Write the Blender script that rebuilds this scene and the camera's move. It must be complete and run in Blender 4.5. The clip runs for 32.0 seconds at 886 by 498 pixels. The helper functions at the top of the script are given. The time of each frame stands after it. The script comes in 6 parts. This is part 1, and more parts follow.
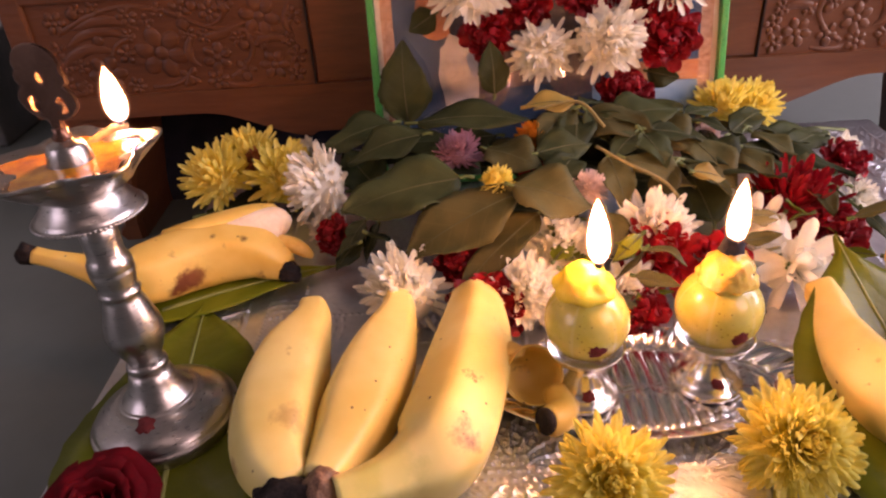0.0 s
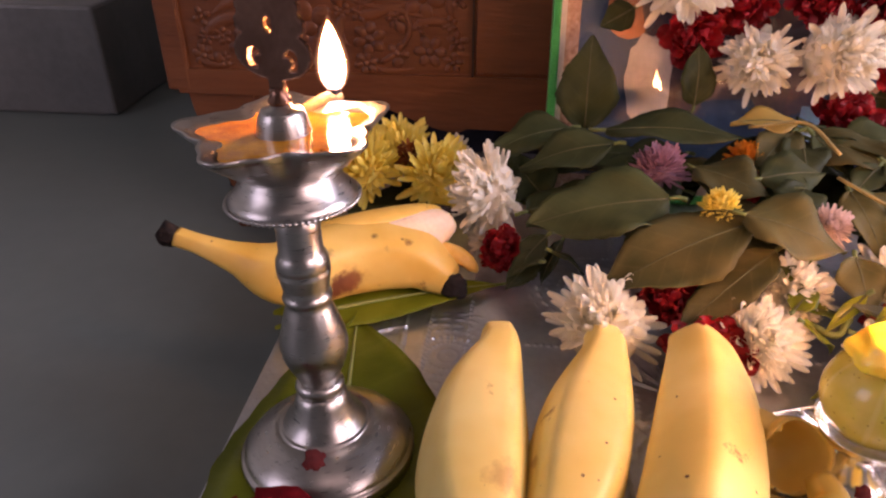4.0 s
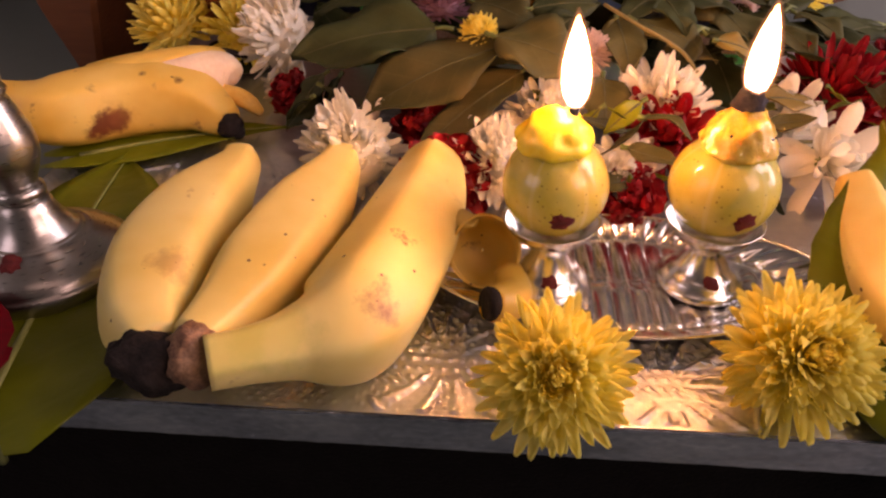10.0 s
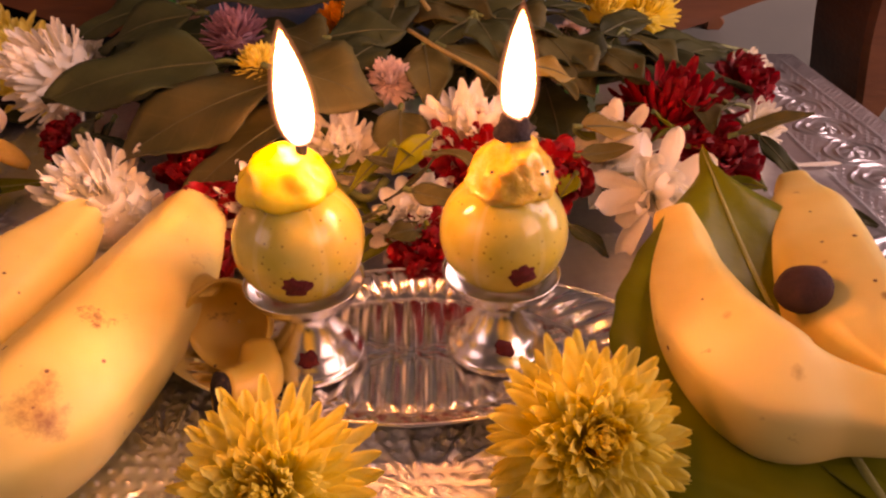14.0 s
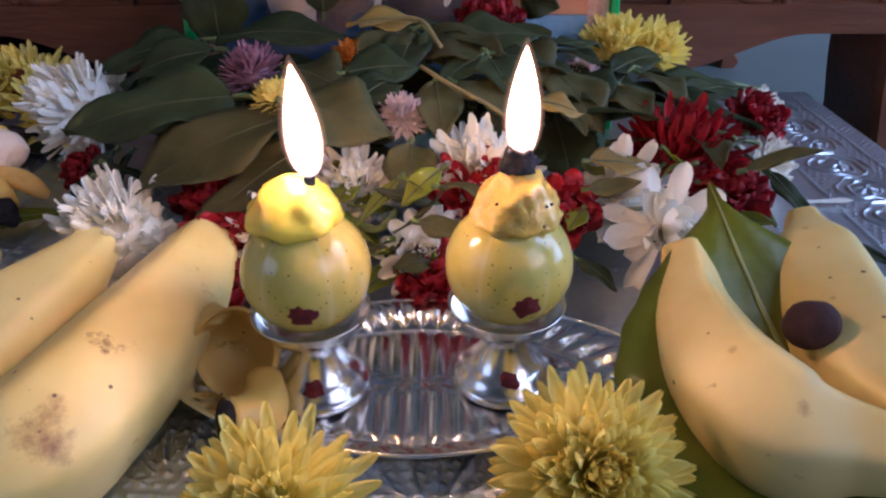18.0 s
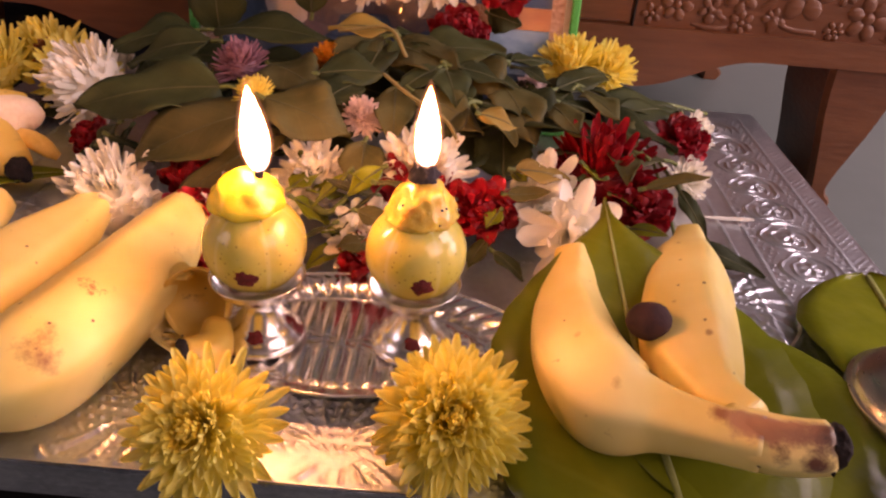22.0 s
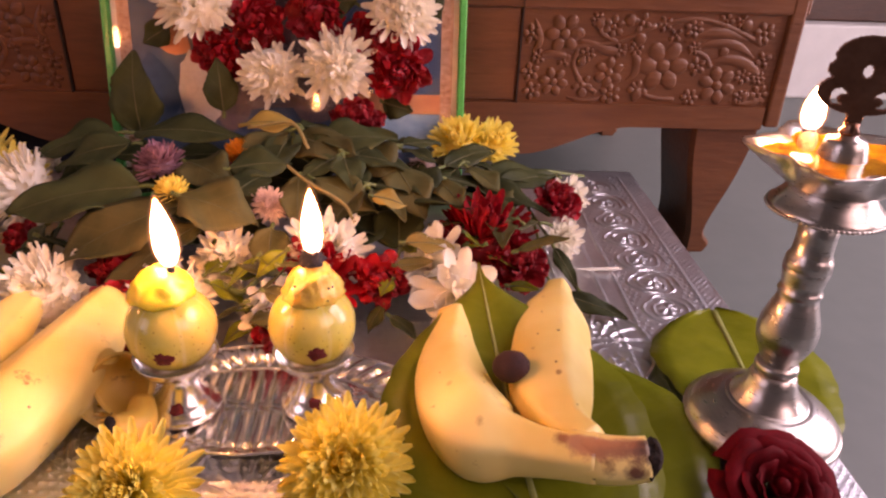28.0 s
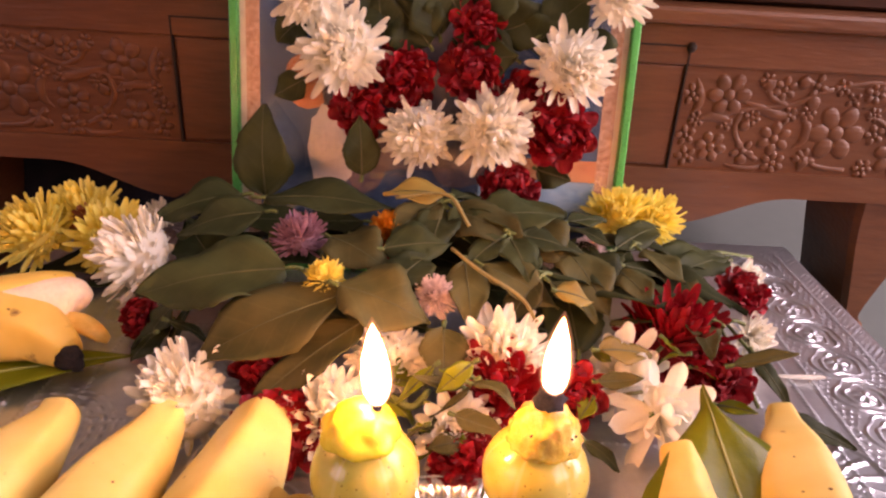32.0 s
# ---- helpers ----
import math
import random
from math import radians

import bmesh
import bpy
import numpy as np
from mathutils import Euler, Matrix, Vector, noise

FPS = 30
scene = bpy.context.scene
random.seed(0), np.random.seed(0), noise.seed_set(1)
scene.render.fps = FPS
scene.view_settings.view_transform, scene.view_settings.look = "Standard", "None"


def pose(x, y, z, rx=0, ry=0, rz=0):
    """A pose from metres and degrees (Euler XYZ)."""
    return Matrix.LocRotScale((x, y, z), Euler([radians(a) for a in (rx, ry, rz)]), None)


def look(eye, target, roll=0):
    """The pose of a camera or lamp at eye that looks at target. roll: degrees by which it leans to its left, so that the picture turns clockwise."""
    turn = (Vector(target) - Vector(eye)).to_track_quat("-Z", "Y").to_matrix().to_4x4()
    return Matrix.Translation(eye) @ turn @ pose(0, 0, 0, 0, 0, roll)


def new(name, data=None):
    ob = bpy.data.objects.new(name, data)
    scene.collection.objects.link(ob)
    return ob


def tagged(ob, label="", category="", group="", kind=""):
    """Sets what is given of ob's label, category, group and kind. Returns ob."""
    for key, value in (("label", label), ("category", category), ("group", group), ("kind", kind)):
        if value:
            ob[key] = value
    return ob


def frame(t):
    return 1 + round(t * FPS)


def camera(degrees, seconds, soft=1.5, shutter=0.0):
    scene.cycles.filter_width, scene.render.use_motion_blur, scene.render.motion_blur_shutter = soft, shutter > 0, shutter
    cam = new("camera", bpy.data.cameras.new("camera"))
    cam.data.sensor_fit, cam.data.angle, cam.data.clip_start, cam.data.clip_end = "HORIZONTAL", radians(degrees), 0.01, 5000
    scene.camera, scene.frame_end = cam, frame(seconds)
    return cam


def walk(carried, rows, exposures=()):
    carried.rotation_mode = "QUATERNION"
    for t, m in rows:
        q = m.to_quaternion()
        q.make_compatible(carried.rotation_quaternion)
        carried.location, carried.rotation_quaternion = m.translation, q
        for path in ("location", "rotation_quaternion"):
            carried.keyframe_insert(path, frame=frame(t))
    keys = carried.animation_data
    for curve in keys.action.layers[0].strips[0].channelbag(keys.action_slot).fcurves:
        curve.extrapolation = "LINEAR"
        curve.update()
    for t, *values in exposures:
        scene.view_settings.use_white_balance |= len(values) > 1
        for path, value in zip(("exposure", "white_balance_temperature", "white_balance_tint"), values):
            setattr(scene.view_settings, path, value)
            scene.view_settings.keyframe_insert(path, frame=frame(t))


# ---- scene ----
cam = camera(63.6, 32.0, 2.3)
PATH = [
    (0, (0.029, 0.061, 0.231), (-0.028, 1.76, -0.823), -4.1),
    (0.5, (0.017, 0.075, 0.223), (-0.099, 1.769, -0.834), -3.9),
    (1, (0.013, 0.077, 0.219), (-0.119, 1.771, -0.836), -3.0),
    (1.5, (0.006, 0.084, 0.217), (-0.171, 1.766, -0.85), -2.5),
    (2, (0.001, 0.091, 0.216), (-0.185, 1.783, -0.834), -1.5),
    (2.5, (-0.008, 0.102, 0.211), (-0.171, 1.799, -0.834), -0.9),
    (3, (-0.03, 0.105, 0.213), (-0.21, 1.813, -0.812), -0.7),
    (3.5, (-0.044, 0.108, 0.211), (-0.24, 1.818, -0.807), -0.7),
    (5.5, (-0.03, 0.106, 0.196), (-0.167, 1.791, -0.871), 1.7),
    (6, (-0.018, 0.102, 0.195), (-0.154, 1.78, -0.886), 1.5),
    (6.5, (-0.004, 0.103, 0.192), (-0.134, 1.765, -0.913), 1.1),
    (7, (0.004, 0.102, 0.189), (-0.133, 1.754, -0.931), 0.9),
    (7.5, (0.015, 0.1, 0.183), (-0.12, 1.736, -0.959), 0.9),
    (8, (0.025, 0.097, 0.178), (-0.121, 1.724, -0.977), 0.5),
    (8.5, (0.035, 0.094, 0.177), (-0.106, 1.709, -0.994), 0.9),
    (9, (0.045, 0.091, 0.176), (-0.089, 1.703, -1.001), 0.9),
    (9.5, (0.054, 0.092, 0.171), (-0.08, 1.698, -1.013), -0.1),
    (10, (0.057, 0.092, 0.17), (-0.066, 1.695, -1.02), -0.2),
    (10.5, (0.065, 0.091, 0.161), (-0.045, 1.678, -1.051), -0.2),
    (11, (0.073, 0.096, 0.163), (0.002, 1.695, -1.036), 0.0),
    (11.5, (0.083, 0.102, 0.162), (0.057, 1.701, -1.04), 1.3),
    (12, (0.091, 0.111, 0.16), (0.093, 1.722, -1.026), 0.8),
    (12.5, (0.099, 0.119, 0.157), (0.12, 1.734, -1.022), 0.4),
    (13, (0.105, 0.127, 0.152), (0.138, 1.749, -1.016), 0.2),
    (13.5, (0.113, 0.132, 0.151), (0.145, 1.782, -0.979), -0.2),
    (14, (0.114, 0.134, 0.149), (0.152, 1.81, -0.943), -0.0),
    (14.5, (0.114, 0.135, 0.15), (0.143, 1.827, -0.915), -0.0),
    (16.5, (0.114, 0.136, 0.146), (0.109, 1.863, -0.862), -0.7),
    (17, (0.115, 0.135, 0.147), (0.102, 1.866, -0.855), -0.7),
    (17.5, (0.116, 0.134, 0.147), (0.1, 1.866, -0.854), -0.6),
    (18, (0.117, 0.132, 0.149), (0.109, 1.859, -0.859), -0.2),
    (18.5, (0.119, 0.128, 0.151), (0.113, 1.841, -0.881), 0.4),
    (19, (0.12, 0.12, 0.158), (0.1, 1.823, -0.89), 1.1),
    (19.5, (0.122, 0.114, 0.163), (0.102, 1.813, -0.891), 1.7),
    (20, (0.127, 0.107, 0.169), (0.094, 1.8, -0.895), 2.3),
    (20.5, (0.132, 0.1, 0.173), (0.097, 1.788, -0.899), 3.0),
    (21, (0.135, 0.099, 0.175), (0.081, 1.788, -0.896), 2.8),
    (21.5, (0.141, 0.097, 0.177), (0.101, 1.786, -0.893), 3.6),
    (22, (0.147, 0.092, 0.18), (0.121, 1.782, -0.889), 4.4),
    (22.5, (0.15, 0.09, 0.183), (0.113, 1.781, -0.884), 4.3),
    (23, (0.153, 0.086, 0.187), (0.123, 1.782, -0.873), 4.8),
    (23.5, (0.159, 0.08, 0.19), (0.137, 1.772, -0.875), 4.8),
    (24, (0.162, 0.072, 0.195), (0.161, 1.765, -0.869), 4.5),
    (24.5, (0.165, 0.067, 0.197), (0.185, 1.757, -0.873), 4.2),
    (25, (0.168, 0.062, 0.201), (0.211, 1.753, -0.866), 3.9),
    (25.5, (0.172, 0.059, 0.203), (0.226, 1.76, -0.848), 3.2),
    (27.5, (0.177, 0.05, 0.212), (0.269, 1.804, -0.745), 2.3),
    (28, (0.172, 0.055, 0.211), (0.279, 1.821, -0.722), 2.3),
    (28.5, (0.165, 0.059, 0.212), (0.284, 1.84, -0.691), 2.1),
    (29, (0.16, 0.064, 0.211), (0.286, 1.851, -0.679), 2.1),
    (29.5, (0.153, 0.07, 0.214), (0.308, 1.862, -0.661), 2.5),
    (30, (0.14, 0.078, 0.219), (0.294, 1.884, -0.624), 3.1),
    (30.5, (0.126, 0.087, 0.223), (0.259, 1.893, -0.626), 3.2),
    (31, (0.115, 0.098, 0.221), (0.207, 1.9, -0.642), 3.0),
    (31.5, (0.104, 0.109, 0.219), (0.171, 1.913, -0.641), 3.6),
    (32, (0.096, 0.122, 0.213), (0.132, 1.92, -0.66), 3.5),
]
EXPOSURES = [(0, 0.38, 7550, 59), (5.5, 0.51, 7000, 53), (8, 0.2, 8400, 59), (11, 0.0, 8900, 61), (12.5, -0.14, 10550, 75), (14.5, -0.14, 11150, 83), (16.5, -0.39, 4950, 33), (21.2, -0.3, 4800, 33), (22.2, 0.17, 8950, 71), (28, 0.29, 8150, 69), (30, 0.38, 8150, 66), (32, 0.58, 8250, 64)]
walk(cam, [(t, look(eye, target, roll)) for t, eye, target, roll in PATH], EXPOSURES)

FLAME, WINDOW_W, FRONT_W, WEST_W, OVERHEAD_W = 215.0, 9.2, 4.3, 2.4, 1.2

# ---- light ----
world = bpy.data.worlds.new("room_world")
scene.world = world
world.use_nodes = True
wn = world.node_tree.nodes
sky = wn.new("ShaderNodeTexSky")
sky.sky_type, sky.sun_disc = "NISHITA", False
sky.sun_elevation, sky.sun_rotation = radians(25), radians(120)
world.node_tree.links.new(sky.outputs[0], wn["Background"].inputs[0])
wn["Background"].inputs[1].default_value = 0.08


def area_lamp(name, eye, target, sx, sy, watts, colour):
    data = bpy.data.lights.new(name, "AREA")
    data.shape, data.size, data.size_y, data.energy, data.color = "RECTANGLE", sx, sy, watts, colour
    ob = new(name, data)
    ob.matrix_world = look(eye, target)
    return ob


# daylight through the east doorway; the other three lamps are unseen fill lights added
area_lamp("doorway_daylight", (1.06, 0.40, 0.45), (0.25, 0.40, -0.05), 0.50, 0.95, WINDOW_W, (0.80, 0.96, 1.0))
# added fill from the right front that brightens the bananas
area_lamp("east_fill_lamp", (1.06, -0.42, 0.78), (0.05, 0.35, 0.02), 0.70, 0.75, FRONT_W, (1.0, 0.92, 0.84))
# cool fill from the front left, set in an added wall opening
area_lamp("west_fill_lamp", (-1.27, -0.45, 0.72), (-0.10, 0.25, 0.0), 0.70, 0.70, WEST_W, (0.86, 0.95, 1.0))
# weak unseen overhead fill, added without a fixture
area_lamp("overhead_fill_lamp", (0.2, -0.60, 2.2), (0.1, 0.2, 0.0), 1.2, 0.15, OVERHEAD_W, (1.0, 0.88, 0.76))

# ---- materials ----


def principled(name):
    m = bpy.data.materials.new(name)
    m.use_nodes = True
    return m, m.node_tree.nodes, m.node_tree.links, m.node_tree.nodes["Principled BSDF"]


def surf(name, c1, c2, scale=40.0, rough=0.5, metal=0.0, bump=0.0, bscale=200.0, sss=0.0, fine=None, rvar=0.1, island=0.0, coat=0.0, stretch=(1, 1, 1), trans=0.0, spec=0.5):
    """Two-scale noise colour, roughness variation and fine relief."""
    m, n, l, p = principled(name)
    tc = n.new("ShaderNodeTexCoord")
    mp = n.new("ShaderNodeMapping")
    mp.inputs["Scale"].default_value = stretch
    l.new(tc.outputs["Object"], mp.inputs[0])
    big = n.new("ShaderNodeTexNoise")
    big.inputs["Scale"].default_value, big.inputs["Detail"].default_value = scale, 3
    l.new(mp.outputs[0], big.inputs["Vector"])
    small = n.new("ShaderNodeTexNoise")
    small.inputs["Scale"].default_value, small.inputs["Detail"].default_value = scale * 9, 4
    l.new(mp.outputs[0], small.inputs["Vector"])
    mixf = n.new("ShaderNodeMix")
    mixf.inputs[0].default_value = 0.4
    l.new(big.outputs[0], mixf.inputs[2])
    l.new(small.outputs[0], mixf.inputs[3])
    ramp = n.new("ShaderNodeValToRGB")
    ramp.color_ramp.elements[0].position, ramp.color_ramp.elements[1].position = 0.36, 0.64
    ramp.color_ramp.elements[0].color, ramp.color_ramp.elements[1].color = (*c1, 1), (*c2, 1)
    l.new(mixf.outputs[0], ramp.inputs[0])
    col = ramp.outputs[0]
    if island:
        geo = n.new("ShaderNodeNewGeometry")
        mm = n.new("ShaderNodeMapRange")
        mm.inputs[3].default_value, mm.inputs[4].default_value = 1 - island, 1 + island
        l.new(geo.outputs["Random Per Island"], mm.inputs[0])
        hsv = n.new("ShaderNodeHueSaturation")
        l.new(mm.outputs[0], hsv.inputs["Value"])
        l.new(col, hsv.inputs["Color"])
        col = hsv.outputs[0]
    l.new(col, p.inputs["Base Color"])
    rr = n.new("ShaderNodeMapRange")
    rr.inputs[3].default_value, rr.inputs[4].default_value = max(0.02, rough - rvar), min(1, rough + rvar)
    l.new(small.outputs[0], rr.inputs[0])
    l.new(rr.outputs[0], p.inputs["Roughness"])
    p.inputs["Metallic"].default_value = metal
    p.inputs["Coat Weight"].default_value = coat
    p.inputs["Specular IOR Level"].default_value = spec
    if sss:
        p.inputs["Subsurface Weight"].default_value = sss
        p.inputs["Subsurface Radius"].default_value = (0.004, 0.003, 0.0015)
        p.inputs["Subsurface Scale"].default_value = 1.0
    if bump:
        bn = n.new("ShaderNodeTexNoise")
        bn.inputs["Scale"].default_value, bn.inputs["Detail"].default_value = bscale, 4
        l.new(mp.outputs[0], bn.inputs["Vector"])
        b = n.new("ShaderNodeBump")
        b.inputs["Strength"].default_value, b.inputs["Distance"].default_value = bump, 0.001
        l.new(bn.outputs[0], b.inputs["Height"])
        l.new(b.outputs[0], p.inputs["Normal"])
    if trans:
        see_through(n, l, p, col, trans)
    return m


def see_through(n, l, p, col, amount):
    """Thin petals and leaves let part of the light through."""
    tr = n.new("ShaderNodeBsdfTranslucent")
    l.new(col, tr.inputs[0])
    mx = n.new("ShaderNodeMixShader")
    mx.inputs[0].default_value = amount
    l.new(p.outputs[0], mx.inputs[1])
    l.new(tr.outputs[0], mx.inputs[2])
    l.new(mx.outputs[0], n["Material Output"].inputs[0])


def banana_mat(name, c1, c2, spots=(), bruise=0.645, rough=0.42):
    """Ripe skin: pale yellow, greener towards the neck by a soft noise, brown freckles and bruises."""
    m, n, l, p = principled(name)
    tc = n.new("ShaderNodeTexCoord")
    big = n.new("ShaderNodeTexNoise")
    big.inputs["Scale"].default_value, big.inputs["Detail"].default_value = 28, 3
    l.new(tc.outputs["Object"], big.inputs["Vector"])
    r1 = n.new("ShaderNodeValToRGB")
    r1.color_ramp.elements[0].position, r1.color_ramp.elements[1].position = 0.35, 0.65
    r1.color_ramp.elements[0].color, r1.color_ramp.elements[1].color = (*c1, 1), (*c2, 1)
    l.new(big.outputs[0], r1.inputs[0])
    # bruises
    br = n.new("ShaderNodeTexNoise")
    br.inputs["Scale"].default_value, br.inputs["Detail"].default_value = 55, 6
    br.inputs["Roughness"].default_value = 0.7
    l.new(tc.outputs["Object"], br.inputs["Vector"])
    r2 = n.new("ShaderNodeValToRGB")
    r2.color_ramp.elements[0].position, r2.color_ramp.elements[1].position = bruise, bruise + 0.08
    l.new(br.outputs[0], r2.inputs[0])
    mix1 = n.new("ShaderNodeMix")
    mix1.data_type = "RGBA"
    mix1.inputs[7].default_value = (0.30, 0.15, 0.045, 1)
    l.new(r2.outputs[0], mix1.inputs[0])
    l.new(r1.outputs[0], mix1.inputs[6])
    # freckles
    fv = n.new("ShaderNodeTexVoronoi")
    fv.inputs["Scale"].default_value = 230
    l.new(tc.outputs["Object"], fv.inputs["Vector"])
    r3 = n.new("ShaderNodeValToRGB")
    r3.color_ramp.elements[0].position, r3.color_ramp.elements[1].position = 0.24, 0.32
    r3.color_ramp.elements[0].color, r3.color_ramp.elements[1].color = (1, 1, 1, 1), (0, 0, 0, 1)
    sep = n.new("ShaderNodeSeparateColor")
    l.new(fv.outputs["Color"], sep.inputs[0])
    uneven = n.new("ShaderNodeMath")
    uneven.operation = "MULTIPLY_ADD"
    uneven.inputs[1].default_value = 0.16
    l.new(sep.outputs[1], uneven.inputs[0])
    l.new(fv.outputs["Distance"], uneven.inputs[2])
    warp = n.new("ShaderNodeMath")
    warp.operation = "MULTIPLY_ADD"
    warp.inputs[1].default_value = 0.25
    l.new(br.outputs[0], warp.inputs[0])
    l.new(uneven.outputs[0], warp.inputs[2])
    l.new(warp.outputs[0], r3.inputs[0])
    rsel = n.new("ShaderNodeMath")
    rsel.operation = "GREATER_THAN"
    rsel.inputs[1].default_value = 0.80
    l.new(sep.outputs[0], rsel.inputs[0])
    mul = n.new("ShaderNodeMath")
    mul.operation = "MULTIPLY"
    l.new(r3.outputs[0], mul.inputs[0])
    l.new(rsel.outputs[0], mul.inputs[1])
    mix2 = n.new("ShaderNodeMix")
    mix2.data_type = "RGBA"
    mix2.inputs[7].default_value = (0.16, 0.075, 0.03, 1)
    l.new(mul.outputs[0], mix2.inputs[0])
    l.new(mix1.outputs[2], mix2.inputs[6])
    last = mix2.outputs[2]
    for (sx, sy, sz), rad, dark, *tint in spots:
        dn = n.new("ShaderNodeVectorMath")
        dn.operation = "DISTANCE"
        dn.inputs[1].default_value = (sx, sy, sz)
        l.new(tc.outputs["Object"], dn.inputs[0])
        ad = n.new("ShaderNodeMath")
        ad.operation = "MULTIPLY_ADD"
        ad.inputs[1].default_value = rad * 2.6
        l.new(br.outputs[0], ad.inputs[0])
        l.new(dn.outputs["Value"], ad.inputs[2])
        mr = n.new("ShaderNodeMapRange")
        mr.inputs[1].default_value, mr.inputs[2].default_value, mr.inputs[3].default_value, mr.inputs[4].default_value = rad * 1.70, rad * 2.20, dark, 0
        l.new(ad.outputs[0], mr.inputs[0])
        mx = n.new("ShaderNodeMix")
        mx.data_type = "RGBA"
        mx.inputs[7].default_value = (*(tint[0] if tint else (0.27, 0.10, 0.03)), 1)
        l.new(mr.outputs[0], mx.inputs[0])
        l.new(last, mx.inputs[6])
        last = mx.outputs[2]
    l.new(last, p.inputs["Base Color"])
    p.inputs["Roughness"].default_value = rough
    p.inputs["Subsurface Weight"].default_value = 0.15
    p.inputs["Subsurface Radius"].default_value = (0.004, 0.003, 0.001)
    b = n.new("ShaderNodeBump")
    b.inputs["Strength"].default_value, b.inputs["Distance"].default_value = 0.15, 0.001
    l.new(big.outputs[0], b.inputs["Height"])
    l.new(b.outputs[0], p.inputs["Normal"])
    return m


def berry_mat(name, c1, c2):
    """Glossy taut skin: mottled yellow-green, six pale seams from pole to pole, tiny dark pores."""
    m, n, l, p = principled(name)
    tc = n.new("ShaderNodeTexCoord")
    big = n.new("ShaderNodeTexNoise")
    big.inputs["Scale"].default_value, big.inputs["Detail"].default_value = 70, 4
    l.new(tc.outputs["Object"], big.inputs["Vector"])
    r1 = n.new("ShaderNodeValToRGB")
    r1.color_ramp.elements[0].position, r1.color_ramp.elements[1].position = 0.35, 0.65
    r1.color_ramp.elements[0].color, r1.color_ramp.elements[1].color = (*c1, 1), (*c2, 1)
    l.new(big.outputs[0], r1.inputs[0])
    sep = n.new("ShaderNodeSeparateXYZ")
    l.new(tc.outputs["Object"], sep.inputs[0])
    at = n.new("ShaderNodeMath")
    at.operation = "ARCTAN2"
    l.new(sep.outputs[1], at.inputs[0])
    l.new(sep.outputs[0], at.inputs[1])
    mu = n.new("ShaderNodeMath")
    mu.operation = "MULTIPLY"
    mu.inputs[1].default_value = 6
    l.new(at.outputs[0], mu.inputs[0])
    co = n.new("ShaderNodeMath")
    co.operation = "COSINE"
    l.new(mu.outputs[0], co.inputs[0])
    mr = n.new("ShaderNodeMapRange")
    mr.inputs[1].default_value, mr.inputs[2].default_value, mr.inputs[3].default_value, mr.inputs[4].default_value = 0.93, 1.0, 0, 0.22
    l.new(co.outputs[0], mr.inputs[0])
    mx = n.new("ShaderNodeMix")
    mx.data_type = "RGBA"
    mx.inputs[7].default_value = (0.80, 0.76, 0.42, 1)
    l.new(mr.outputs[0], mx.inputs[0])
    l.new(r1.outputs[0], mx.inputs[6])
    fv = n.new("ShaderNodeTexVoronoi")
    fv.inputs["Scale"].default_value = 420
    l.new(tc.outputs["Object"], fv.inputs["Vector"])
    r3 = n.new("ShaderNodeMapRange")
    r3.inputs[1].default_value, r3.inputs[2].default_value, r3.inputs[3].default_value, r3.inputs[4].default_value = 0.10, 0.20, 0.75, 0
    l.new(fv.outputs["Distance"], r3.inputs[0])
    mx2 = n.new("ShaderNodeMix")
    mx2.data_type = "RGBA"
    mx2.inputs[7].default_value = (0.22, 0.16, 0.03, 1)
    l.new(r3.outputs[0], mx2.inputs[0])
    l.new(mx.outputs[2], mx2.inputs[6])
    l.new(mx2.outputs[2], p.inputs["Base Color"])
    p.inputs["Roughness"].default_value = 0.16
    p.inputs["Coat Weight"].default_value = 0.4
    p.inputs["Subsurface Weight"].default_value = 0.35
    p.inputs["Subsurface Radius"].default_value = (0.005, 0.004, 0.001)
    p.inputs["Subsurface Scale"].default_value = 1.0
    return m


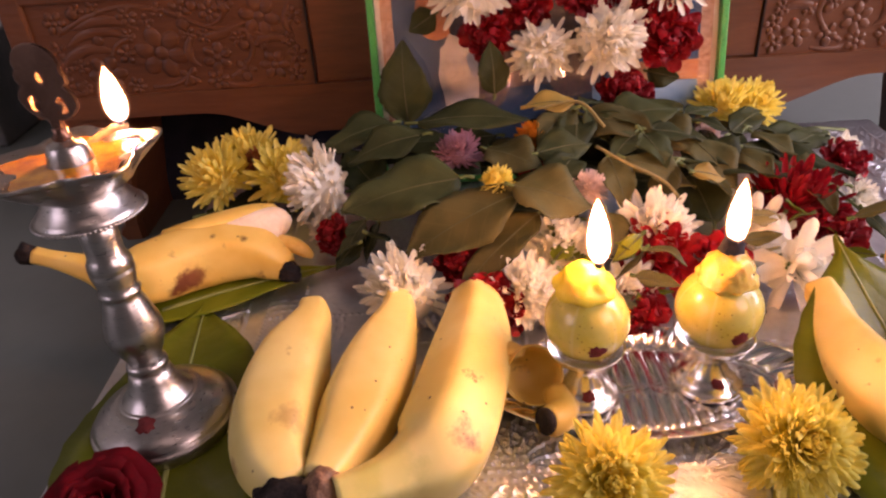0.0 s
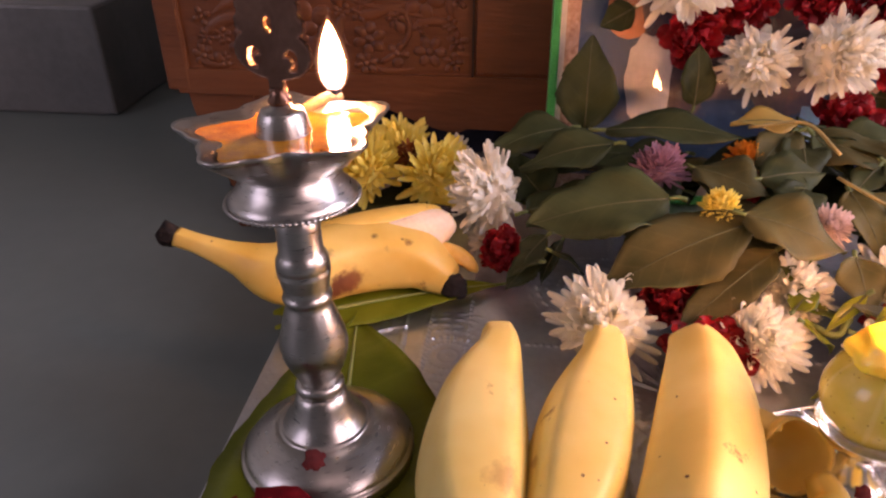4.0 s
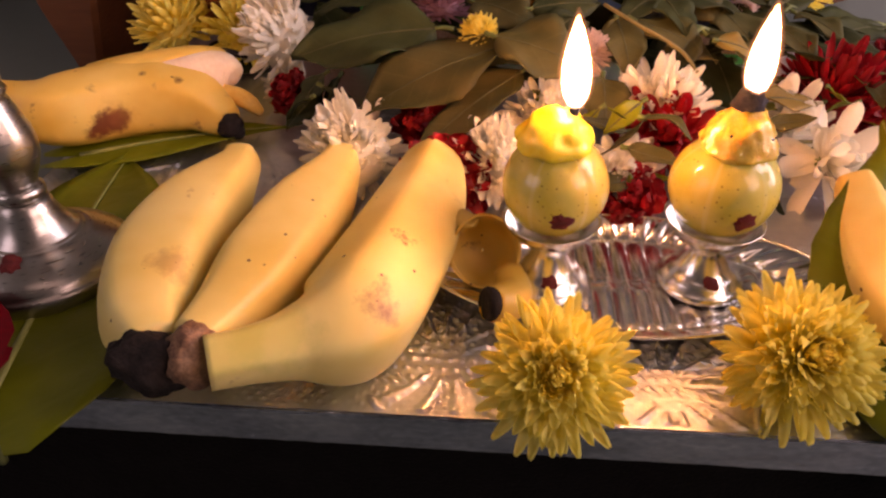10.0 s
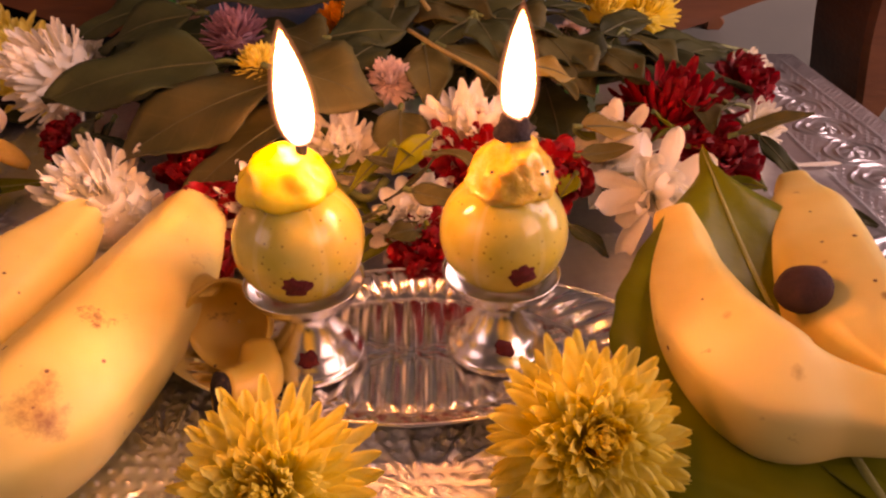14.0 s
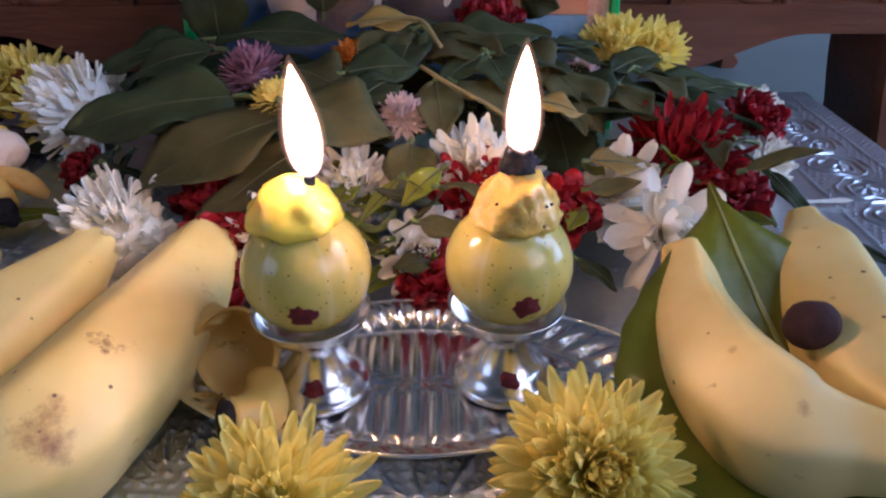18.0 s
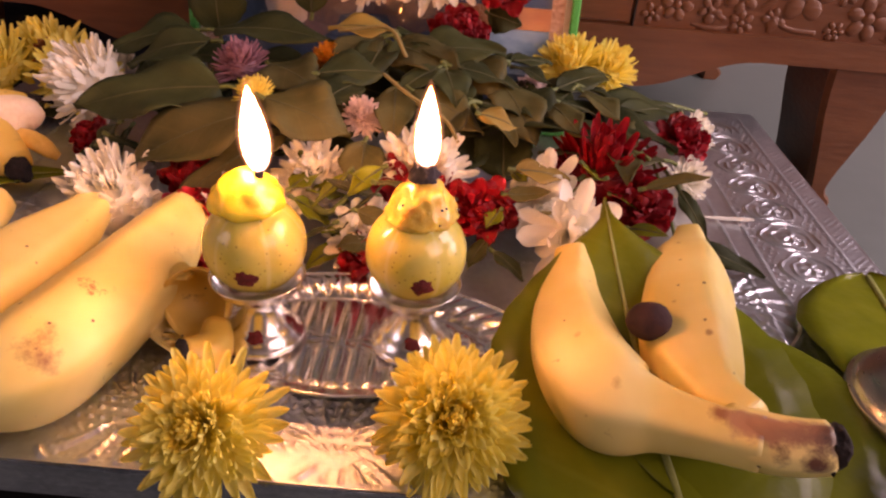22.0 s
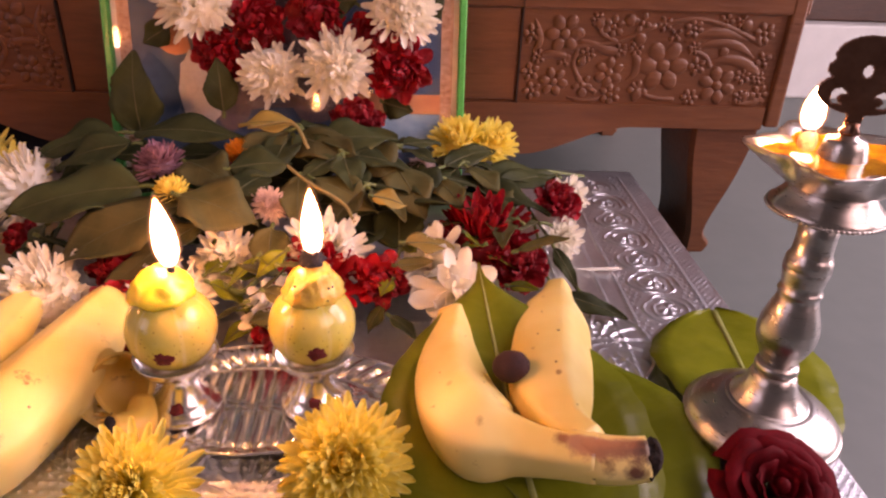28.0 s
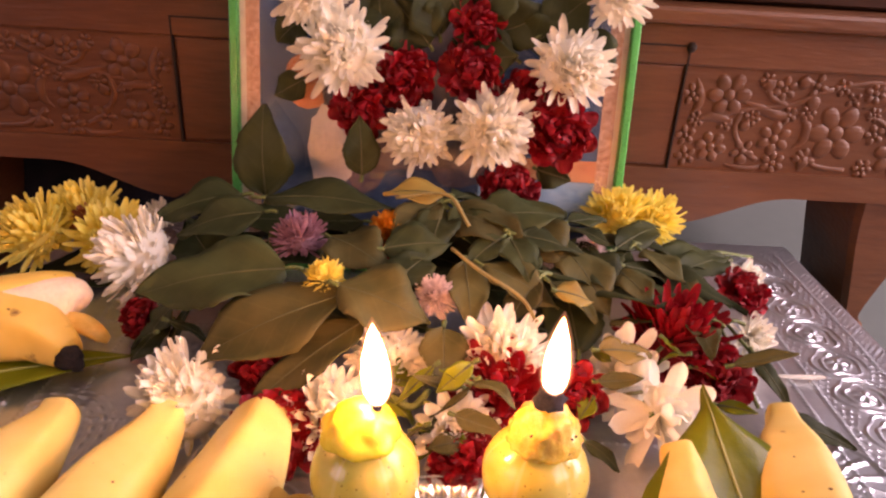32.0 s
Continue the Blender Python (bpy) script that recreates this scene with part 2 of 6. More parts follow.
def leaf_mat(name, c1, c2, vein, rough=0.58, angle=1.0, scale=520.0, spec=0.5, pucker=0.0):
    """Leaf blade: mottled green with pale side veins slanting from the midrib (x along the leaf, y across)."""
    m, n, l, p = principled(name)
    tc = n.new("ShaderNodeTexCoord")
    sep = n.new("ShaderNodeSeparateXYZ")
    l.new(tc.outputs["Object"], sep.inputs[0])
    ab = n.new("ShaderNodeMath")
    ab.operation = "ABSOLUTE"
    l.new(sep.outputs[1], ab.inputs[0])
    a = n.new("ShaderNodeMath")
    a.operation = "MULTIPLY_ADD"
    a.inputs[1].default_value = -angle
    l.new(ab.outputs[0], a.inputs[0])
    l.new(sep.outputs[0], a.inputs[2])
    s = n.new("ShaderNodeMath")
    s.operation = "MULTIPLY"
    s.inputs[1].default_value = scale
    l.new(a.outputs[0], s.inputs[0])
    w = n.new("ShaderNodeMath")
    w.operation = "SINE"
    l.new(s.outputs[0], w.inputs[0])
    vr = n.new("ShaderNodeValToRGB")
    vr.color_ramp.elements[0].position, vr.color_ramp.elements[1].position = 0.9, 1.0
    l.new(w.outputs[0], vr.inputs[0])
    vs = n.new("ShaderNodeMath")
    vs.operation = "MULTIPLY"
    vs.inputs[1].default_value = 0.12
    l.new(vr.outputs[0], vs.inputs[0])
    big = n.new("ShaderNodeTexNoise")
    big.inputs["Scale"].default_value, big.inputs["Detail"].default_value = 45, 6
    l.new(tc.outputs["Object"], big.inputs["Vector"])
    r1 = n.new("ShaderNodeValToRGB")
    r1.color_ramp.elements[0].position, r1.color_ramp.elements[1].position = 0.35, 0.65
    r1.color_ramp.elements[0].color, r1.color_ramp.elements[1].color = (*c1, 1), (*c2, 1)
    l.new(big.outputs[0], r1.inputs[0])
    oi = n.new("ShaderNodeObjectInfo")
    mr = n.new("ShaderNodeMapRange")
    mr.inputs[3].default_value, mr.inputs[4].default_value = 0.75, 1.3
    l.new(oi.outputs["Random"], mr.inputs[0])
    hs = n.new("ShaderNodeHueSaturation")
    l.new(mr.outputs[0], hs.inputs["Value"])
    l.new(r1.outputs[0], hs.inputs["Color"])
    mx = n.new("ShaderNodeMix")
    mx.data_type = "RGBA"
    mx.inputs[7].default_value = (*vein, 1)
    l.new(vs.outputs[0], mx.inputs[0])
    l.new(hs.outputs[0], mx.inputs[6])
    l.new(mx.outputs[2], p.inputs["Base Color"])
    p.inputs["Roughness"].default_value = rough
    b = n.new("ShaderNodeBump")
    b.inputs["Strength"].default_value, b.inputs["Distance"].default_value = 0.15, 0.0005
    l.new(w.outputs[0], b.inputs["Height"])
    p.inputs["Specular IOR Level"].default_value = spec
    if pucker:
        pn = n.new("ShaderNodeTexNoise")
        pn.inputs["Scale"].default_value, pn.inputs["Detail"].default_value = 130, 3
        l.new(tc.outputs["Object"], pn.inputs["Vector"])
        b2 = n.new("ShaderNodeBump")
        b2.inputs["Strength"].default_value, b2.inputs["Distance"].default_value = pucker, 0.002
        l.new(pn.outputs[0], b2.inputs["Height"])
        l.new(b.outputs[0], b2.inputs["Normal"])
        b = b2
    l.new(b.outputs[0], p.inputs["Normal"])
    see_through(n, l, p, mx.outputs[2], 0.18)
    return m


def glow(name, strength):
    """Flame: a faint blue foot, white-hot body, orange tip along its own height."""
    m, n, l, p = principled(name)
    tc = n.new("ShaderNodeTexCoord")
    sep = n.new("ShaderNodeSeparateXYZ")
    l.new(tc.outputs["Generated"], sep.inputs[0])
    ramp = n.new("ShaderNodeValToRGB")
    els = ramp.color_ramp.elements
    els[0].position, els[0].color = 0.0, (0.02, 0.03, 0.10, 1)
    els[1].position, els[1].color = 1.0, (0.55, 0.13, 0.02, 1)
    for pos, col in ((0.09, (0.10, 0.10, 0.16, 1)), (0.20, (1.0, 0.52, 0.18, 1)), (0.75, (1.0, 0.50, 0.15, 1))):
        els.new(pos).color = col
    l.new(sep.outputs[2], ramp.inputs[0])
    l.new(ramp.outputs[0], p.inputs["Emission Color"])
    p.inputs["Base Color"].default_value = (0.1, 0.05, 0.02, 1)
    p.inputs["Emission Strength"].default_value = strength
    return m


def glow_shell(name, colour, strength):
    """A shell added round a flame for its soft glow: mostly clear, faintly glowing."""
    m, n, l, p = principled(name)
    em = n.new("ShaderNodeEmission")
    em.inputs[0].default_value, em.inputs[1].default_value = (*colour, 1), strength
    tr = n.new("ShaderNodeBsdfTransparent")
    mx = n.new("ShaderNodeMixShader")
    mx.inputs[0].default_value = 0.08
    l.new(tr.outputs[0], mx.inputs[1])
    l.new(em.outputs[0], mx.inputs[2])
    l.new(mx.outputs[0], n["Material Output"].inputs[0])
    return m


def glassy(name, colour, rough=0.03, ior=1.45):
    m, n, l, p = principled(name)
    p.inputs["Base Color"].default_value = (*colour, 1)
    p.inputs["Roughness"].default_value = rough
    p.inputs["Transmission Weight"].default_value = 1
    p.inputs["IOR"].default_value = ior
    return m


M = dict(
    foil=surf("silver_foil", (0.63, 0.67, 0.73), (0.77, 0.81, 0.86), 30, 0.41, 1.0, 0.15, 160, rvar=0.05),
    # darker than the top foil: mirrored darkness is put into this colour
    shaded_foil_side=surf("shaded_crinkled_foil", (0.24, 0.28, 0.33), (0.50, 0.54, 0.60), 40, 0.22, 1.0, 2.0, 70, rvar=0.1, stretch=(0.8, 0.8, 1.5)),
    silver=surf("polished_silver", (0.80, 0.79, 0.77), (0.92, 0.91, 0.89), 40, 0.21, 1.0, 0.02, 150, rvar=0.05),
    steel=surf("brushed_lamp_metal", (0.43, 0.41, 0.385), (0.52, 0.50, 0.475), 25, 0.29, 1.0, 0.04, 260, rvar=0.06, stretch=(1, 1, 9)),
    # brown of the wood mirrored in the finial is put into this colour
    mirrored_brown=surf("mirror_brown_metal", (0.17, 0.085, 0.06), (0.26, 0.14, 0.10), 80, 0.25, 0.9, 0.02, 400, rvar=0.04),
    plate=surf("plate_silver", (0.84, 0.83, 0.81), (0.94, 0.93, 0.91), 40, 0.20, 1.0, 0.05, 150, rvar=0.05),
    banana=banana_mat("banana_skin", (0.76, 0.565, 0.155), (0.86, 0.705, 0.27), (((0.0003, 0.2326, 0.0300), 0.016, 0.45, (0.52, 0.50, 0.12)), ((-0.0139, 0.2283, 0.0300), 0.014, 0.5, (0.55, 0.50, 0.10)), ((0.046, 0.228, 0.026), 0.0028, 0.9), ((-0.0637, 0.2626, 0.0200), 0.004, 0.8), ((-0.0307, 0.2750, 0.0260), 0.0035, 0.75), ((0.029, 0.246, 0.039), 0.012, 0.85), ((-0.002, 0.302, 0.039), 0.0026, 1.0), ((0.020, 0.232, 0.024), 0.003, 0.9), ((-0.040, 0.262, 0.034), 0.009, 0.45), ((-0.066, 0.250, 0.020), 0.006, 0.6))),
    banana_pale=banana_mat("pale_banana_skin", (0.77, 0.575, 0.165), (0.86, 0.705, 0.28), (((0.229, 0.2475, 0.034), 0.0045, 1.0, (0.34, 0.15, 0.06)), ((0.2345, 0.2445, 0.035), 0.0062, 1.0, (0.46, 0.25, 0.14)), ((0.2405, 0.2425, 0.036), 0.0076, 1.0, (0.44, 0.23, 0.13)), ((0.2465, 0.2405, 0.037), 0.0086, 1.0, (0.4, 0.2, 0.11)), ((0.253, 0.2395, 0.0375), 0.0092, 1.0, (0.3, 0.14, 0.08)), ((0.2575, 0.239, 0.036), 0.008, 1.0, (0.1, 0.05, 0.035)), ((0.244, 0.236, 0.03), 0.004, 1.0, (0.14, 0.06, 0.03)), ((0.252, 0.2335, 0.031), 0.0052, 1.0, (0.16, 0.07, 0.04)), ((0.233, 0.2485, 0.0365), 0.003, 1.0, (0.15, 0.06, 0.03)), ((0.2, 0.256, 0.034), 0.0035, 0.6), ((0.189, 0.276, 0.036), 0.0025, 0.6), ((0.238, 0.345, 0.034), 0.0016, 0.8), ((0.226, 0.300, 0.036), 0.0016, 0.8), ((0.234, 0.282, 0.036), 0.002, 0.7))),
    banana_tan=banana_mat("ripe_banana_skin", (0.70, 0.43, 0.07), (0.83, 0.60, 0.17), (((-0.1200, 0.3880, 0.0180), 0.0120, 0.35, (0.48, 0.22, 0.05)), ((-0.1310, 0.3815, 0.0165), 0.0066, 1.0, (0.20, 0.055, 0.018)), ((-0.1265, 0.3828, 0.0178), 0.0072, 1.0, (0.17, 0.045, 0.015)), ((-0.1220, 0.3844, 0.0190), 0.0072, 1.0, (0.18, 0.05, 0.016)), ((-0.1175, 0.3862, 0.0204), 0.0064, 0.9, (0.24, 0.08, 0.025)), ((-0.1290, 0.3888, 0.0313), 0.0042, 1, (0.1, 0.04, 0.015)), ((-0.1040, 0.3997, 0.0306), 0.003, 1, (0.12, 0.05, 0.02)), ((-0.0935, 0.4043, 0.0305), 0.0035, 0.9, (0.14, 0.06, 0.02)), ((-0.1100, 0.4025, 0.0344), 0.003, 0.9, (0.14, 0.06, 0.02)))),
    bstem=surf("banana_cut_stem", (0.008, 0.007, 0.007), (0.034, 0.025, 0.022), 120, 0.8, 0, 0.8, 500, spec=0.2),
    bbrown=surf("banana_dry_patch", (0.10, 0.045, 0.025), (0.36, 0.20, 0.11), 130, 0.7, 0, 0.5, 500),
    flesh=surf("banana_flesh", (0.80, 0.60, 0.42), (0.88, 0.74, 0.58), 60, 0.55, 0, 0.3, 300, sss=0.3),
    peel_in=surf("peel_inside", (0.62, 0.36, 0.06), (0.76, 0.50, 0.13), 60, 0.5, 0, 0.3, 300, sss=0.15),
    black=surf("dark_bead", (0.03, 0.010, 0.010), (0.06, 0.022, 0.022), 100, 0.85, 0, 0.4, 400),
    amla=berry_mat("gooseberry_skin", (0.57, 0.49, 0.08), (0.70, 0.59, 0.16)),
    ghee=surf("soft_ghee", (0.92, 0.70, 0.05), (0.96, 0.78, 0.10), 60, 0.16, 0, 0.12, 200, sss=0.6),
    ghee_dull=surf("melted_ghee", (0.72, 0.45, 0.06), (0.84, 0.60, 0.14), 90, 0.10, 0, 0.45, 620, sss=0.6, coat=0.8),
    soot=surf("burnt_wick", (0.01, 0.01, 0.012), (0.05, 0.04, 0.05), 200, 0.9, 0, 0.8, 700),
    kumkum=surf("kumkum_paste", (0.09, 0.005, 0.006), (0.16, 0.012, 0.01), 300, 0.85, 0, 0.9, 900),
    ywhite=surf("white_petals", (0.94, 0.905, 0.78), (0.97, 0.95, 0.86), 90, 0.55, 0, 0.1, 500, island=0.05, trans=0.32),
    yellow=surf("yellow_petals", (0.98, 0.82, 0.16), (0.98, 0.90, 0.30), 90, 0.55, 0, 0.1, 500, island=0.08, trans=0.38),
    ycentre=surf("yellow_florets", (0.96, 0.73, 0.08), (0.98, 0.83, 0.18), 150, 0.6, 0, 0.3, 500, island=0.12, trans=0.3),
    red=surf("red_petals", (0.24, 0.005, 0.010), (0.44, 0.012, 0.020), 90, 0.6, 0, 0.4, 500, island=0.25, trans=0.25),
    rose=surf("dark_red_rose_petals", (0.09, 0.003, 0.005), (0.17, 0.004, 0.008), 60, 0.75, 0, 0.3, 300, island=0.2, trans=0.25, spec=0.15),
    pink=surf("pink_petals", (0.40, 0.20, 0.27), (0.52, 0.31, 0.38), 90, 0.6, 0, 0.3, 500, island=0.15, trans=0.42),
    palepink=surf("pale_pink_petals", (0.72, 0.58, 0.56), (0.82, 0.70, 0.68), 90, 0.6, 0, 0.3, 500, island=0.12, trans=0.42),
    orange=surf("orange_petals", (0.70, 0.25, 0.02), (0.80, 0.38, 0.04), 90, 0.6, 0, 0.3, 500, island=0.15, trans=0.42),
    rust=surf("dried_rust_petals", (0.22, 0.06, 0.02), (0.36, 0.13, 0.04), 90, 0.7, 0, 0.3, 500, island=0.2, trans=0.2),
    calyx=surf("green_calyx", (0.05, 0.10, 0.02), (0.11, 0.18, 0.04), 90, 0.6, 0, 0.3, 500),
    stem=surf("green_stem", (0.07, 0.11, 0.025), (0.16, 0.20, 0.06), 90, 0.55, 0, 0.3, 500),
    twig=surf("tan_stem", (0.22, 0.18, 0.06), (0.34, 0.27, 0.10), 90, 0.6, 0, 0.3, 500),
    leaf=leaf_mat("dark_leaf", (0.027, 0.039, 0.014), (0.050, 0.064, 0.023), (0.10, 0.11, 0.05), spec=0.22, pucker=0.3),
    olive=leaf_mat("olive_leaf", (0.060, 0.063, 0.020), (0.105, 0.095, 0.034), (0.19, 0.17, 0.07), spec=0.22, pucker=0.3),
    betel=leaf_mat("betel_leaf", (0.120, 0.150, 0.006), (0.175, 0.205, 0.012), (0.22, 0.26, 0.04), 0.28, 0.6, 230, 0.32, 0.2),
    dryleaf=leaf_mat("yellowing_leaf", (0.24, 0.16, 0.03), (0.34, 0.24, 0.05), (0.36, 0.28, 0.10)),
    rib=surf("leaf_midrib", (0.050, 0.060, 0.022), (0.085, 0.090, 0.034), 90, 0.6),
    rib_pale=surf("pale_leaf_rib", (0.20, 0.24, 0.06), (0.30, 0.33, 0.10), 120, 0.5, 0, 0.2, 400),
    wood=surf("carved_teak", (0.102, 0.032, 0.011), (0.168, 0.058, 0.020), 14, 0.42, 0, 0.6, 160, stretch=(0.35, 1, 2.5)),
    wood_dark=surf("dark_teak", (0.035, 0.016, 0.010), (0.07, 0.03, 0.018), 14, 0.5, 0, 0.5, 160, stretch=(0.4, 1, 2.5)),
    groove=surf("dark_joint", (0.012, 0.007, 0.005), (0.03, 0.015, 0.01), 60, 0.8),
    floor=surf("grey_floor", (0.134, 0.172, 0.166), (0.158, 0.197, 0.188), 6, 0.48, 0, 0.03, 40, rvar=0.03),
    wall=surf("painted_wall", (0.52, 0.57, 0.56), (0.60, 0.64, 0.63), 5, 0.7, 0, 0.3, 120),
    ledge=surf("stone_ledge", (0.13, 0.14, 0.14), (0.18, 0.19, 0.19), 12, 0.5, 0, 0.3, 120),
    ceiling=surf("ceiling_paint", (0.72, 0.72, 0.70), (0.78, 0.78, 0.76), 4, 0.8),
    # near-black navy that carries the shade under the bench
    navy=surf("navy_shade", (0.008, 0.010, 0.022), (0.02, 0.022, 0.04), 50, 0.9, 0, 0.6, 500),
    # near-black tone that holds the shade under the table
    cloth=surf("under_table_shade", (0.002, 0.002, 0.002), (0.004, 0.004, 0.004), 80, 0.98, 0, 0.6, 900, spec=0.1),
    green_edge=surf("green_frame_paint", (0.01, 0.32, 0.07), (0.03, 0.46, 0.11), 60, 0.3, 0, 0.1, 200),
    border=surf("tan_printed_border", (0.24, 0.12, 0.07), (0.52, 0.36, 0.27), 420, 0.4),
    border_white=surf("white_printed_line", (0.46, 0.46, 0.44), (0.58, 0.57, 0.54), 200, 0.4),
    print_blue=surf("blue_print", (0.014, 0.042, 0.090), (0.036, 0.082, 0.155), 22, 0.4),
    print_sky=surf("sky_blue_print", (0.12, 0.25, 0.36), (0.22, 0.36, 0.46), 30, 0.4),
    print_light=surf("pale_print", (0.40, 0.41, 0.43), (0.55, 0.55, 0.56), 40, 0.4),
    print_orange=surf("orange_print", (0.36, 0.12, 0.05), (0.52, 0.24, 0.10), 60, 0.4),
    print_dark=surf("dark_print", (0.05, 0.05, 0.08), (0.14, 0.10, 0.10), 40, 0.4),
    oil=surf("lamp_oil", (0.34, 0.105, 0.003), (0.70, 0.30, 0.012), 170, 0.03, 0, 0.9, 90, rvar=0.02, coat=0.5),
    pane=glassy("picture_glass", (1, 1, 1), 0.0, 1.45),
    wick=surf("cotton_wick", (0.26, 0.16, 0.06), (0.42, 0.28, 0.12), 200, 0.8, 0, 0.6, 600, sss=0.2),
    flame=glow("flame", FLAME),
    veil_hot=glow_shell("hot_veil", (1.0, 0.66, 0.36), 24.0),
    veil_warm=glow_shell("warm_veil", (1.0, 0.56, 0.26), 7.0),
    veil_faint=glow_shell("faint_veil", (1.0, 0.50, 0.22), 2.8),
    veil_last=glow_shell("last_veil", (1.0, 0.50, 0.25), 1.0),
)

# ---- makers ----


def thing(name, label, category, group="", kind="", at=(0, 0, 0)):
    ob = new(name)
    ob.empty_display_size = 0.01
    ob.location = at
    return tagged(ob, label, category, group, kind)


def mesh_of(name, verts, faces, mat, smooth=True):
    me = bpy.data.meshes.new(name)
    me.from_pydata([tuple(v) for v in verts], [], faces)
    me.update()
    if smooth:
        me.polygons.foreach_set("use_smooth", [True] * len(me.polygons))
    me.materials.append(mat)
    return me


def part(name, me, parent=None, m=None, label=""):
    ob = new(name, me)
    if parent:
        ob.parent = parent
    if m is not None:
        ob.matrix_basis = m
    return tagged(ob, label)


def solo(name, me, label, category, group="", kind="", m=None):
    ob = new(name, me)
    if m is not None:
        ob.matrix_basis = m
    return tagged(ob, label, category, group, kind)


def bm_mesh(name, bm, mat, smooth=False):
    me = bpy.data.meshes.new(name)
    bmesh.ops.recalc_face_normals(bm, faces=bm.faces)
    bm.to_mesh(me)
    bm.free()
    me.materials.append(mat)
    if smooth:
        me.polygons.foreach_set("use_smooth", [True] * len(me.polygons))
    return me


def box_mesh(name, lo, hi, mat, bevel=0.0, segs=2):
    bm = bmesh.new()
    bmesh.ops.create_cube(bm, size=1)
    for v in bm.verts:
        for i in range(3):
            v.co[i] = lo[i] + (v.co[i] + 0.5) * (hi[i] - lo[i])
    if bevel:
        bmesh.ops.bevel(bm, geom=bm.edges[:], offset=bevel, segments=segs, affect="EDGES", profile=0.5)
    return bm_mesh(name, bm, mat)


def lathe(name, prof, mat, n=48, wob=0.0, close=True):
    """Turns (radius, height) pairs round z."""
    verts, faces = [], []
    for r, z in prof:
        for i in range(n):
            a = 2 * math.pi * i / n
            verts.append((r * math.cos(a), r * math.sin(a), z))
    for j in range(len(prof) - 1):
        for i in range(n):
            a, b = j * n + i, j * n + (i + 1) % n
            faces.append((a, b, b + n, a + n))
    if close:
        faces.append(tuple(reversed(range(n))))
        faces.append(tuple(range((len(prof) - 1) * n, len(prof) * n)))
    me = mesh_of(name, verts, faces, mat)
    return me


def smooth_line(pts, n):
    """Catmull-Rom through points of any dimension."""
    p = [np.array(q, float) for q in pts]
    p = [2 * p[0] - p[1]] + p + [2 * p[-1] - p[-2]]
    out = []
    segs = len(p) - 3
    for k in range(n + 1):
        u = k / n * segs
        i = min(int(u), segs - 1)
        t = u - i
        a, b, c, d = p[i:i + 4]
        out.append(0.5 * ((2 * b) + (-a + c) * t + (2 * a - 5 * b + 4 * c - d) * t * t + (-a + 3 * b - 3 * c + d) * t ** 3))
    return out


def tube(name, pts, radii, mat, n=40, sides=16, ridge=0.0, flat=1.0, cap=True, phase=0.0, facet=0.0):
    """A tapering tube along points; ridge or facet make it five-sided with soft edges."""
    line = smooth_line([(*p, r) for p, r in zip(pts, radii)], n)
    verts, faces = [], []
    side = None
    for i, q in enumerate(line):
        c = Vector(q[:3])
        t = Vector(line[min(i + 1, n)][:3]) - Vector(line[max(i - 1, 0)][:3])
        t.normalize()
        if side is None:
            side = t.cross(Vector((0, 0, 1)))
            if side.length < 1e-3:
                side = Vector((1, 0, 0))
        side = (side - t * side.dot(t)).normalized()
        up = side.cross(t)
        for k in range(sides):
            a = 2 * math.pi * k / sides
            if facet:
                w = (a + phase) % (2 * math.pi / 5) - math.pi / 5
                r = max(q[3], 1e-5) * (1 - facet + facet * 0.945 / max(0.86, math.cos(w)))
            else:
                r = max(q[3], 1e-5) * (1 + ridge * math.cos(5 * a + phase))
            verts.append(c + side * (r * math.cos(a)) + up * (r * flat * math.sin(a)))
    for i in range(n):
        for k in range(sides):
            a, b = i * sides + k, i * sides + (k + 1) % sides
            faces.append((a, b, b + sides, a + sides))
    if cap:
        faces.append(tuple(range(sides))[::-1])
        faces.append(tuple(range(n * sides, (n + 1) * sides)))
    return mesh_of(name, verts, faces, mat)


def petal_grid(L, W, tip=0.6, cup=0.25, curl=0.15, ns=6, wave=0.0, seed=0, pointed=False):
    r = random.Random(seed)
    out = []
    cuts = [0.78 * i / (ns - 3) for i in range(ns - 2)] + [0.89, 0.96, 1.0]
    for s in cuts:
        w = W * 0.5 * (0.30 + 0.70 * math.sin(math.pi * min(1, s ** tip) * 0.5)) if s < 0.72 else W * 0.5 * (max(0.02, 1 - (s - 0.72) / 0.285) ** 0.45 if pointed else math.sqrt(max(0.05, 1 - ((s - 0.72) / 0.285) ** 2.4)))
        for u in (-1, -0.5, 0, 0.5, 1):
            out.append((s * L, u * w, cup * W * u * u * (0.4 + 0.6 * s) + curl * L * s * s + wave * W * math.sin(5 * u + 9 * s + r.random()) * s))
    faces = [(i * 5 + k, i * 5 + k + 1, (i + 1) * 5 + k + 1, (i + 1) * 5 + k) for i in range(ns) for k in range(4)]
    return out, faces


def petal_mats(R, layers, seed, loose=0.0):
    """Petal poses and lengths for rings of (count, length, elevation, height); loose: how far petals stray."""
    r = random.Random(seed)
    for count, L, phi, z in layers:
        off = r.random() * 6.28
        for i in range(count):
            th = off + 2 * math.pi * (i + r.uniform(-0.42, 0.42)) / count
            yield Matrix.Rotation(th, 4, "Z") @ Matrix.Translation((0.02 * R, 0, z * R)) @ Matrix.Rotation(-radians(phi + r.uniform(-10, 11) * (1 + loose)), 4, "Y") @ Matrix.Rotation(r.uniform(-0.6, 0.6) * loose, 4, "X"), L * R * r.uniform(0.78 - 0.12 * loose, 1.12 + 0.04 * loose)


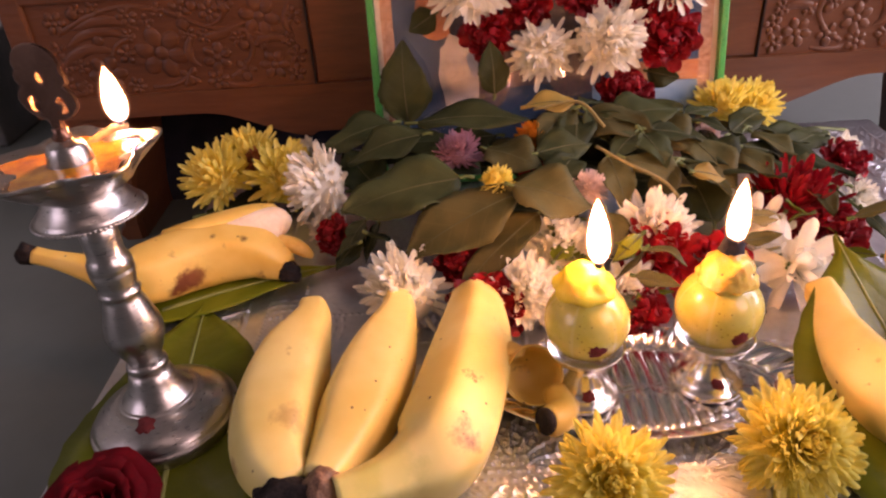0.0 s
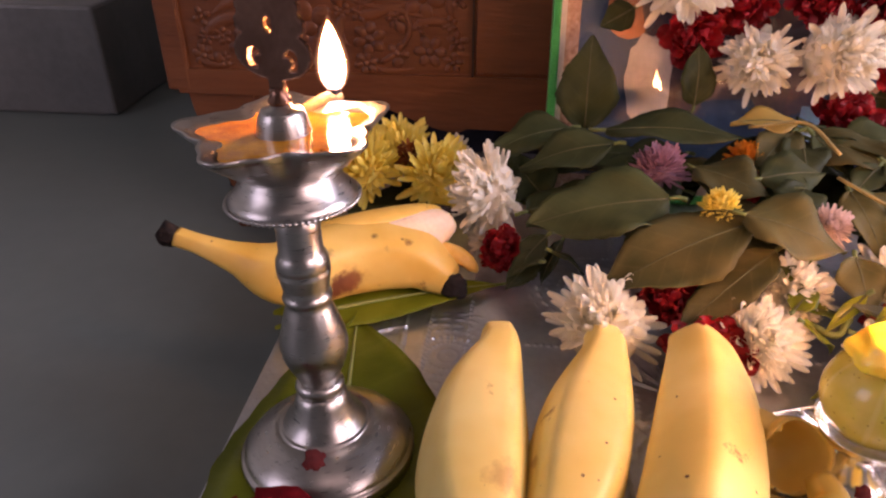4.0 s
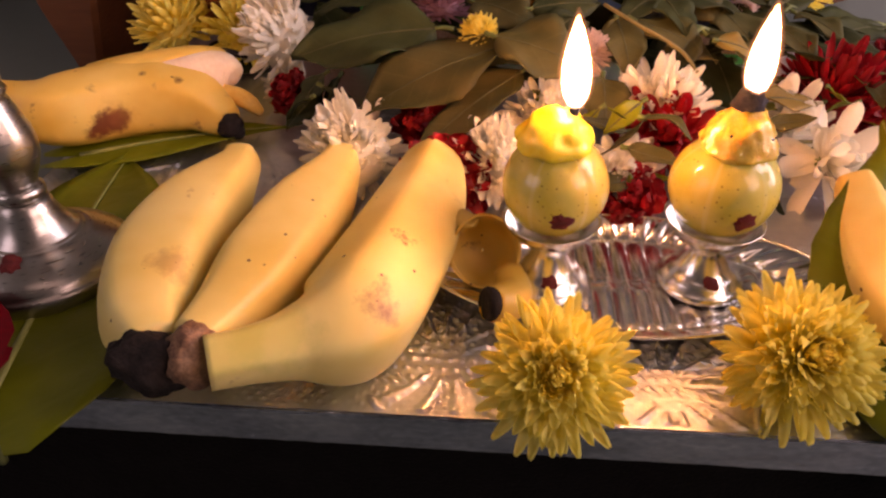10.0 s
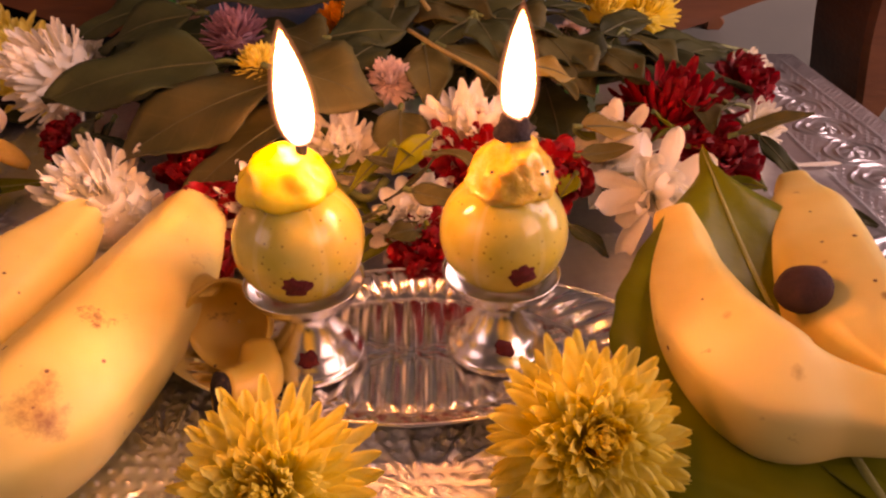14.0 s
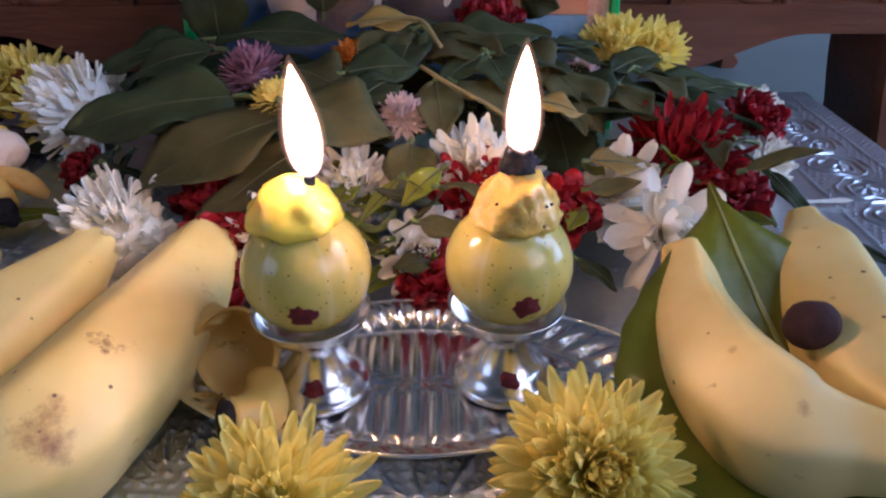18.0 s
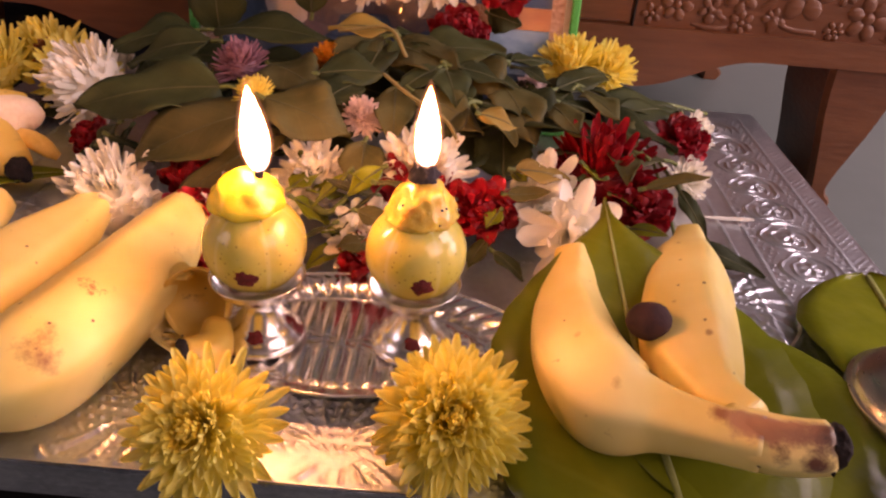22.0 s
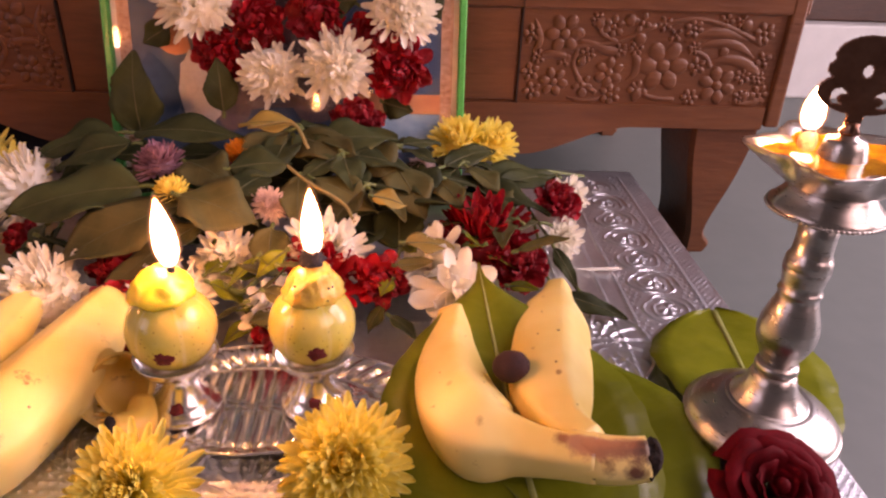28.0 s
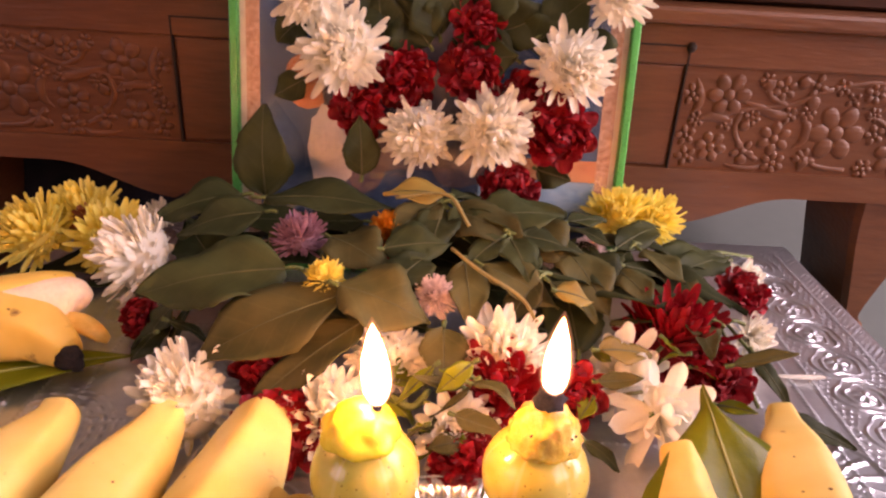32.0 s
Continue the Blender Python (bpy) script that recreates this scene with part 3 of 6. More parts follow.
def flower_mesh(name, R, layers, wfrac, mat, seed, tip=0.6, cup=0.25, curl=0.15, wave=0.0, ns=5, loose=0.0):
    verts, faces = [], []
    r = random.Random(seed + 1)
    for m, L in petal_mats(R, layers, seed, loose):
        g, f = petal_grid(L, wfrac * R * r.uniform(0.8, 1.15), tip, cup, curl * r.uniform(0.3, 1.6), ns, wave, r.random())
        o = len(verts)
        verts += [m @ Vector(p) for p in g]
        faces += [tuple(i + o for i in q) for q in f]
    return mesh_of(name, verts, faces, mat)


def facing(at, normal, spin=0.0):
    q = Vector(normal).normalized().to_track_quat("Z", "Y")
    return Matrix.Translation(at) @ q.to_matrix().to_4x4() @ Matrix.Rotation(radians(spin), 4, "Z")


MUM_OUT = [(32, 1.0, -6, 0.0), (40, 0.98, 6, 0.06), (42, 0.93, 17, 0.13), (42, 0.85, 28, 0.20)]
MUM_IN = [(42, 0.78, 31, 0.27), (42, 0.68, 39, 0.35), (40, 0.58, 46, 0.41)]
MUM_MID = [(48, 0.46, 50, 0.46), (46, 0.42, 60, 0.49), (38, 0.40, 71, 0.51), (24, 0.38, 83, 0.52)]
POM_OUT = [(22, 1.0, 6, 0.0), (22, 0.95, 22, 0.04), (20, 0.88, 37, 0.07)]
POM_IN = [(14, 0.74, 52, 0.10), (12, 0.62, 66, 0.11)]
POM_MID = [(10, 0.48, 74, 0.12)]
DAISY_OUT = [(12, 1.0, 6, 0.0), (11, 0.95, 22, 0.03)]
DAISY_IN = [(10, 0.82, 42, 0.06)]
DAISY_MID = [(8, 0.34, 70, 0.06)]
BALL_OUT = [(30, 0.98, 2, 0.0), (34, 1.0, 15, 0.04), (34, 0.97, 29, 0.08)]
BALL_IN = [(32, 0.92, 43, 0.12), (28, 0.86, 56, 0.15), (22, 0.80, 68, 0.17)]
BALL_MID = [(12, 0.72, 76, 0.18), (8, 0.68, 86, 0.18)]
FLUFF_OUT = [(28, 1.0, -4, 0.0), (33, 1.0, 10, 0.05), (35, 0.97, 23, 0.10)]
FLUFF_IN = [(35, 0.93, 36, 0.14), (34, 0.90, 48, 0.17)]
FLUFF_MID = [(32, 0.88, 58, 0.19), (26, 0.86, 68, 0.20), (18, 0.84, 78, 0.21), (8, 0.82, 86, 0.21)]
KINDS = {"fluff": (FLUFF_OUT, FLUFF_IN, FLUFF_MID, 0.175, 0.165), "ball": (BALL_OUT, BALL_IN, BALL_MID, 0.155, 0.14), "mum": (MUM_OUT, MUM_IN, MUM_MID, 0.135, 0.08), "pom": (POM_OUT, POM_IN, POM_MID, 0.27, 0.2), "daisy": (DAISY_OUT, DAISY_IN, DAISY_MID, 0.36, 0.16)}
cache = {}


def mum(name, at, normal, R, mat, centre, label, group="", loose=False, seed=1, spin=0.0, squash=1.0, kind="mum"):
    """Chrysanthemum: rings of petals, a tight middle and a calyx beneath. loose: each petal a part of its own."""
    ob = thing(name, label, "flower", group)
    ob.matrix_basis = facing(at, normal, spin) @ Matrix.Diagonal((1, squash, 1, 1))
    key = (R, mat, centre, seed, loose)
    k_out, k_in, k_mid, w1, w2 = KINDS[kind]
    if loose:
        if key not in cache:
            cache[key] = []
            for k in range(4):
                g, f = petal_grid(R, 0.160 * R, 0.6, 0.45, 0.02 + 0.06 * k, 7, 0.06 * k, k, True)
                cache[key].append(mesh_of("petal", g, f, M[mat]))
        i = 0
        for m, L in petal_mats(R, MUM_OUT + MUM_IN, seed):
            s = L / R
            part("petal", cache[key][i % 4], ob, m @ Matrix.Diagonal((s, 0.75 + 0.35 * s, s, 1)))
            i += 1
        part("flower_eye", flower_mesh("flower_eye", R, MUM_MID, 0.085, M[centre], seed + 5, curl=0.30), ob, None, "deeper yellow crowded middle florets")
    else:
        if key not in cache:
            stray = 1.0 if kind in ("fluff", "pom", "daisy") else 0.3
            cache[key] = (flower_mesh("petal_ring", R, k_out, w1, M[mat], seed, wave=0.07, ns=8, loose=stray), flower_mesh("petal_whorl", R, k_in, w1, M[mat], seed + 9, curl=0.3, wave=0.07, ns=8, loose=stray),
                          flower_mesh("flower_eye", R, k_mid, w2, M[centre], seed + 5, curl=0.4, ns=5 if kind == "fluff" else 4, loose=stray))
        for nm, me in zip(("petal_ring", "petal_whorl", "flower_eye"), cache[key]):
            part(nm, me, ob)
    if kind in ("mum", "ball", "fluff"):
        wide_core = 0.72 if kind == "fluff" else 0.58
        dome = [(wide_core * R * math.cos(0.2618 * i), (0.02 + (wide_core - 0.04) * math.sin(0.2618 * i)) * R) for i in range(6)] + [(0.01 * R, (wide_core - 0.02) * R)]
        # dome added in petal colour so the gaps look bright, not shaded
        part("core", lathe("core", dome, M[mat], 20), ob, None, "petal-coloured dome added to brighten the gaps between petals")
    part("calyx", lathe("calyx", [(0.02 * R, -0.34 * R), (0.22 * R, -0.28 * R), (0.30 * R, -0.10 * R), (0.16 * R, 0.06 * R)], M["calyx"], 14), ob, None, "small green cup beneath")
    return ob


def carnation(name, at, normal, R, mat, label, group="", seed=1):
    ob = thing(name, label, "flower", group)
    ob.matrix_basis = facing(at, normal, seed * 31)
    key = ("carn", R, mat, seed % 3)
    if key not in cache:
        cache[key] = (flower_mesh("petal_ring", R, [(14, 1.0, 2, 0), (15, 0.97, 18, 0.04), (15, 0.92, 33, 0.07)], 0.52, M[mat], seed % 3 + 3, 0.5, 0.1, 0.1, 0.24, 8, 0.8),
                      flower_mesh("petal_whorl", R, [(14, 0.84, 47, 0.10), (12, 0.78, 62, 0.12), (9, 0.72, 77, 0.13)], 0.42, M[mat], seed % 3 + 8, 0.5, 0.2, 0.1, 0.28, 8, 0.8))
    for nm, me in zip(("petal_ring", "petal_whorl"), cache[key]):
        part(nm, me, ob)
    part("calyx", lathe("calyx", [(0.03 * R, -0.5 * R), (0.2 * R, -0.42 * R), (0.26 * R, -0.1 * R), (0.2 * R, 0.05 * R)], M["calyx"], 14), ob, None, "green calyx")
    return ob


def rose(name, at, normal, R, label, seed=1):
    """Open dark rose: broad cupped petals, each a part, wound round a tight bud."""
    ob = thing(name, label, "rose")
    ob.matrix_basis = facing(at, normal, seed * 20)
    r = random.Random(seed)
    n = 0
    for count, rad, tall, flare in ((5, 1.0, 0.50, 0.55), (5, 0.82, 0.62, 0.40), (5, 0.62, 0.70, 0.26), (4, 0.42, 0.74, 0.14), (3, 0.24, 0.72, 0.04)):
        for i in range(count):
            th = 2 * math.pi * (i + 0.5 * (n % 2) + r.uniform(-0.1, 0.1)) / count
            half = math.pi / count * 1.35
            verts, faces = [], []
            for a in range(7):
                s = a / 6
                for b in range(9):
                    u = b / 4 - 1
                    ang = th + u * half
                    edge = 1 - 0.22 * abs(u) ** 3
                    rr = R * (rad * (0.38 + 0.62 * math.sin(s * 1.5)) + flare * s ** 3 * 0.45 + 0.035 * math.sin(7 * u + n) * s)
                    zz = R * (tall * edge * math.sin(s * 1.45) - flare * 0.55 * s ** 4 + 0.05 * math.sin(5 * u + 2 * n) * s * s)
                    verts.append((rr * math.cos(ang), rr * math.sin(ang), zz))
            for a in range(6):
                for b in range(8):
                    q = a * 9 + b
                    faces.append((q, q + 1, q + 10, q + 9))
            part("petal", mesh_of("petal", verts, faces, M["rose"]), ob)
            n += 1
    part("bud", lathe("bud", [(0.05 * R, 0.1 * R), (0.15 * R, 0.3 * R), (0.16 * R, 0.55 * R), (0.10 * R, 0.68 * R), (0.02 * R, 0.72 * R)], M["rose"], 16), ob)
    part("calyx", lathe("calyx", [(0.05 * R, -0.25 * R), (0.3 * R, -0.15 * R), (0.42 * R, 0.02 * R), (0.3 * R, 0.08 * R)], M["calyx"], 16), ob, None, "green calyx")
    return ob


def leaf(name, base, tip, width, mat, label, group="leaves of the garland", bend=0.12, fold=0.09, twist=0.0, heart=False, wave=0.08, category="leaf", seed=0, nx=22, stalk=0.12, face=(0, 0, 1), lobe=0.11, full=0.62):
    """A leaf from base to tip: blade with thickness, folded along a raised midrib, with a stalk. heart: betel shape."""
    b, t = Vector(base), Vector(tip)
    ax = t - b
    L = ax.length
    x = ax.normalized()
    fv = Vector(face)
    z = fv - x * x.dot(fv)
    z.normalize()
    y = z.cross(x)
    m = Matrix((x, y, z)).transposed().to_4x4()
    m.translation = b
    ob = thing(name, label, category, group)
    ob.matrix_basis = m @ Matrix.Rotation(radians(twist), 4, "X")
    r = random.Random(seed + int(1e4 * L))
    ph = r.random() * 6
    top, rib = [], []
    ny = 8
    for i in range(nx + 1):
        s = i / nx
        if heart:
            w = math.sin(math.pi * min(1, (s + 0.06) ** full) * 0.985) ** 0.75 * (1 - s ** 9)
            if lobe < 0.03:
                w *= math.sqrt(1 - (1 - min(1, (s + 0.001) / 0.42)) ** 2)
        else:
            w = math.sin(math.pi * (0.02 + 0.97 * s ** 0.80)) ** 0.9 * (1 - 0.25 * s ** 2)
        zc = bend * (1 if heart else 0.6) * L * (math.sin(math.pi * s) - 0.35 * s)
        for k in range(ny + 1):
            u = 2 * k / ny - 1
            xx = s * L
            if heart:
                xx -= lobe * L * (1 - s) ** 3 * math.sin(2.5 * abs(u)) * 1.6
            edge = 1 + (0.012 if heart else 0.045) * math.sin(19 * s + 3 * u + ph) + (0.012 if heart else 0.03) * math.sin(61 * s + 5 * ph) * abs(u)
            top.append(Vector((xx, u * w * width * 0.5 * edge, zc + fold * abs(u) * w * width * 0.5 + wave * width * math.sin(9 * s + 2.5 * u + ph) * abs(u))))
        rib.append((s * L, 0, zc + (0.0004 if heart else 0.0001)))
    n = len(top)
    th = 0.0004
    verts = top + [v - Vector((0, 0, th)) for v in top]
    faces = []
    c = ny + 1
    for i in range(nx):
        for k in range(ny):
            q = i * c + k
            faces.append((q, q + c, q + c + 1, q + 1))
            faces.append((n + q, n + q + 1, n + q + c + 1, n + q + c))
        faces.append((i * c, n + i * c, n + (i + 1) * c, (i + 1) * c))
        e = i * c + ny
        faces.append((e, e + c, n + e + c, n + e))
    part("blade", mesh_of("blade", verts, faces, M[mat]), ob)
    rr = [0.0016, 0.0012, 0.0008, 0.0003] if L > 0.12 or heart and L > 0.09 else [0.0006, 0.00045, 0.0003, 0.00015]
    sel = [rib[0], rib[nx // 3], rib[2 * nx // 3], rib[nx]]
    part("midrib", tube("midrib", sel, rr, M["rib_pale" if heart else "rib"], 12, 6, flat=0.6), ob)
    if stalk and not heart:
        part("stalk", tube("stalk", [(-stalk * L, 0.02 * L, -0.02 * L), (-stalk * 0.5 * L, 0, -0.004 * L), (0.004 * L, 0, zc * 0)], [0.0012, 0.0011, 0.0010], M["stem"], 8, 6), ob)
    return ob


def flame_shape(h, r):
    return [(0.0002, 0)] + [(r * math.sin(math.pi * s ** 0.70) ** 0.75 * (1 - 0.15 * s), h * s) for s in (0.05, 0.12, 0.2, 0.3, 0.42, 0.54, 0.66, 0.78, 0.88, 0.95)] + [(0.0002, h)]


def flame(parent, at, h, r, sway=0.0):
    """White-hot body inside faint shells added for the soft glow round it."""
    m = Matrix.Translation(at) @ Matrix.Rotation(radians(sway), 4, "Y")
    fl = part("flame", lathe("flame", flame_shape(h, r), M["flame"], 18), parent, m, "bright yellow-white flame")
    for k, mt in ((1.05, "veil_hot"), (1.11, "veil_warm"), (1.18, "veil_faint"), (1.34, "veil_last")):
        part("veil", lathe("veil", [(a * k, b * (1 + 0.30 * (k - 1)) - 0.0006) for a, b in flame_shape(h, r)], M[mt], 18), fl, None, "faint orange shell added for soft glow")


def blob_dot(name, at, normal, r, parent, seed=0):
    """A dab of kumkum with a ragged rim."""
    q = random.Random(seed)
    n = 18
    rim = [r * q.uniform(0.75, 1.15) for _ in range(n)]
    verts = [(0, 0, 0.0006)] + [(0.6 * rim[i] * math.cos(6.283 * i / n), 0.6 * rim[i] * math.sin(6.283 * i / n), 0.0005) for i in range(n)]
    verts += [(rim[i] * math.cos(6.283 * i / n), rim[i] * math.sin(6.283 * i / n), -0.0006) for i in range(n)]
    faces = [(0, 1 + i, 1 + (i + 1) % n) for i in range(n)] + [(1 + i, 1 + n + i, 1 + n + (i + 1) % n, 1 + (i + 1) % n) for i in range(n)]
    return part(name, mesh_of(name, verts, faces, M["kumkum"]), parent, facing(at, normal), "dark red kumkum mark")

# ---- the room ----
FLOOR = -0.075
solo("floor", box_mesh("floor", (-2.4, -2.4, FLOOR - 0.06), (2.0, 2.2, FLOOR), M["floor"]), "smooth grey polished floor", "floor", kind="structure")


def wall(name, lo, hi, label):
    return solo(name, box_mesh(name, lo, hi, M["wall"]), label, "wall", kind="structure")


wall("wall_north", (-2.4, 2.0, FLOOR - 0.06), (2.0, 2.2, 2.5), "pale grey painted wall")
wall("wall_south", (-2.4, -2.6, FLOOR - 0.06), (2.0, -2.4, 2.5), "pale grey painted wall")
# unseen west wall, its opening added to hold the fill lamp
wall("wall_west", (-1.45, -2.6, FLOOR - 0.06), (-1.30, -0.85, 2.5), "pale grey painted wall beside an opening added for fill light")
wall("wall_west", (-1.45, -0.85, FLOOR - 0.06), (-1.30, -0.05, 0.32), "pale grey painted wall below an opening added for fill light")
wall("wall_west", (-1.45, -0.85, 1.12), (-1.30, -0.05, 2.5), "pale grey painted wall above an opening added for fill light")
wall("wall_west", (-1.45, -0.05, FLOOR - 0.06), (-1.30, 2.2, 2.5), "pale grey painted wall beside an opening added for fill light")
# unseen east wall: doorway for daylight, second opening added for a fill lamp
wall("wall_east", (1.10, -2.6, FLOOR - 0.06), (1.25, -0.80, 2.5), "pale grey painted wall beside an opening added for fill light")
wall("wall_east", (1.10, -0.80, FLOOR - 0.06), (1.25, -0.04, 0.38), "pale grey painted wall below an opening added for fill light")
wall("wall_east", (1.10, -0.80, 1.18), (1.25, -0.04, 2.5), "pale grey painted wall above an opening added for fill light")
wall("wall_east", (1.10, -0.04, FLOOR - 0.06), (1.25, 0.13, 2.5), "pale grey painted pier between fill light opening and doorway")
wall("wall_east", (1.10, 0.13, 1.95), (1.25, 1.0, 2.5), "pale grey painted wall above the doorway")
wall("wall_east", (1.10, 1.0, FLOOR - 0.06), (1.25, 2.2, 2.5), "pale grey painted wall beside the doorway")
solo("ceiling", box_mesh("ceiling", (-2.6, -2.6, 2.5), (2.2, 2.2, 2.6), M["ceiling"]), "plain off-white ceiling", "ceiling", kind="structure")
# low stone steps along the far side
solo("step_1", box_mesh("step_1", (-1.299, 0.83, FLOOR), (-0.49, 1.999, 0.045), M["ledge"], 0.004), "dark grey stone step beside the bench", "step", kind="structure")
solo("step_2", box_mesh("step_2", (0.42, 1.10, FLOOR), (1.099, 1.999, 0.035), M["wall"], 0.004), "pale step with a shaded foot behind the bench", "step", kind="structure")

# plain dark box added to fill the dark area above the step
solo("dark_cupboard", box_mesh("dark_cupboard", (0.43, 1.125, 0.0355), (1.098, 1.40, 0.62), M["wood_dark"], 0.003), "dark box added to fill the dark area above the pale step", "cupboard")

# ---- carved bench behind ----
bench = thing("carved_bench", "carved teak bench with curved legs behind the low table", "bench", at=(0, 0, 0))
CX = 0.09


def bench_low(x):
    d = abs(x - CX)
    if d > 0.26:
        return 0.038
    if d > 0.17:
        return 0.014 + 0.024 * (0.5 - 0.5 * math.cos(math.pi * (d - 0.17) / 0.09))
    return 0.014 - 0.004 * math.cos(math.pi * d / 0.17)


def plate_from(xs, low, high, y0, y1, name, mat):
    """A board with a shaped lower edge, y0 its front."""
    v, f = [], []
    n = len(xs)
    for y in (y0, y1):
        v += [(x, y, low(x)) for x in xs] + [(x, y, high(x)) for x in xs]
    for i in range(n - 1):
        f += [(i, i + 1, n + i + 1, n + i), (2 * n + i, 3 * n + i, 3 * n + i + 1, 2 * n + i + 1), (i, 2 * n + i, 2 * n + i + 1, i + 1), (n + i, n + i + 1, 3 * n + i + 1, 3 * n + i)]
    f += [(0, n, 3 * n, 2 * n), (n - 1, 3 * n - 1, 4 * n - 1, 2 * n - 1)]
    return mesh_of(name, v, f, mat, False)


XL, XR, GROUND = -0.295, 0.462, 0.5952
# lower apron, flush border strips and the sunk ground of the carving
xs = [XL + 0.004 + (XR - XL - 0.012) * i / 120 for i in range(121)]
part("apron", plate_from(xs, bench_low, lambda x: 0.056, 0.592, 0.632, "apron", M["wood"]), bench)
part("top_strip", box_mesh("top_strip", (XL - 0.006, 0.592, 0.126), (XR + 0.008, 0.632, 0.152), M["wood"], 0.0015), bench)
part("top_edge", box_mesh("top_edge", (XL - 0.016, 0.580, 0.1525), (XR + 0.018, 0.98, 0.164), M["wood"], 0.003), bench)
part("carving_ground", box_mesh("carving_ground", (XL, GROUND, 0.052), (XR + 0.002, 0.630, 0.130), M["wood"]), bench)
part("middle_panel", box_mesh("middle_panel", (-0.0745, 0.5925, 0.058), (0.2545, 0.606, 0.1255), M["wood"], 0.001), bench)
for x in (-0.0765, 0.2565):
    part("joint", box_mesh("joint", (x - 0.0005, 0.5912, 0.056), (x + 0.0005, 0.606, 0.139), M["groove"]), bench, None, "dark sawn joint")
part("joint", box_mesh("joint", (-0.0765, 0.5912, 0.1379), (0.2565, 0.6, 0.139), M["groove"]), bench, None, "dark sawn joint")
part("knob", lathe("knob", [(0.0001, 0), (0.003, 0.0005), (0.0034, 0.002), (0.002, 0.004), (0.0001, 0.0045)], M["groove"], 12), bench, facing((0.2565, 0.592, 0.138), (0, -1, 0)), "small dark peg")
for x0, x1 in ((XL - 0.004, XL + 0.014), (XR - 0.006, XR + 0.006)):
    part("end_post", box_mesh("end_post", (x0, 0.5915, 0.04), (x1, 0.633, 0.1525), M["wood"], 0.002), bench)
part("back_body", box_mesh("back_body", (XL + 0.01, 0.634, 0.045), (XR - 0.012, 0.97, 0.152), M["wood_dark"]), bench)
# the overhang's shade is put into this board's dark colour
part("seat", box_mesh("seat", (XL + 0.03, 0.60, 0.165), (0.43, 0.97, 0.215), M["wood_dark"], 0.008), bench, None, "seat board set back on the rail, overhang shade in its colour")


def leg_mesh(flip):
    """Cabriole leg: curved outline, swelling at the knee, with a scrolled toe."""
    out_l = smooth_line([(0.402, 0.045), (0.404, 0.01), (0.411, -0.03), (0.415, -0.055), (0.415, -0.0745)], 14)
    out_r = smooth_line([(0.458, 0.045), (0.455, 0.022), (0.447, -0.008), (0.436, -0.038), (0.431, -0.058), (0.438, -0.068), (0.434, -0.0748)], 14)
    bm = bmesh.new()
    rows = []
    for y in (0.597, 0.602, 0.672, 0.677):
        inset = 0.003 if y in (0.597, 0.677) else 0
        rows.append(([bm.verts.new((flip(a[0] + inset), y, a[1])) for a in out_l], [bm.verts.new((flip(a[0] - inset), y, a[1])) for a in out_r]))
    n = len(out_l)
    for i in range(n - 1):
        bm.faces.new((rows[0][0][i], rows[0][1][i], rows[0][1][i + 1], rows[0][0][i + 1]))
        bm.faces.new((rows[3][0][i], rows[3][1][i], rows[3][1][i + 1], rows[3][0][i + 1]))
        for j in range(3):
            for s in (0, 1):
                bm.faces.new((rows[j][s][i], rows[j][s][i + 1], rows[j + 1][s][i + 1], rows[j + 1][s][i]))
    for i in (0, n - 1):
        for j in range(3):
            bm.faces.new((rows[j][0][i], rows[j][1][i], rows[j + 1][1][i], rows[j + 1][0][i]))
    return bm_mesh("leg", bm, M["wood"])


for flip in (lambda x: x, lambda x: 2 * CX - x - 0.012):
    me = leg_mesh(flip)
    part("leg", me, bench)
    part("leg", me, bench, Matrix.Translation((0, 0.31, 0)))


# carving: round-petalled flowers, buds, stems and sweeping leaves in low relief


def carve_flower(x, z, r, n=6, deep=0.0017):
    bm = bmesh.new()
    for i in range(n):
        a = 2 * math.pi * i / n + x * 40
        at = Vector((x + r * 0.64 * math.cos(a), GROUND, z + r * 0.64 * math.sin(a)))
        m = Matrix.Translation(at) @ Matrix.Rotation(-a, 4, "Y") @ Matrix.Diagonal((r * 0.42, deep, r * 0.33, 1))
        bmesh.ops.create_uvsphere(bm, u_segments=14, v_segments=8, radius=1, matrix=m @ Matrix.Rotation(radians(90), 4, "X"))
    bmesh.ops.create_uvsphere(bm, u_segments=14, v_segments=8, radius=1, matrix=Matrix.Translation((x, GROUND, z)) @ Matrix.Diagonal((r * 0.30, deep * 1.25, r * 0.30, 1)) @ Matrix.Rotation(radians(90), 4, "X"))
    part("carved_flower", bm_mesh("carved_flower", bm, M["wood"], True), bench)


def carve_strip(name, pts, widths, deep):
    """A stem or a leaf: a ridge along points on the panel, flattened to its relief."""
    p3 = [(x, 0.0, z) for x, z in pts]
    part(name, tube(name, p3, widths, M["wood"], 22, 10), bench, Matrix.Translation((0, GROUND, 0)) @ Matrix.Diagonal((1, deep / max(widths), 1, 1)))


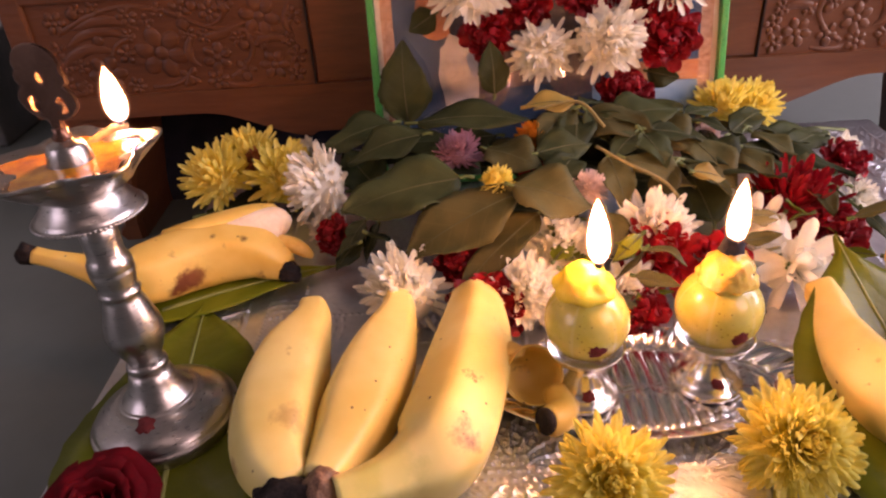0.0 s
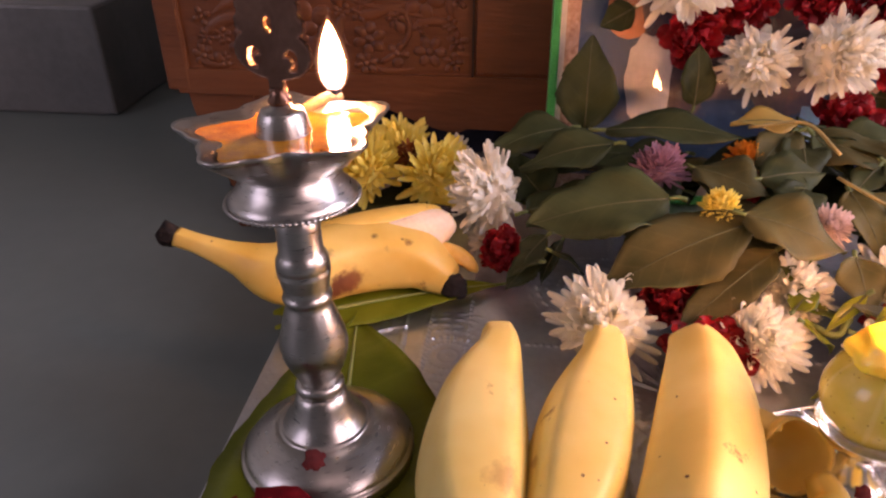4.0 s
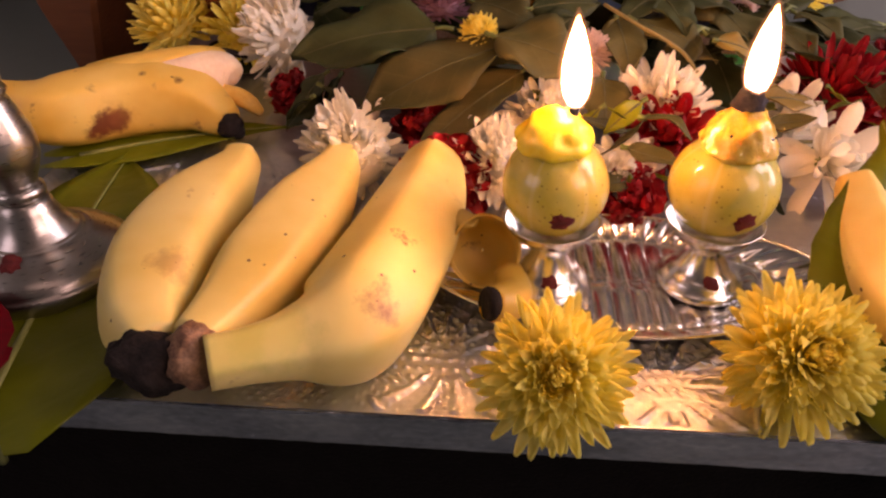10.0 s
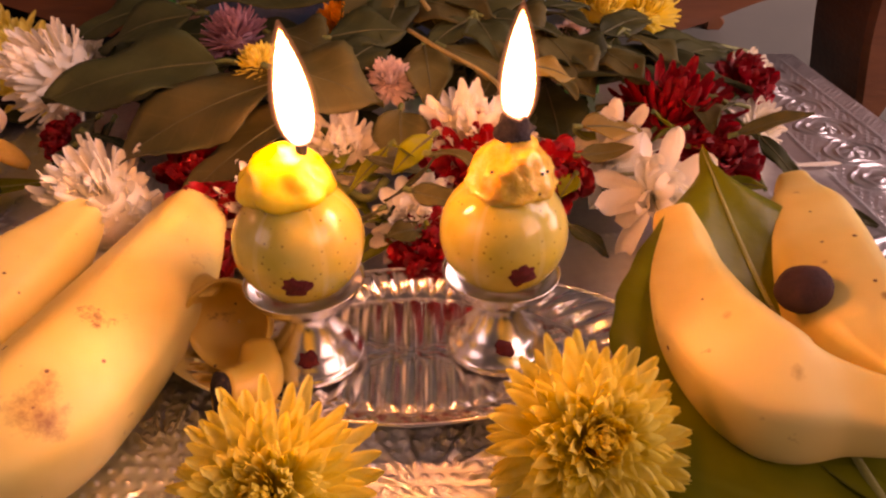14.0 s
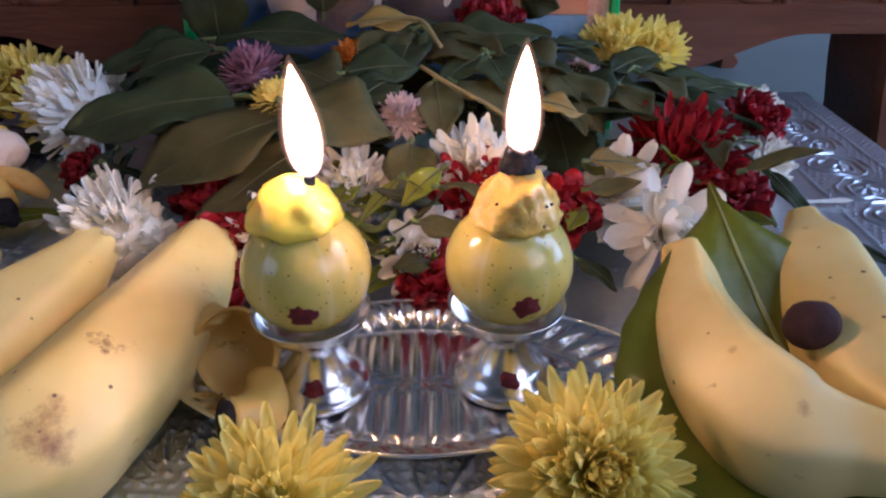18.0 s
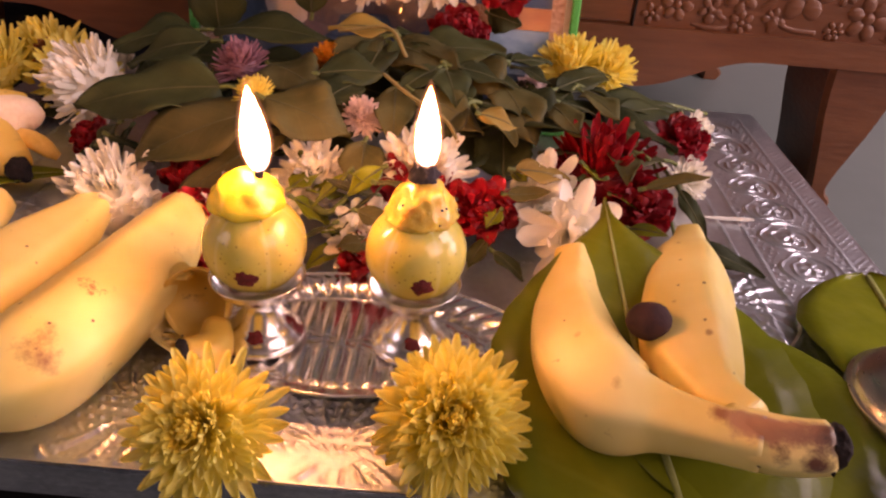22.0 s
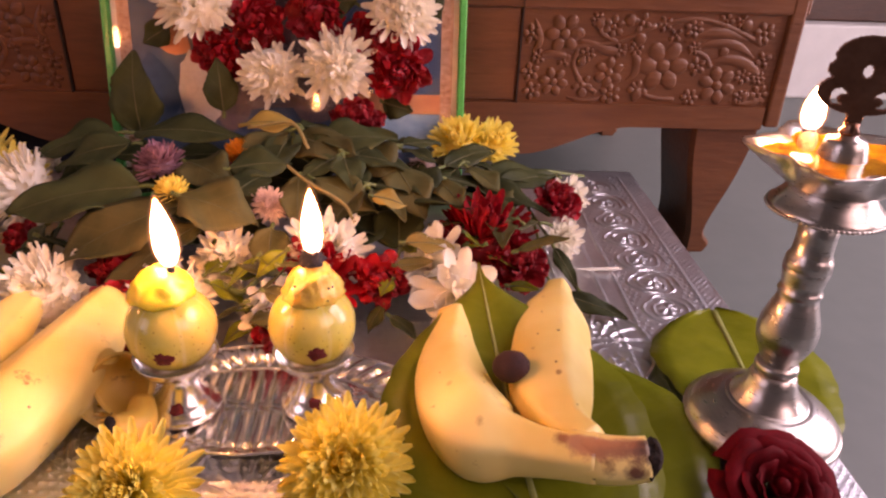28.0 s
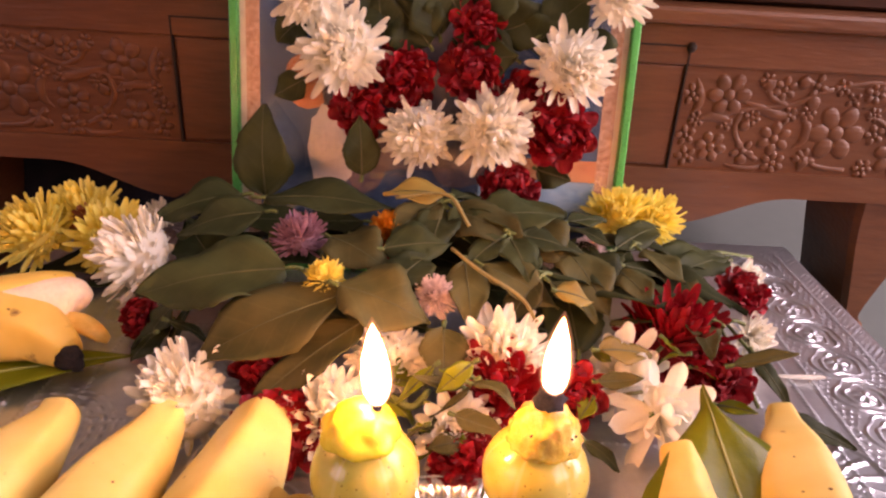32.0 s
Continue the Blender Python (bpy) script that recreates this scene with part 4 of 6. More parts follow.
for sx in (1, -1):
    def X(x):
        return x if sx > 0 else 2 * CX - x - 0.002
    for x, z, r in ((0.289, 0.108, 0.0145), (0.326, 0.080, 0.0115), (0.329, 0.063, 0.0085), (0.367, 0.086, 0.0190), (0.412, 0.072, 0.0145), (0.392, 0.062, 0.0070), (0.284, 0.072, 0.0110), (0.440, 0.112, 0.0085)):
        carve_flower(X(x), z, r)
    for x, z, r in ((0.314, 0.116, 0.0046), (0.337, 0.119, 0.0048), (0.346, 0.106, 0.0052), (0.425, 0.118, 0.0050), (0.307, 0.064, 0.0042), (0.350, 0.064, 0.0046), (0.436, 0.064, 0.0044), (0.304, 0.088, 0.0042), (0.412, 0.098, 0.0042)):
        part("carved_bud", lathe("carved_bud", [(0.0001, 0.4 * r), (0.45 * r, 0.37 * r), (0.8 * r, 0.26 * r), (r, 0)], M["wood"], 14), bench, facing((X(x), GROUND, z), (0, -1, 0)))
    for pts in ([(0.283, 0.094), (0.305, 0.099), (0.329, 0.103), (0.357, 0.116)], [(0.329, 0.103), (0.318, 0.108), (0.314, 0.114)], [(0.357, 0.116), (0.385, 0.121), (0.412, 0.116), (0.440, 0.104)], [(0.300, 0.098), (0.298, 0.085), (0.306, 0.072), (0.318, 0.064)], [(0.384, 0.100), (0.398, 0.094), (0.404, 0.086)], [(0.345, 0.072), (0.360, 0.062), (0.380, 0.060)]):
        carve_strip("carved_stem", [(X(a), b) for a, b in pts], [0.0020] * len(pts), 0.0013)
    for pts, w in (([(0.380, 0.104), (0.396, 0.111), (0.412, 0.111), (0.428, 0.107)], 0.0042), ([(0.386, 0.098), (0.404, 0.104), (0.422, 0.102), (0.436, 0.094)], 0.0038), ([(0.400, 0.088), (0.418, 0.092), (0.436, 0.086), (0.450, 0.072)], 0.0044),
                   ([(0.300, 0.104), (0.312, 0.100), (0.326, 0.096), (0.338, 0.098)], 0.0036), ([(0.266, 0.086), (0.276, 0.092), (0.288, 0.092), (0.298, 0.086)], 0.0034), ([(0.296, 0.060), (0.306, 0.058), (0.316, 0.058), (0.322, 0.061)], 0.0026),
                   ([(0.340, 0.074), (0.346, 0.080), (0.346, 0.090), (0.340, 0.097)], 0.0034), ([(0.424, 0.060), (0.436, 0.058), (0.446, 0.060), (0.452, 0.066)], 0.0030), ([(0.266, 0.118), (0.270, 0.108), (0.270, 0.100), (0.266, 0.094)], 0.0030)):
        carve_strip("carved_leaf", [(X(a), b) for a, b in pts], [w * 0.25, w * 0.9, w, w * 0.2], 0.0016)
    # small flowers crowd the rest of the ground
    crowd = random.Random(3)
    taken = [(0.289, 0.108, 0.0145), (0.326, 0.080, 0.0115), (0.329, 0.063, 0.0085), (0.367, 0.086, 0.0190), (0.412, 0.072, 0.0145), (0.392, 0.062, 0.0070), (0.284, 0.072, 0.0110), (0.440, 0.112, 0.0085), (0.405, 0.105, 0.010), (0.425, 0.098, 0.010)]
    for i in range(700):
        x, z, r = crowd.uniform(0.264, 0.448), crowd.uniform(0.061, 0.121), crowd.uniform(0.0050, 0.0085)
        if all(math.hypot(x - a, z - b) > 0.95 * (r + c) for a, b, c in taken):
            taken.append((x, z, r))
            carve_flower(X(x), z, r, crowd.choice((4, 5, 6)), 0.0015)

# ---- low table wrapped in embossed silver foil ----
TX0, TX1, TY0, TY1 = -0.151, 0.356, 0.2355, 0.596
table = thing("low_table", "low wooden table wrapped in embossed silver foil, on the floor", "table")
STEP = 0.0006
gx = np.arange(TX0 + 0.0008, TX1 - 0.0007, STEP)
gy = np.arange(TY0 + 0.0006, TY1 - 0.0007, STEP)
GX, GY = np.meshgrid(gx, gy)
edge = np.minimum(np.minimum(GX - TX0, TX1 - GX), np.minimum(GY - TY0, TY1 - GY))
hf = 0.00012 * np.sin(GX * 61 + 3 * np.sin(GY * 37)) * np.sin(GY * 53)


def beads(u, v, pitch, h):
    return h * np.clip(np.cos(2 * np.pi * u / pitch), 0, 1) * np.clip(np.cos(2 * np.pi * v / pitch), 0, 1)


# rim of fine beads
rim = (edge > 0.002) & (edge < 0.0125)
hf += np.where(rim, beads(GX + GY, GX - GY, 0.0044, 0.0008) * (0.6 + 0.4 * np.sin(GX * 310) * np.sin(GY * 290)), 0)
# bead rows and steps that part the bands
for d0 in (0.0145, 0.0585, 0.0700):
    on = np.abs(edge - d0) < 0.0016
    hf += np.where(on, 0.0008 * (1 - ((edge - d0) / 0.0016) ** 2) * (0.55 + 0.45 * np.cos(2 * np.pi * (GX + GY) / 0.0032)), 0)
medal = np.zeros_like(GX)
# scrolled medallions along the four sides
cents = []
for i in range(11):
    yy = TY0 + 0.036 + i * (TY1 - TY0 - 0.072) / 10
    cents += [(TX0 + 0.0365, yy, i % 2), (TX1 - 0.0365, yy, i % 2)]
for i in range(1, 14):
    xx = TX0 + 0.0365 + i * (TX1 - TX0 - 0.073) / 14
    cents += [(xx, TY0 + 0.0365, i % 2), (xx, TY1 - 0.0365, i % 2)]
for cx, cy, odd in cents:
    dx, dy = GX - cx, GY - cy
    rr, aa = np.hypot(dx, dy), np.arctan2(dy, dx)
    sgn = 1 if odd else -1
    spiral = np.clip(np.sin(2 * np.pi * rr / 0.0050 + sgn * aa + 1.3 * np.sin(3 * aa + odd) + 0.8 * np.sin(5 * aa - rr * 300)), 0, 1) ** 2.2
    flower = np.clip(np.cos(5 * aa + odd) * 0.5 + 0.6, 0, 1)
    fade = np.clip((0.0172 - rr) / 0.002, 0, 1)
    medal = np.maximum(medal, np.clip((0.0172 - rr) / 0.001, 0, 1) * (0.25 if cy < 0.28 else 1))
    hf += fade * np.where(rr < 0.006, (0.0006 if cy < 0.28 else 0.0016) * flower * np.clip(1 - rr / 0.006, 0, 1) ** 0.5, (0.0005 if cy < 0.28 else 0.0010) * spiral * np.clip(np.sin(aa * 2 + odd) + 1.25, 0, 1))
# fans of feathered ribs in the inner field
for cx, cy, a0 in ((0.275, 0.345, 0), (0.03, 0.30, 1), (0.18, 0.30, 2), (-0.07, 0.36, 3), (0.10, 0.27, 4), (0.0, 0.42, 5)):
    dx, dy = GX - cx, GY - cy
    rr, aa = np.hypot(dx, dy), np.arctan2(dy, dx)
    inner = (edge > 0.0715) & (rr < 0.036)
    ribs = np.clip(np.cos(2 * np.pi * rr / 0.0048), 0, 1) * (0.5 + 0.5 * np.cos(aa * 26))
    hf += np.where(inner, (0.0006 if cx > 0.2 else 0.0012 if cy < 0.35 else 0.0006) * ribs * np.clip((0.036 - rr) / 0.004, 0, 1), 0)
# beaded ground between the medallions, and curling feathers before the plate
band = (edge > 0.0160) & (edge < 0.0565)
hf += np.where(band, (1 - medal) * beads(GX + 0.5 * GY, GY, 0.0040, 0.0010) * np.where(GY < 0.29, 1, 0.6), 0)
for cx, cy, sg in ((0.045, 0.262, 1), (0.005, 0.268, -1), (0.115, 0.252, 1), (0.19, 0.262, -1), (0.272, 0.352, 1), (-0.09, 0.345, -1), (0.03, 0.345, 1)):
    dx, dy = GX - cx, GY - cy
    rr, aa = np.hypot(dx, dy * 0.8), np.arctan2(dy, dx)
    comb = np.clip(np.sin(aa * 15 + sg * rr * 190), 0, 1) ** 1.6
    on = (rr > 0.007) & (rr < 0.027) & (np.sin(aa * 0.5 + sg) > -0.2)
    hf += 0.0012 * np.exp(-((rr - 0.0275) / 0.0009) ** 2) * (np.sin(aa * 0.5 + sg) > -0.2)
    hf += np.where(on, 0.0009 * comb * np.clip((rr - 0.007) / 0.003, 0, 1) * np.clip((0.027 - rr) / 0.003, 0, 1), 0)
# fine beads over the plain inner field, in wavy rows
hf += np.where((edge > 0.0715) & (hf < 0.0003), beads(GX + 0.002 * np.sin(GY * 150), GY + 0.002 * np.sin(GX * 120), 0.0034, 0.0009) * (np.sin(GX * 95 + 2 * np.sin(GY * 70)) > -0.1) * np.where(GY < 0.325, 1, 0), 0)
# dotted lines that frame the plain panels behind, and soft creases
for u, v in ((GX, 0.262), (GX, 0.012), (GX, -0.062), (GY, 0.372), (GY, 0.452), (GY, 0.520)):
    w = GY if u is GX else GX
    hf += np.where((edge > 0.0715) & (GY > 0.325), 0.0007 * np.exp(-((u - v) / 0.0009) ** 2) * (0.5 + 0.5 * np.cos(2 * np.pi * w / 0.0034)), 0)
hf += 0.00025 * np.sin(GX * 170 + 40 * GY) * np.sin(GY * 140 - 60 * GX) * np.clip((GY - 0.31) / 0.03, 0, 1)
hf = np.where(edge < 0.0018, 0, hf)
ny_, nx_ = GX.shape
co = np.stack([GX, GY, hf - 0.0006], -1).reshape(-1, 3)
ii = np.arange(ny_ * nx_).reshape(ny_, nx_)
quads = np.stack([ii[:-1, :-1], ii[:-1, 1:], ii[1:, 1:], ii[1:, :-1]], -1).reshape(-1, 4)
me = bpy.data.meshes.new("embossed_sheet")
me.vertices.add(len(co))
me.vertices.foreach_set("co", co.ravel())
me.loops.add(quads.size)
me.loops.foreach_set("vertex_index", quads.ravel().astype(np.int32))
me.polygons.add(len(quads))
me.polygons.foreach_set("loop_start", np.arange(0, quads.size, 4, dtype=np.int32))
me.update()
me.polygons.foreach_set("use_smooth", np.ones(len(quads), bool))
me.materials.append(M["foil"])
part("embossed_sheet", me, table, None, "silver foil pressed with scrolls, beads and feathers")
part("foil_edge", box_mesh("foil_edge", (TX0, TY0, -0.0165), (TX1, TY1, -0.0010), M["shaded_foil_side"], 0.0012), table, None, "crinkled foil round the board's edge, shade in its colour")
# block added under the board, its black standing for the shade there
part("plinth", box_mesh("plinth", (TX0 + 0.006, TY0 + 0.0008, FLOOR), (TX1 - 0.006, TY1 - 0.006, -0.0166), M["cloth"]), table, None, "near-black block added for the shade under the table")

# added dark navy form that stands in for the shade under the bench
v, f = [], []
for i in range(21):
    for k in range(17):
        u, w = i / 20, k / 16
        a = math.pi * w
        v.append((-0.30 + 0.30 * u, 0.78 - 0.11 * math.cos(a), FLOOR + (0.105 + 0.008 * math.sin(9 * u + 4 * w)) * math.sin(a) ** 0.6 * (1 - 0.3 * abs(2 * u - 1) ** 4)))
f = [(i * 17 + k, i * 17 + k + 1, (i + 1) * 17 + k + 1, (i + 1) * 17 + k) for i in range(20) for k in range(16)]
solo("cloth_roll", mesh_of("cloth_roll", v, f + [tuple(range(17)), tuple(range(340, 357))], M["navy"]), "dark navy form added for the shade under the bench", "cloth")

# ---- oil lamps ----


def beaded_ring(R, z, r, count):
    """A ring whose thickness swells and narrows like a row of beads."""
    v, f = [], []
    n = count * 4
    for i in range(n):
        a = 2 * math.pi * i / n
        k = r * (1.0 if i % 4 in (1, 2) else 0.62)
        for j in range(6):
            b = 2 * math.pi * j / 6
            v.append(((R + k * math.cos(b)) * math.cos(a), (R + k * math.cos(b)) * math.sin(a), z + k * math.sin(b)))
    f = [(i * 6 + j, ((i + 1) % n) * 6 + j, ((i + 1) % n) * 6 + (j + 1) % 6, i * 6 + (j + 1) % 6) for i in range(n) for j in range(6)]
    return v, f


def oil_lamp(name, at, turn, label, wide, tall=1.0, lean=(0, 0), face=0):
    ob = thing(name, label, "oil lamp", "pair of oil lamps")
    ob.matrix_basis = Matrix.Translation(at) @ Matrix.Rotation(radians(lean[1]), 4, "Y") @ Matrix.Rotation(radians(lean[0]), 4, "X") @ Matrix.Rotation(radians(turn), 4, "Z") @ Matrix.Diagonal((1, 1, tall, 1))
    part("base", lathe("base", [(0.0310, 0.0), (0.0318, 0.0010), (0.0320, 0.0056), (0.0314, 0.0064), (0.0306, 0.0066), (0.0303, 0.0076), (0.0292, 0.0092), (0.0268, 0.0113), (0.0236, 0.0133), (0.0200, 0.0152),
                                (0.0172, 0.0167), (0.0168, 0.0165), (0.0164, 0.0171), (0.0158, 0.0176), (0.0154, 0.0174), (0.0150, 0.0180), (0.0130, 0.0202), (0.0112, 0.0232), (0.0098, 0.0270), (0.0088, 0.0302), (0.0074, 0.0314)], M["steel"], 64), ob, Matrix.Diagonal((wide, wide, 1, 1)))
    part("collar", lathe("collar", [(0.0070, 0.0312), (0.0084, 0.0324), (0.0087, 0.0338), (0.0083, 0.0354), (0.0069, 0.0364)], M["steel"], 40), ob)
    part("stem", lathe("stem", [(0.0069, 0.0362), (0.0074, 0.0385), (0.0092, 0.0420), (0.0112, 0.0475), (0.0117, 0.0515), (0.0112, 0.0560), (0.0094, 0.0620), (0.0078, 0.0672), (0.0070, 0.0690),
                                (0.0080, 0.0697), (0.0084, 0.0707), (0.0080, 0.0717), (0.0074, 0.0724), (0.0078, 0.0752), (0.0086, 0.0792), (0.0088, 0.0806), (0.0083, 0.0812), (0.0088, 0.0818),
                                (0.0086, 0.0848), (0.0078, 0.0866), (0.0072, 0.0876), (0.0071, 0.0950), (0.0075, 0.1035)], M["steel"], 44), ob)
    part("flange", lathe("flange", [(0.0094, 0.1030), (0.0150, 0.1046), (0.0190, 0.1050), (0.0200, 0.1062), (0.0199, 0.1074), (0.0186, 0.1088), (0.0165, 0.1112), (0.0150, 0.1140), (0.0144, 0.1160)], M["steel"], 52), ob)
    part("beaded_lip", mesh_of("beaded_lip", *beaded_ring(0.0203, 0.1062, 0.0008, 72), M["steel"]), ob, None, "fine beads round the flange")
    # five-pointed dish: thin wavy petals, five wells parted by low ridges
    n = 140

    def outline(a):
        c = abs(math.cos(2.5 * a))
        return 0.0252 + 0.0085 * c ** 3.2 + 0.0010 * math.cos(15 * a) * (1 - c ** 6)

    def top_z(r, a):
        lobe = (a + math.pi / 5) % (2 * math.pi / 5) - math.pi / 5
        x, y = r * math.cos(lobe) - 0.0165, r * math.sin(lobe)
        d = math.hypot(x / 0.0122, y / (0.0088 + 0.10 * x))
        well = 0.5 + 0.5 * math.cos(math.pi * min(1, d)) if d < 1 else 0
        return 0.1258 + 0.0028 * min(1, r / outline(a)) ** 4 + 0.0010 * (r / 0.036) ** 2 - 0.0060 * well ** 0.6

    verts, faces = [], []
    fr = [0.0001] + [i / 22 for i in range(1, 23)]
    for f in fr:
        for i in range(n):
            a = 2 * math.pi * i / n
            r = f * outline(a)
            verts.append((r * math.cos(a), r * math.sin(a), top_z(r, a)))
    for k, (r0, z) in enumerate(((1.0, -0.0008), (0.93, -0.0030), (0.80, 0.1222), (0.0195, 0.1182), (0.0140, 0.1150))):
        for i in range(n):
            a = 2 * math.pi * i / n
            r = r0 * outline(a) if k < 2 else r0 * (0.6 * outline(a) + 0.4 * 0.0290) if k == 2 else r0
            verts.append((r * math.cos(a), r * math.sin(a), top_z(outline(a), a) + z if k < 2 else z))
    for j in range(len(verts) // n - 1):
        for i in range(n):
            a, b = j * n + i, j * n + (i + 1) % n
            faces.append((a, b, b + n, a + n))
    part("dish", mesh_of("dish", verts, faces, M["steel"]), ob, None, "five-pointed petal dish with wavy rim")
    verts, faces = [], []
    for f in (0.001, 0.3, 0.55, 0.70, 0.80):
        for i in range(n):
            a = 2 * math.pi * i / n
            r = f * outline(a)
            verts.append((r * math.cos(a), r * math.sin(a), 0.1268 + (0.0003 if f > 0.75 else 0.0)))
    faces = [(j * n + i, j * n + (i + 1) % n, j * n + n + (i + 1) % n, j * n + n + i) for j in range(4) for i in range(n)]
    part("oil", mesh_of("oil", verts, faces, M["oil"]), ob, None, "golden lamp oil")
    hub = part("hub", lathe("hub", [(0.0094, 0.1195), (0.0090, 0.1225), (0.0078, 0.1285), (0.0073, 0.1312), (0.0066, 0.1330), (0.0060, 0.1338), (0.0036, 0.1342), (0.0032, 0.1352), (0.0001, 0.1355)], M["steel"], 28), ob)
    fin = part("finial", lathe("finial", [(0.0030, 0.1345), (0.0036, 0.1362), (0.0024, 0.1380), (0.0026, 0.1395), (0.0001, 0.1400)], M["mirrored_brown"], 20), ob, None, "ornamental finial, mirrored brown put into its colour")
    # pierced plate with a round body, small wings and a rounded crest, cut from one sheet
    cell = 0.0005

    def inside(x, z):
        x = abs(x)

        def oval(cx, cz, rx, rz):
            return ((x - cx) / rx) ** 2 + ((z - cz) / rz) ** 2 < 1
        solid = x < 0.0026 and z < 0.010 or oval(0, 0.0150, 0.0135, 0.0100) or oval(0, 0.0320, 0.0108, 0.0095) or oval(0.0085, 0.0255, 0.0036, 0.0042)
        holes = oval(0.0066, 0.0128, 0.0026, 0.0040) and not oval(0.0050, 0.0118, 0.0018, 0.0022) or oval(0, 0.0255, 0.0016, 0.0028)
        return solid and not holes
    v, f, index = [], [], {}

    def corner(i, j, y):
        key = (i, j, y)
        if key not in index:
            index[key] = len(v)
            x, d = i * cell, y * 0.0008
            v.append((x * math.cos(radians(face)) - d * math.sin(radians(face)), x * math.sin(radians(face)) + d * math.cos(radians(face)), 0.1385 + 0.74 * j * cell))
        return index[key]
    grid = {(i, j) for i in range(-30, 30) for j in range(0, 108) if inside((i + 0.5) * cell, (j + 0.5) * cell)}
    for i, j in sorted(grid):
        for y in (-1, 1):
            f.append(tuple(corner(a, b, y) for a, b in ((i, j), (i + 1, j), (i + 1, j + 1), (i, j + 1))))
        for di, dj, e in ((-1, 0, ((i, j), (i, j + 1))), (1, 0, ((i + 1, j), (i + 1, j + 1))), (0, -1, ((i, j), (i + 1, j))), (0, 1, ((i, j + 1), (i + 1, j + 1)))):
            if (i + di, j + dj) not in grid:
                (a, b), (c, d) = e
                f.append((corner(a, b, -1), corner(c, d, -1), corner(c, d, 1), corner(a, b, 1)))
    part("ornament_plate", mesh_of("ornament_plate", v, f, M["mirrored_brown"], True), fin, None, "pierced bird-shaped plate, mirrored brown put into its colour")
    return ob


def lamp_wick(lamp, x0, y0, x1, y1, tall, wide):
    """Cotton wick from the oil over the rim, with its flame."""
    wk = part("wick", tube("wick", [(x0, y0, 0.1240), ((x0 + x1) / 2, (y0 + y1) / 2, 0.1262), (x1 * 0.98, y1 * 0.98, 0.1286), (x1 * 1.01, y1 * 1.01, 0.1306)], [0.0024, 0.0033, 0.0032, 0.0016], M["wick"], 14, 12), lamp, None, "thick cotton wick")
    part("wick_end", tube("wick_end", [(x1, y1, 0.1298), (x1 * 1.02, y1 * 1.02, 0.1318), (x1 * 1.03, y1 * 1.03, 0.1332)], [0.0024, 0.0022, 0.0012], M["soot"], 6, 10), lamp, None, "charred wick end")
    flame(lamp, (x1 * 1.02, y1 * 1.02, 0.1312), tall, wide)


lampl = oil_lamp("oil_lamp", (-0.1074, 0.2939, 0.003), 36, "silvery brass oil lamp on a betel leaf, burning beside bananas", 0.995, 1.0, (-2.2, -1.8), -58)
lamp_wick(lampl, -0.004, 0.0170, 0.0085, 0.0275, 0.0215, 0.0043)
blob_dot("kumkum_dot", (0.0008, -0.0195, 0.0162), (0.03, -0.55, 0.84), 0.0042, lampl, 1)
lampr = oil_lamp("oil_lamp", (0.3250, 0.2860, 0.004), 20, "silvery brass oil lamp with a burning wick, behind a rose", 1.0, 0.975, (0, 0), -45)
lamp_wick(lampr, -0.011, 0.004, -0.0046, 0.0162, 0.0180, 0.0041)
blob_dot("kumkum_dot", (-0.0090, -0.0228, 0.0133), (-0.25, -0.56, 0.79), 0.0034, lampr, 2)
for lm, tr in ((lampl, 36), (lampr, 20)):
    for ch in lm.children:
        if ch.name.startswith("kumkum") or ch.name.startswith("wick") or ch.name.startswith("flame"):
            ch.matrix_basis = Matrix.Rotation(radians(-tr), 4, "Z") @ ch.matrix_basis

# ---- silver plate and the two gooseberry lights ----
plate = thing("silver_plate", "shallow ribbed leaf-shaped silver plate on the foil", "plate")
PCX, PCY = 0.1085, 0.3010


def plate_r(a):
    c, s = abs(math.cos(a)), abs(math.sin(a))
    return 1 / ((c / 0.064) ** 1.55 + (s / 0.0435) ** 1.75) ** (1 / 1.65)


BAR = 0.2970


def plate_z(x, y, f):
    """Height of the upper side: broad flutes across the floor, one cross bar, a fluted rim that rises."""
    if f < 0.74:
        flute = 0.0014 * abs(math.cos(math.pi * (x - PCX) / 0.0068)) ** 0.8
        bar = max(0.0, 1 - abs(y - BAR) / 0.0022)
        return 0.0026 + flute * (1 - bar) * min(1, (0.74 - f) / 0.05) + 0.0012 * bar
    u = (f - 0.74) / 0.26
    return 0.0026 + 0.0066 * u ** 0.8 + 0.0013 * abs(math.sin(math.atan2(y - PCY, (x - PCX) * 0.7) * 22)) ** 0.7 * math.sin(math.pi * min(1, u * 1.05)) ** 0.6


verts, faces = [], []
n = 420
fr = [0.02 + 0.72 * i / 22 for i in range(23)] + [0.75, 0.78, 0.82, 0.86, 0.90, 0.94, 0.975, 1.0]
for side in (0, 1):
    for f in (fr if side == 0 else fr[::-1]):
        for i in range(n):
            a = 2 * math.pi * i / n
            R = plate_r(a) * f
            x, y = PCX + R * math.cos(a), PCY + R * math.sin(a)
            verts.append((x, y, plate_z(x, y, f) - 0.0009 * side))
rings = len(verts) // n
for j in range(rings - 1):
    for i in range(n):
        a, b = j * n + i, j * n + (i + 1) % n
        faces.append((a, b, b + n, a + n))
faces += [tuple(range(n))[::-1], tuple(range((rings - 1) * n, rings * n))]
part("dish", mesh_of("dish", verts, faces, M["plate"]), plate)
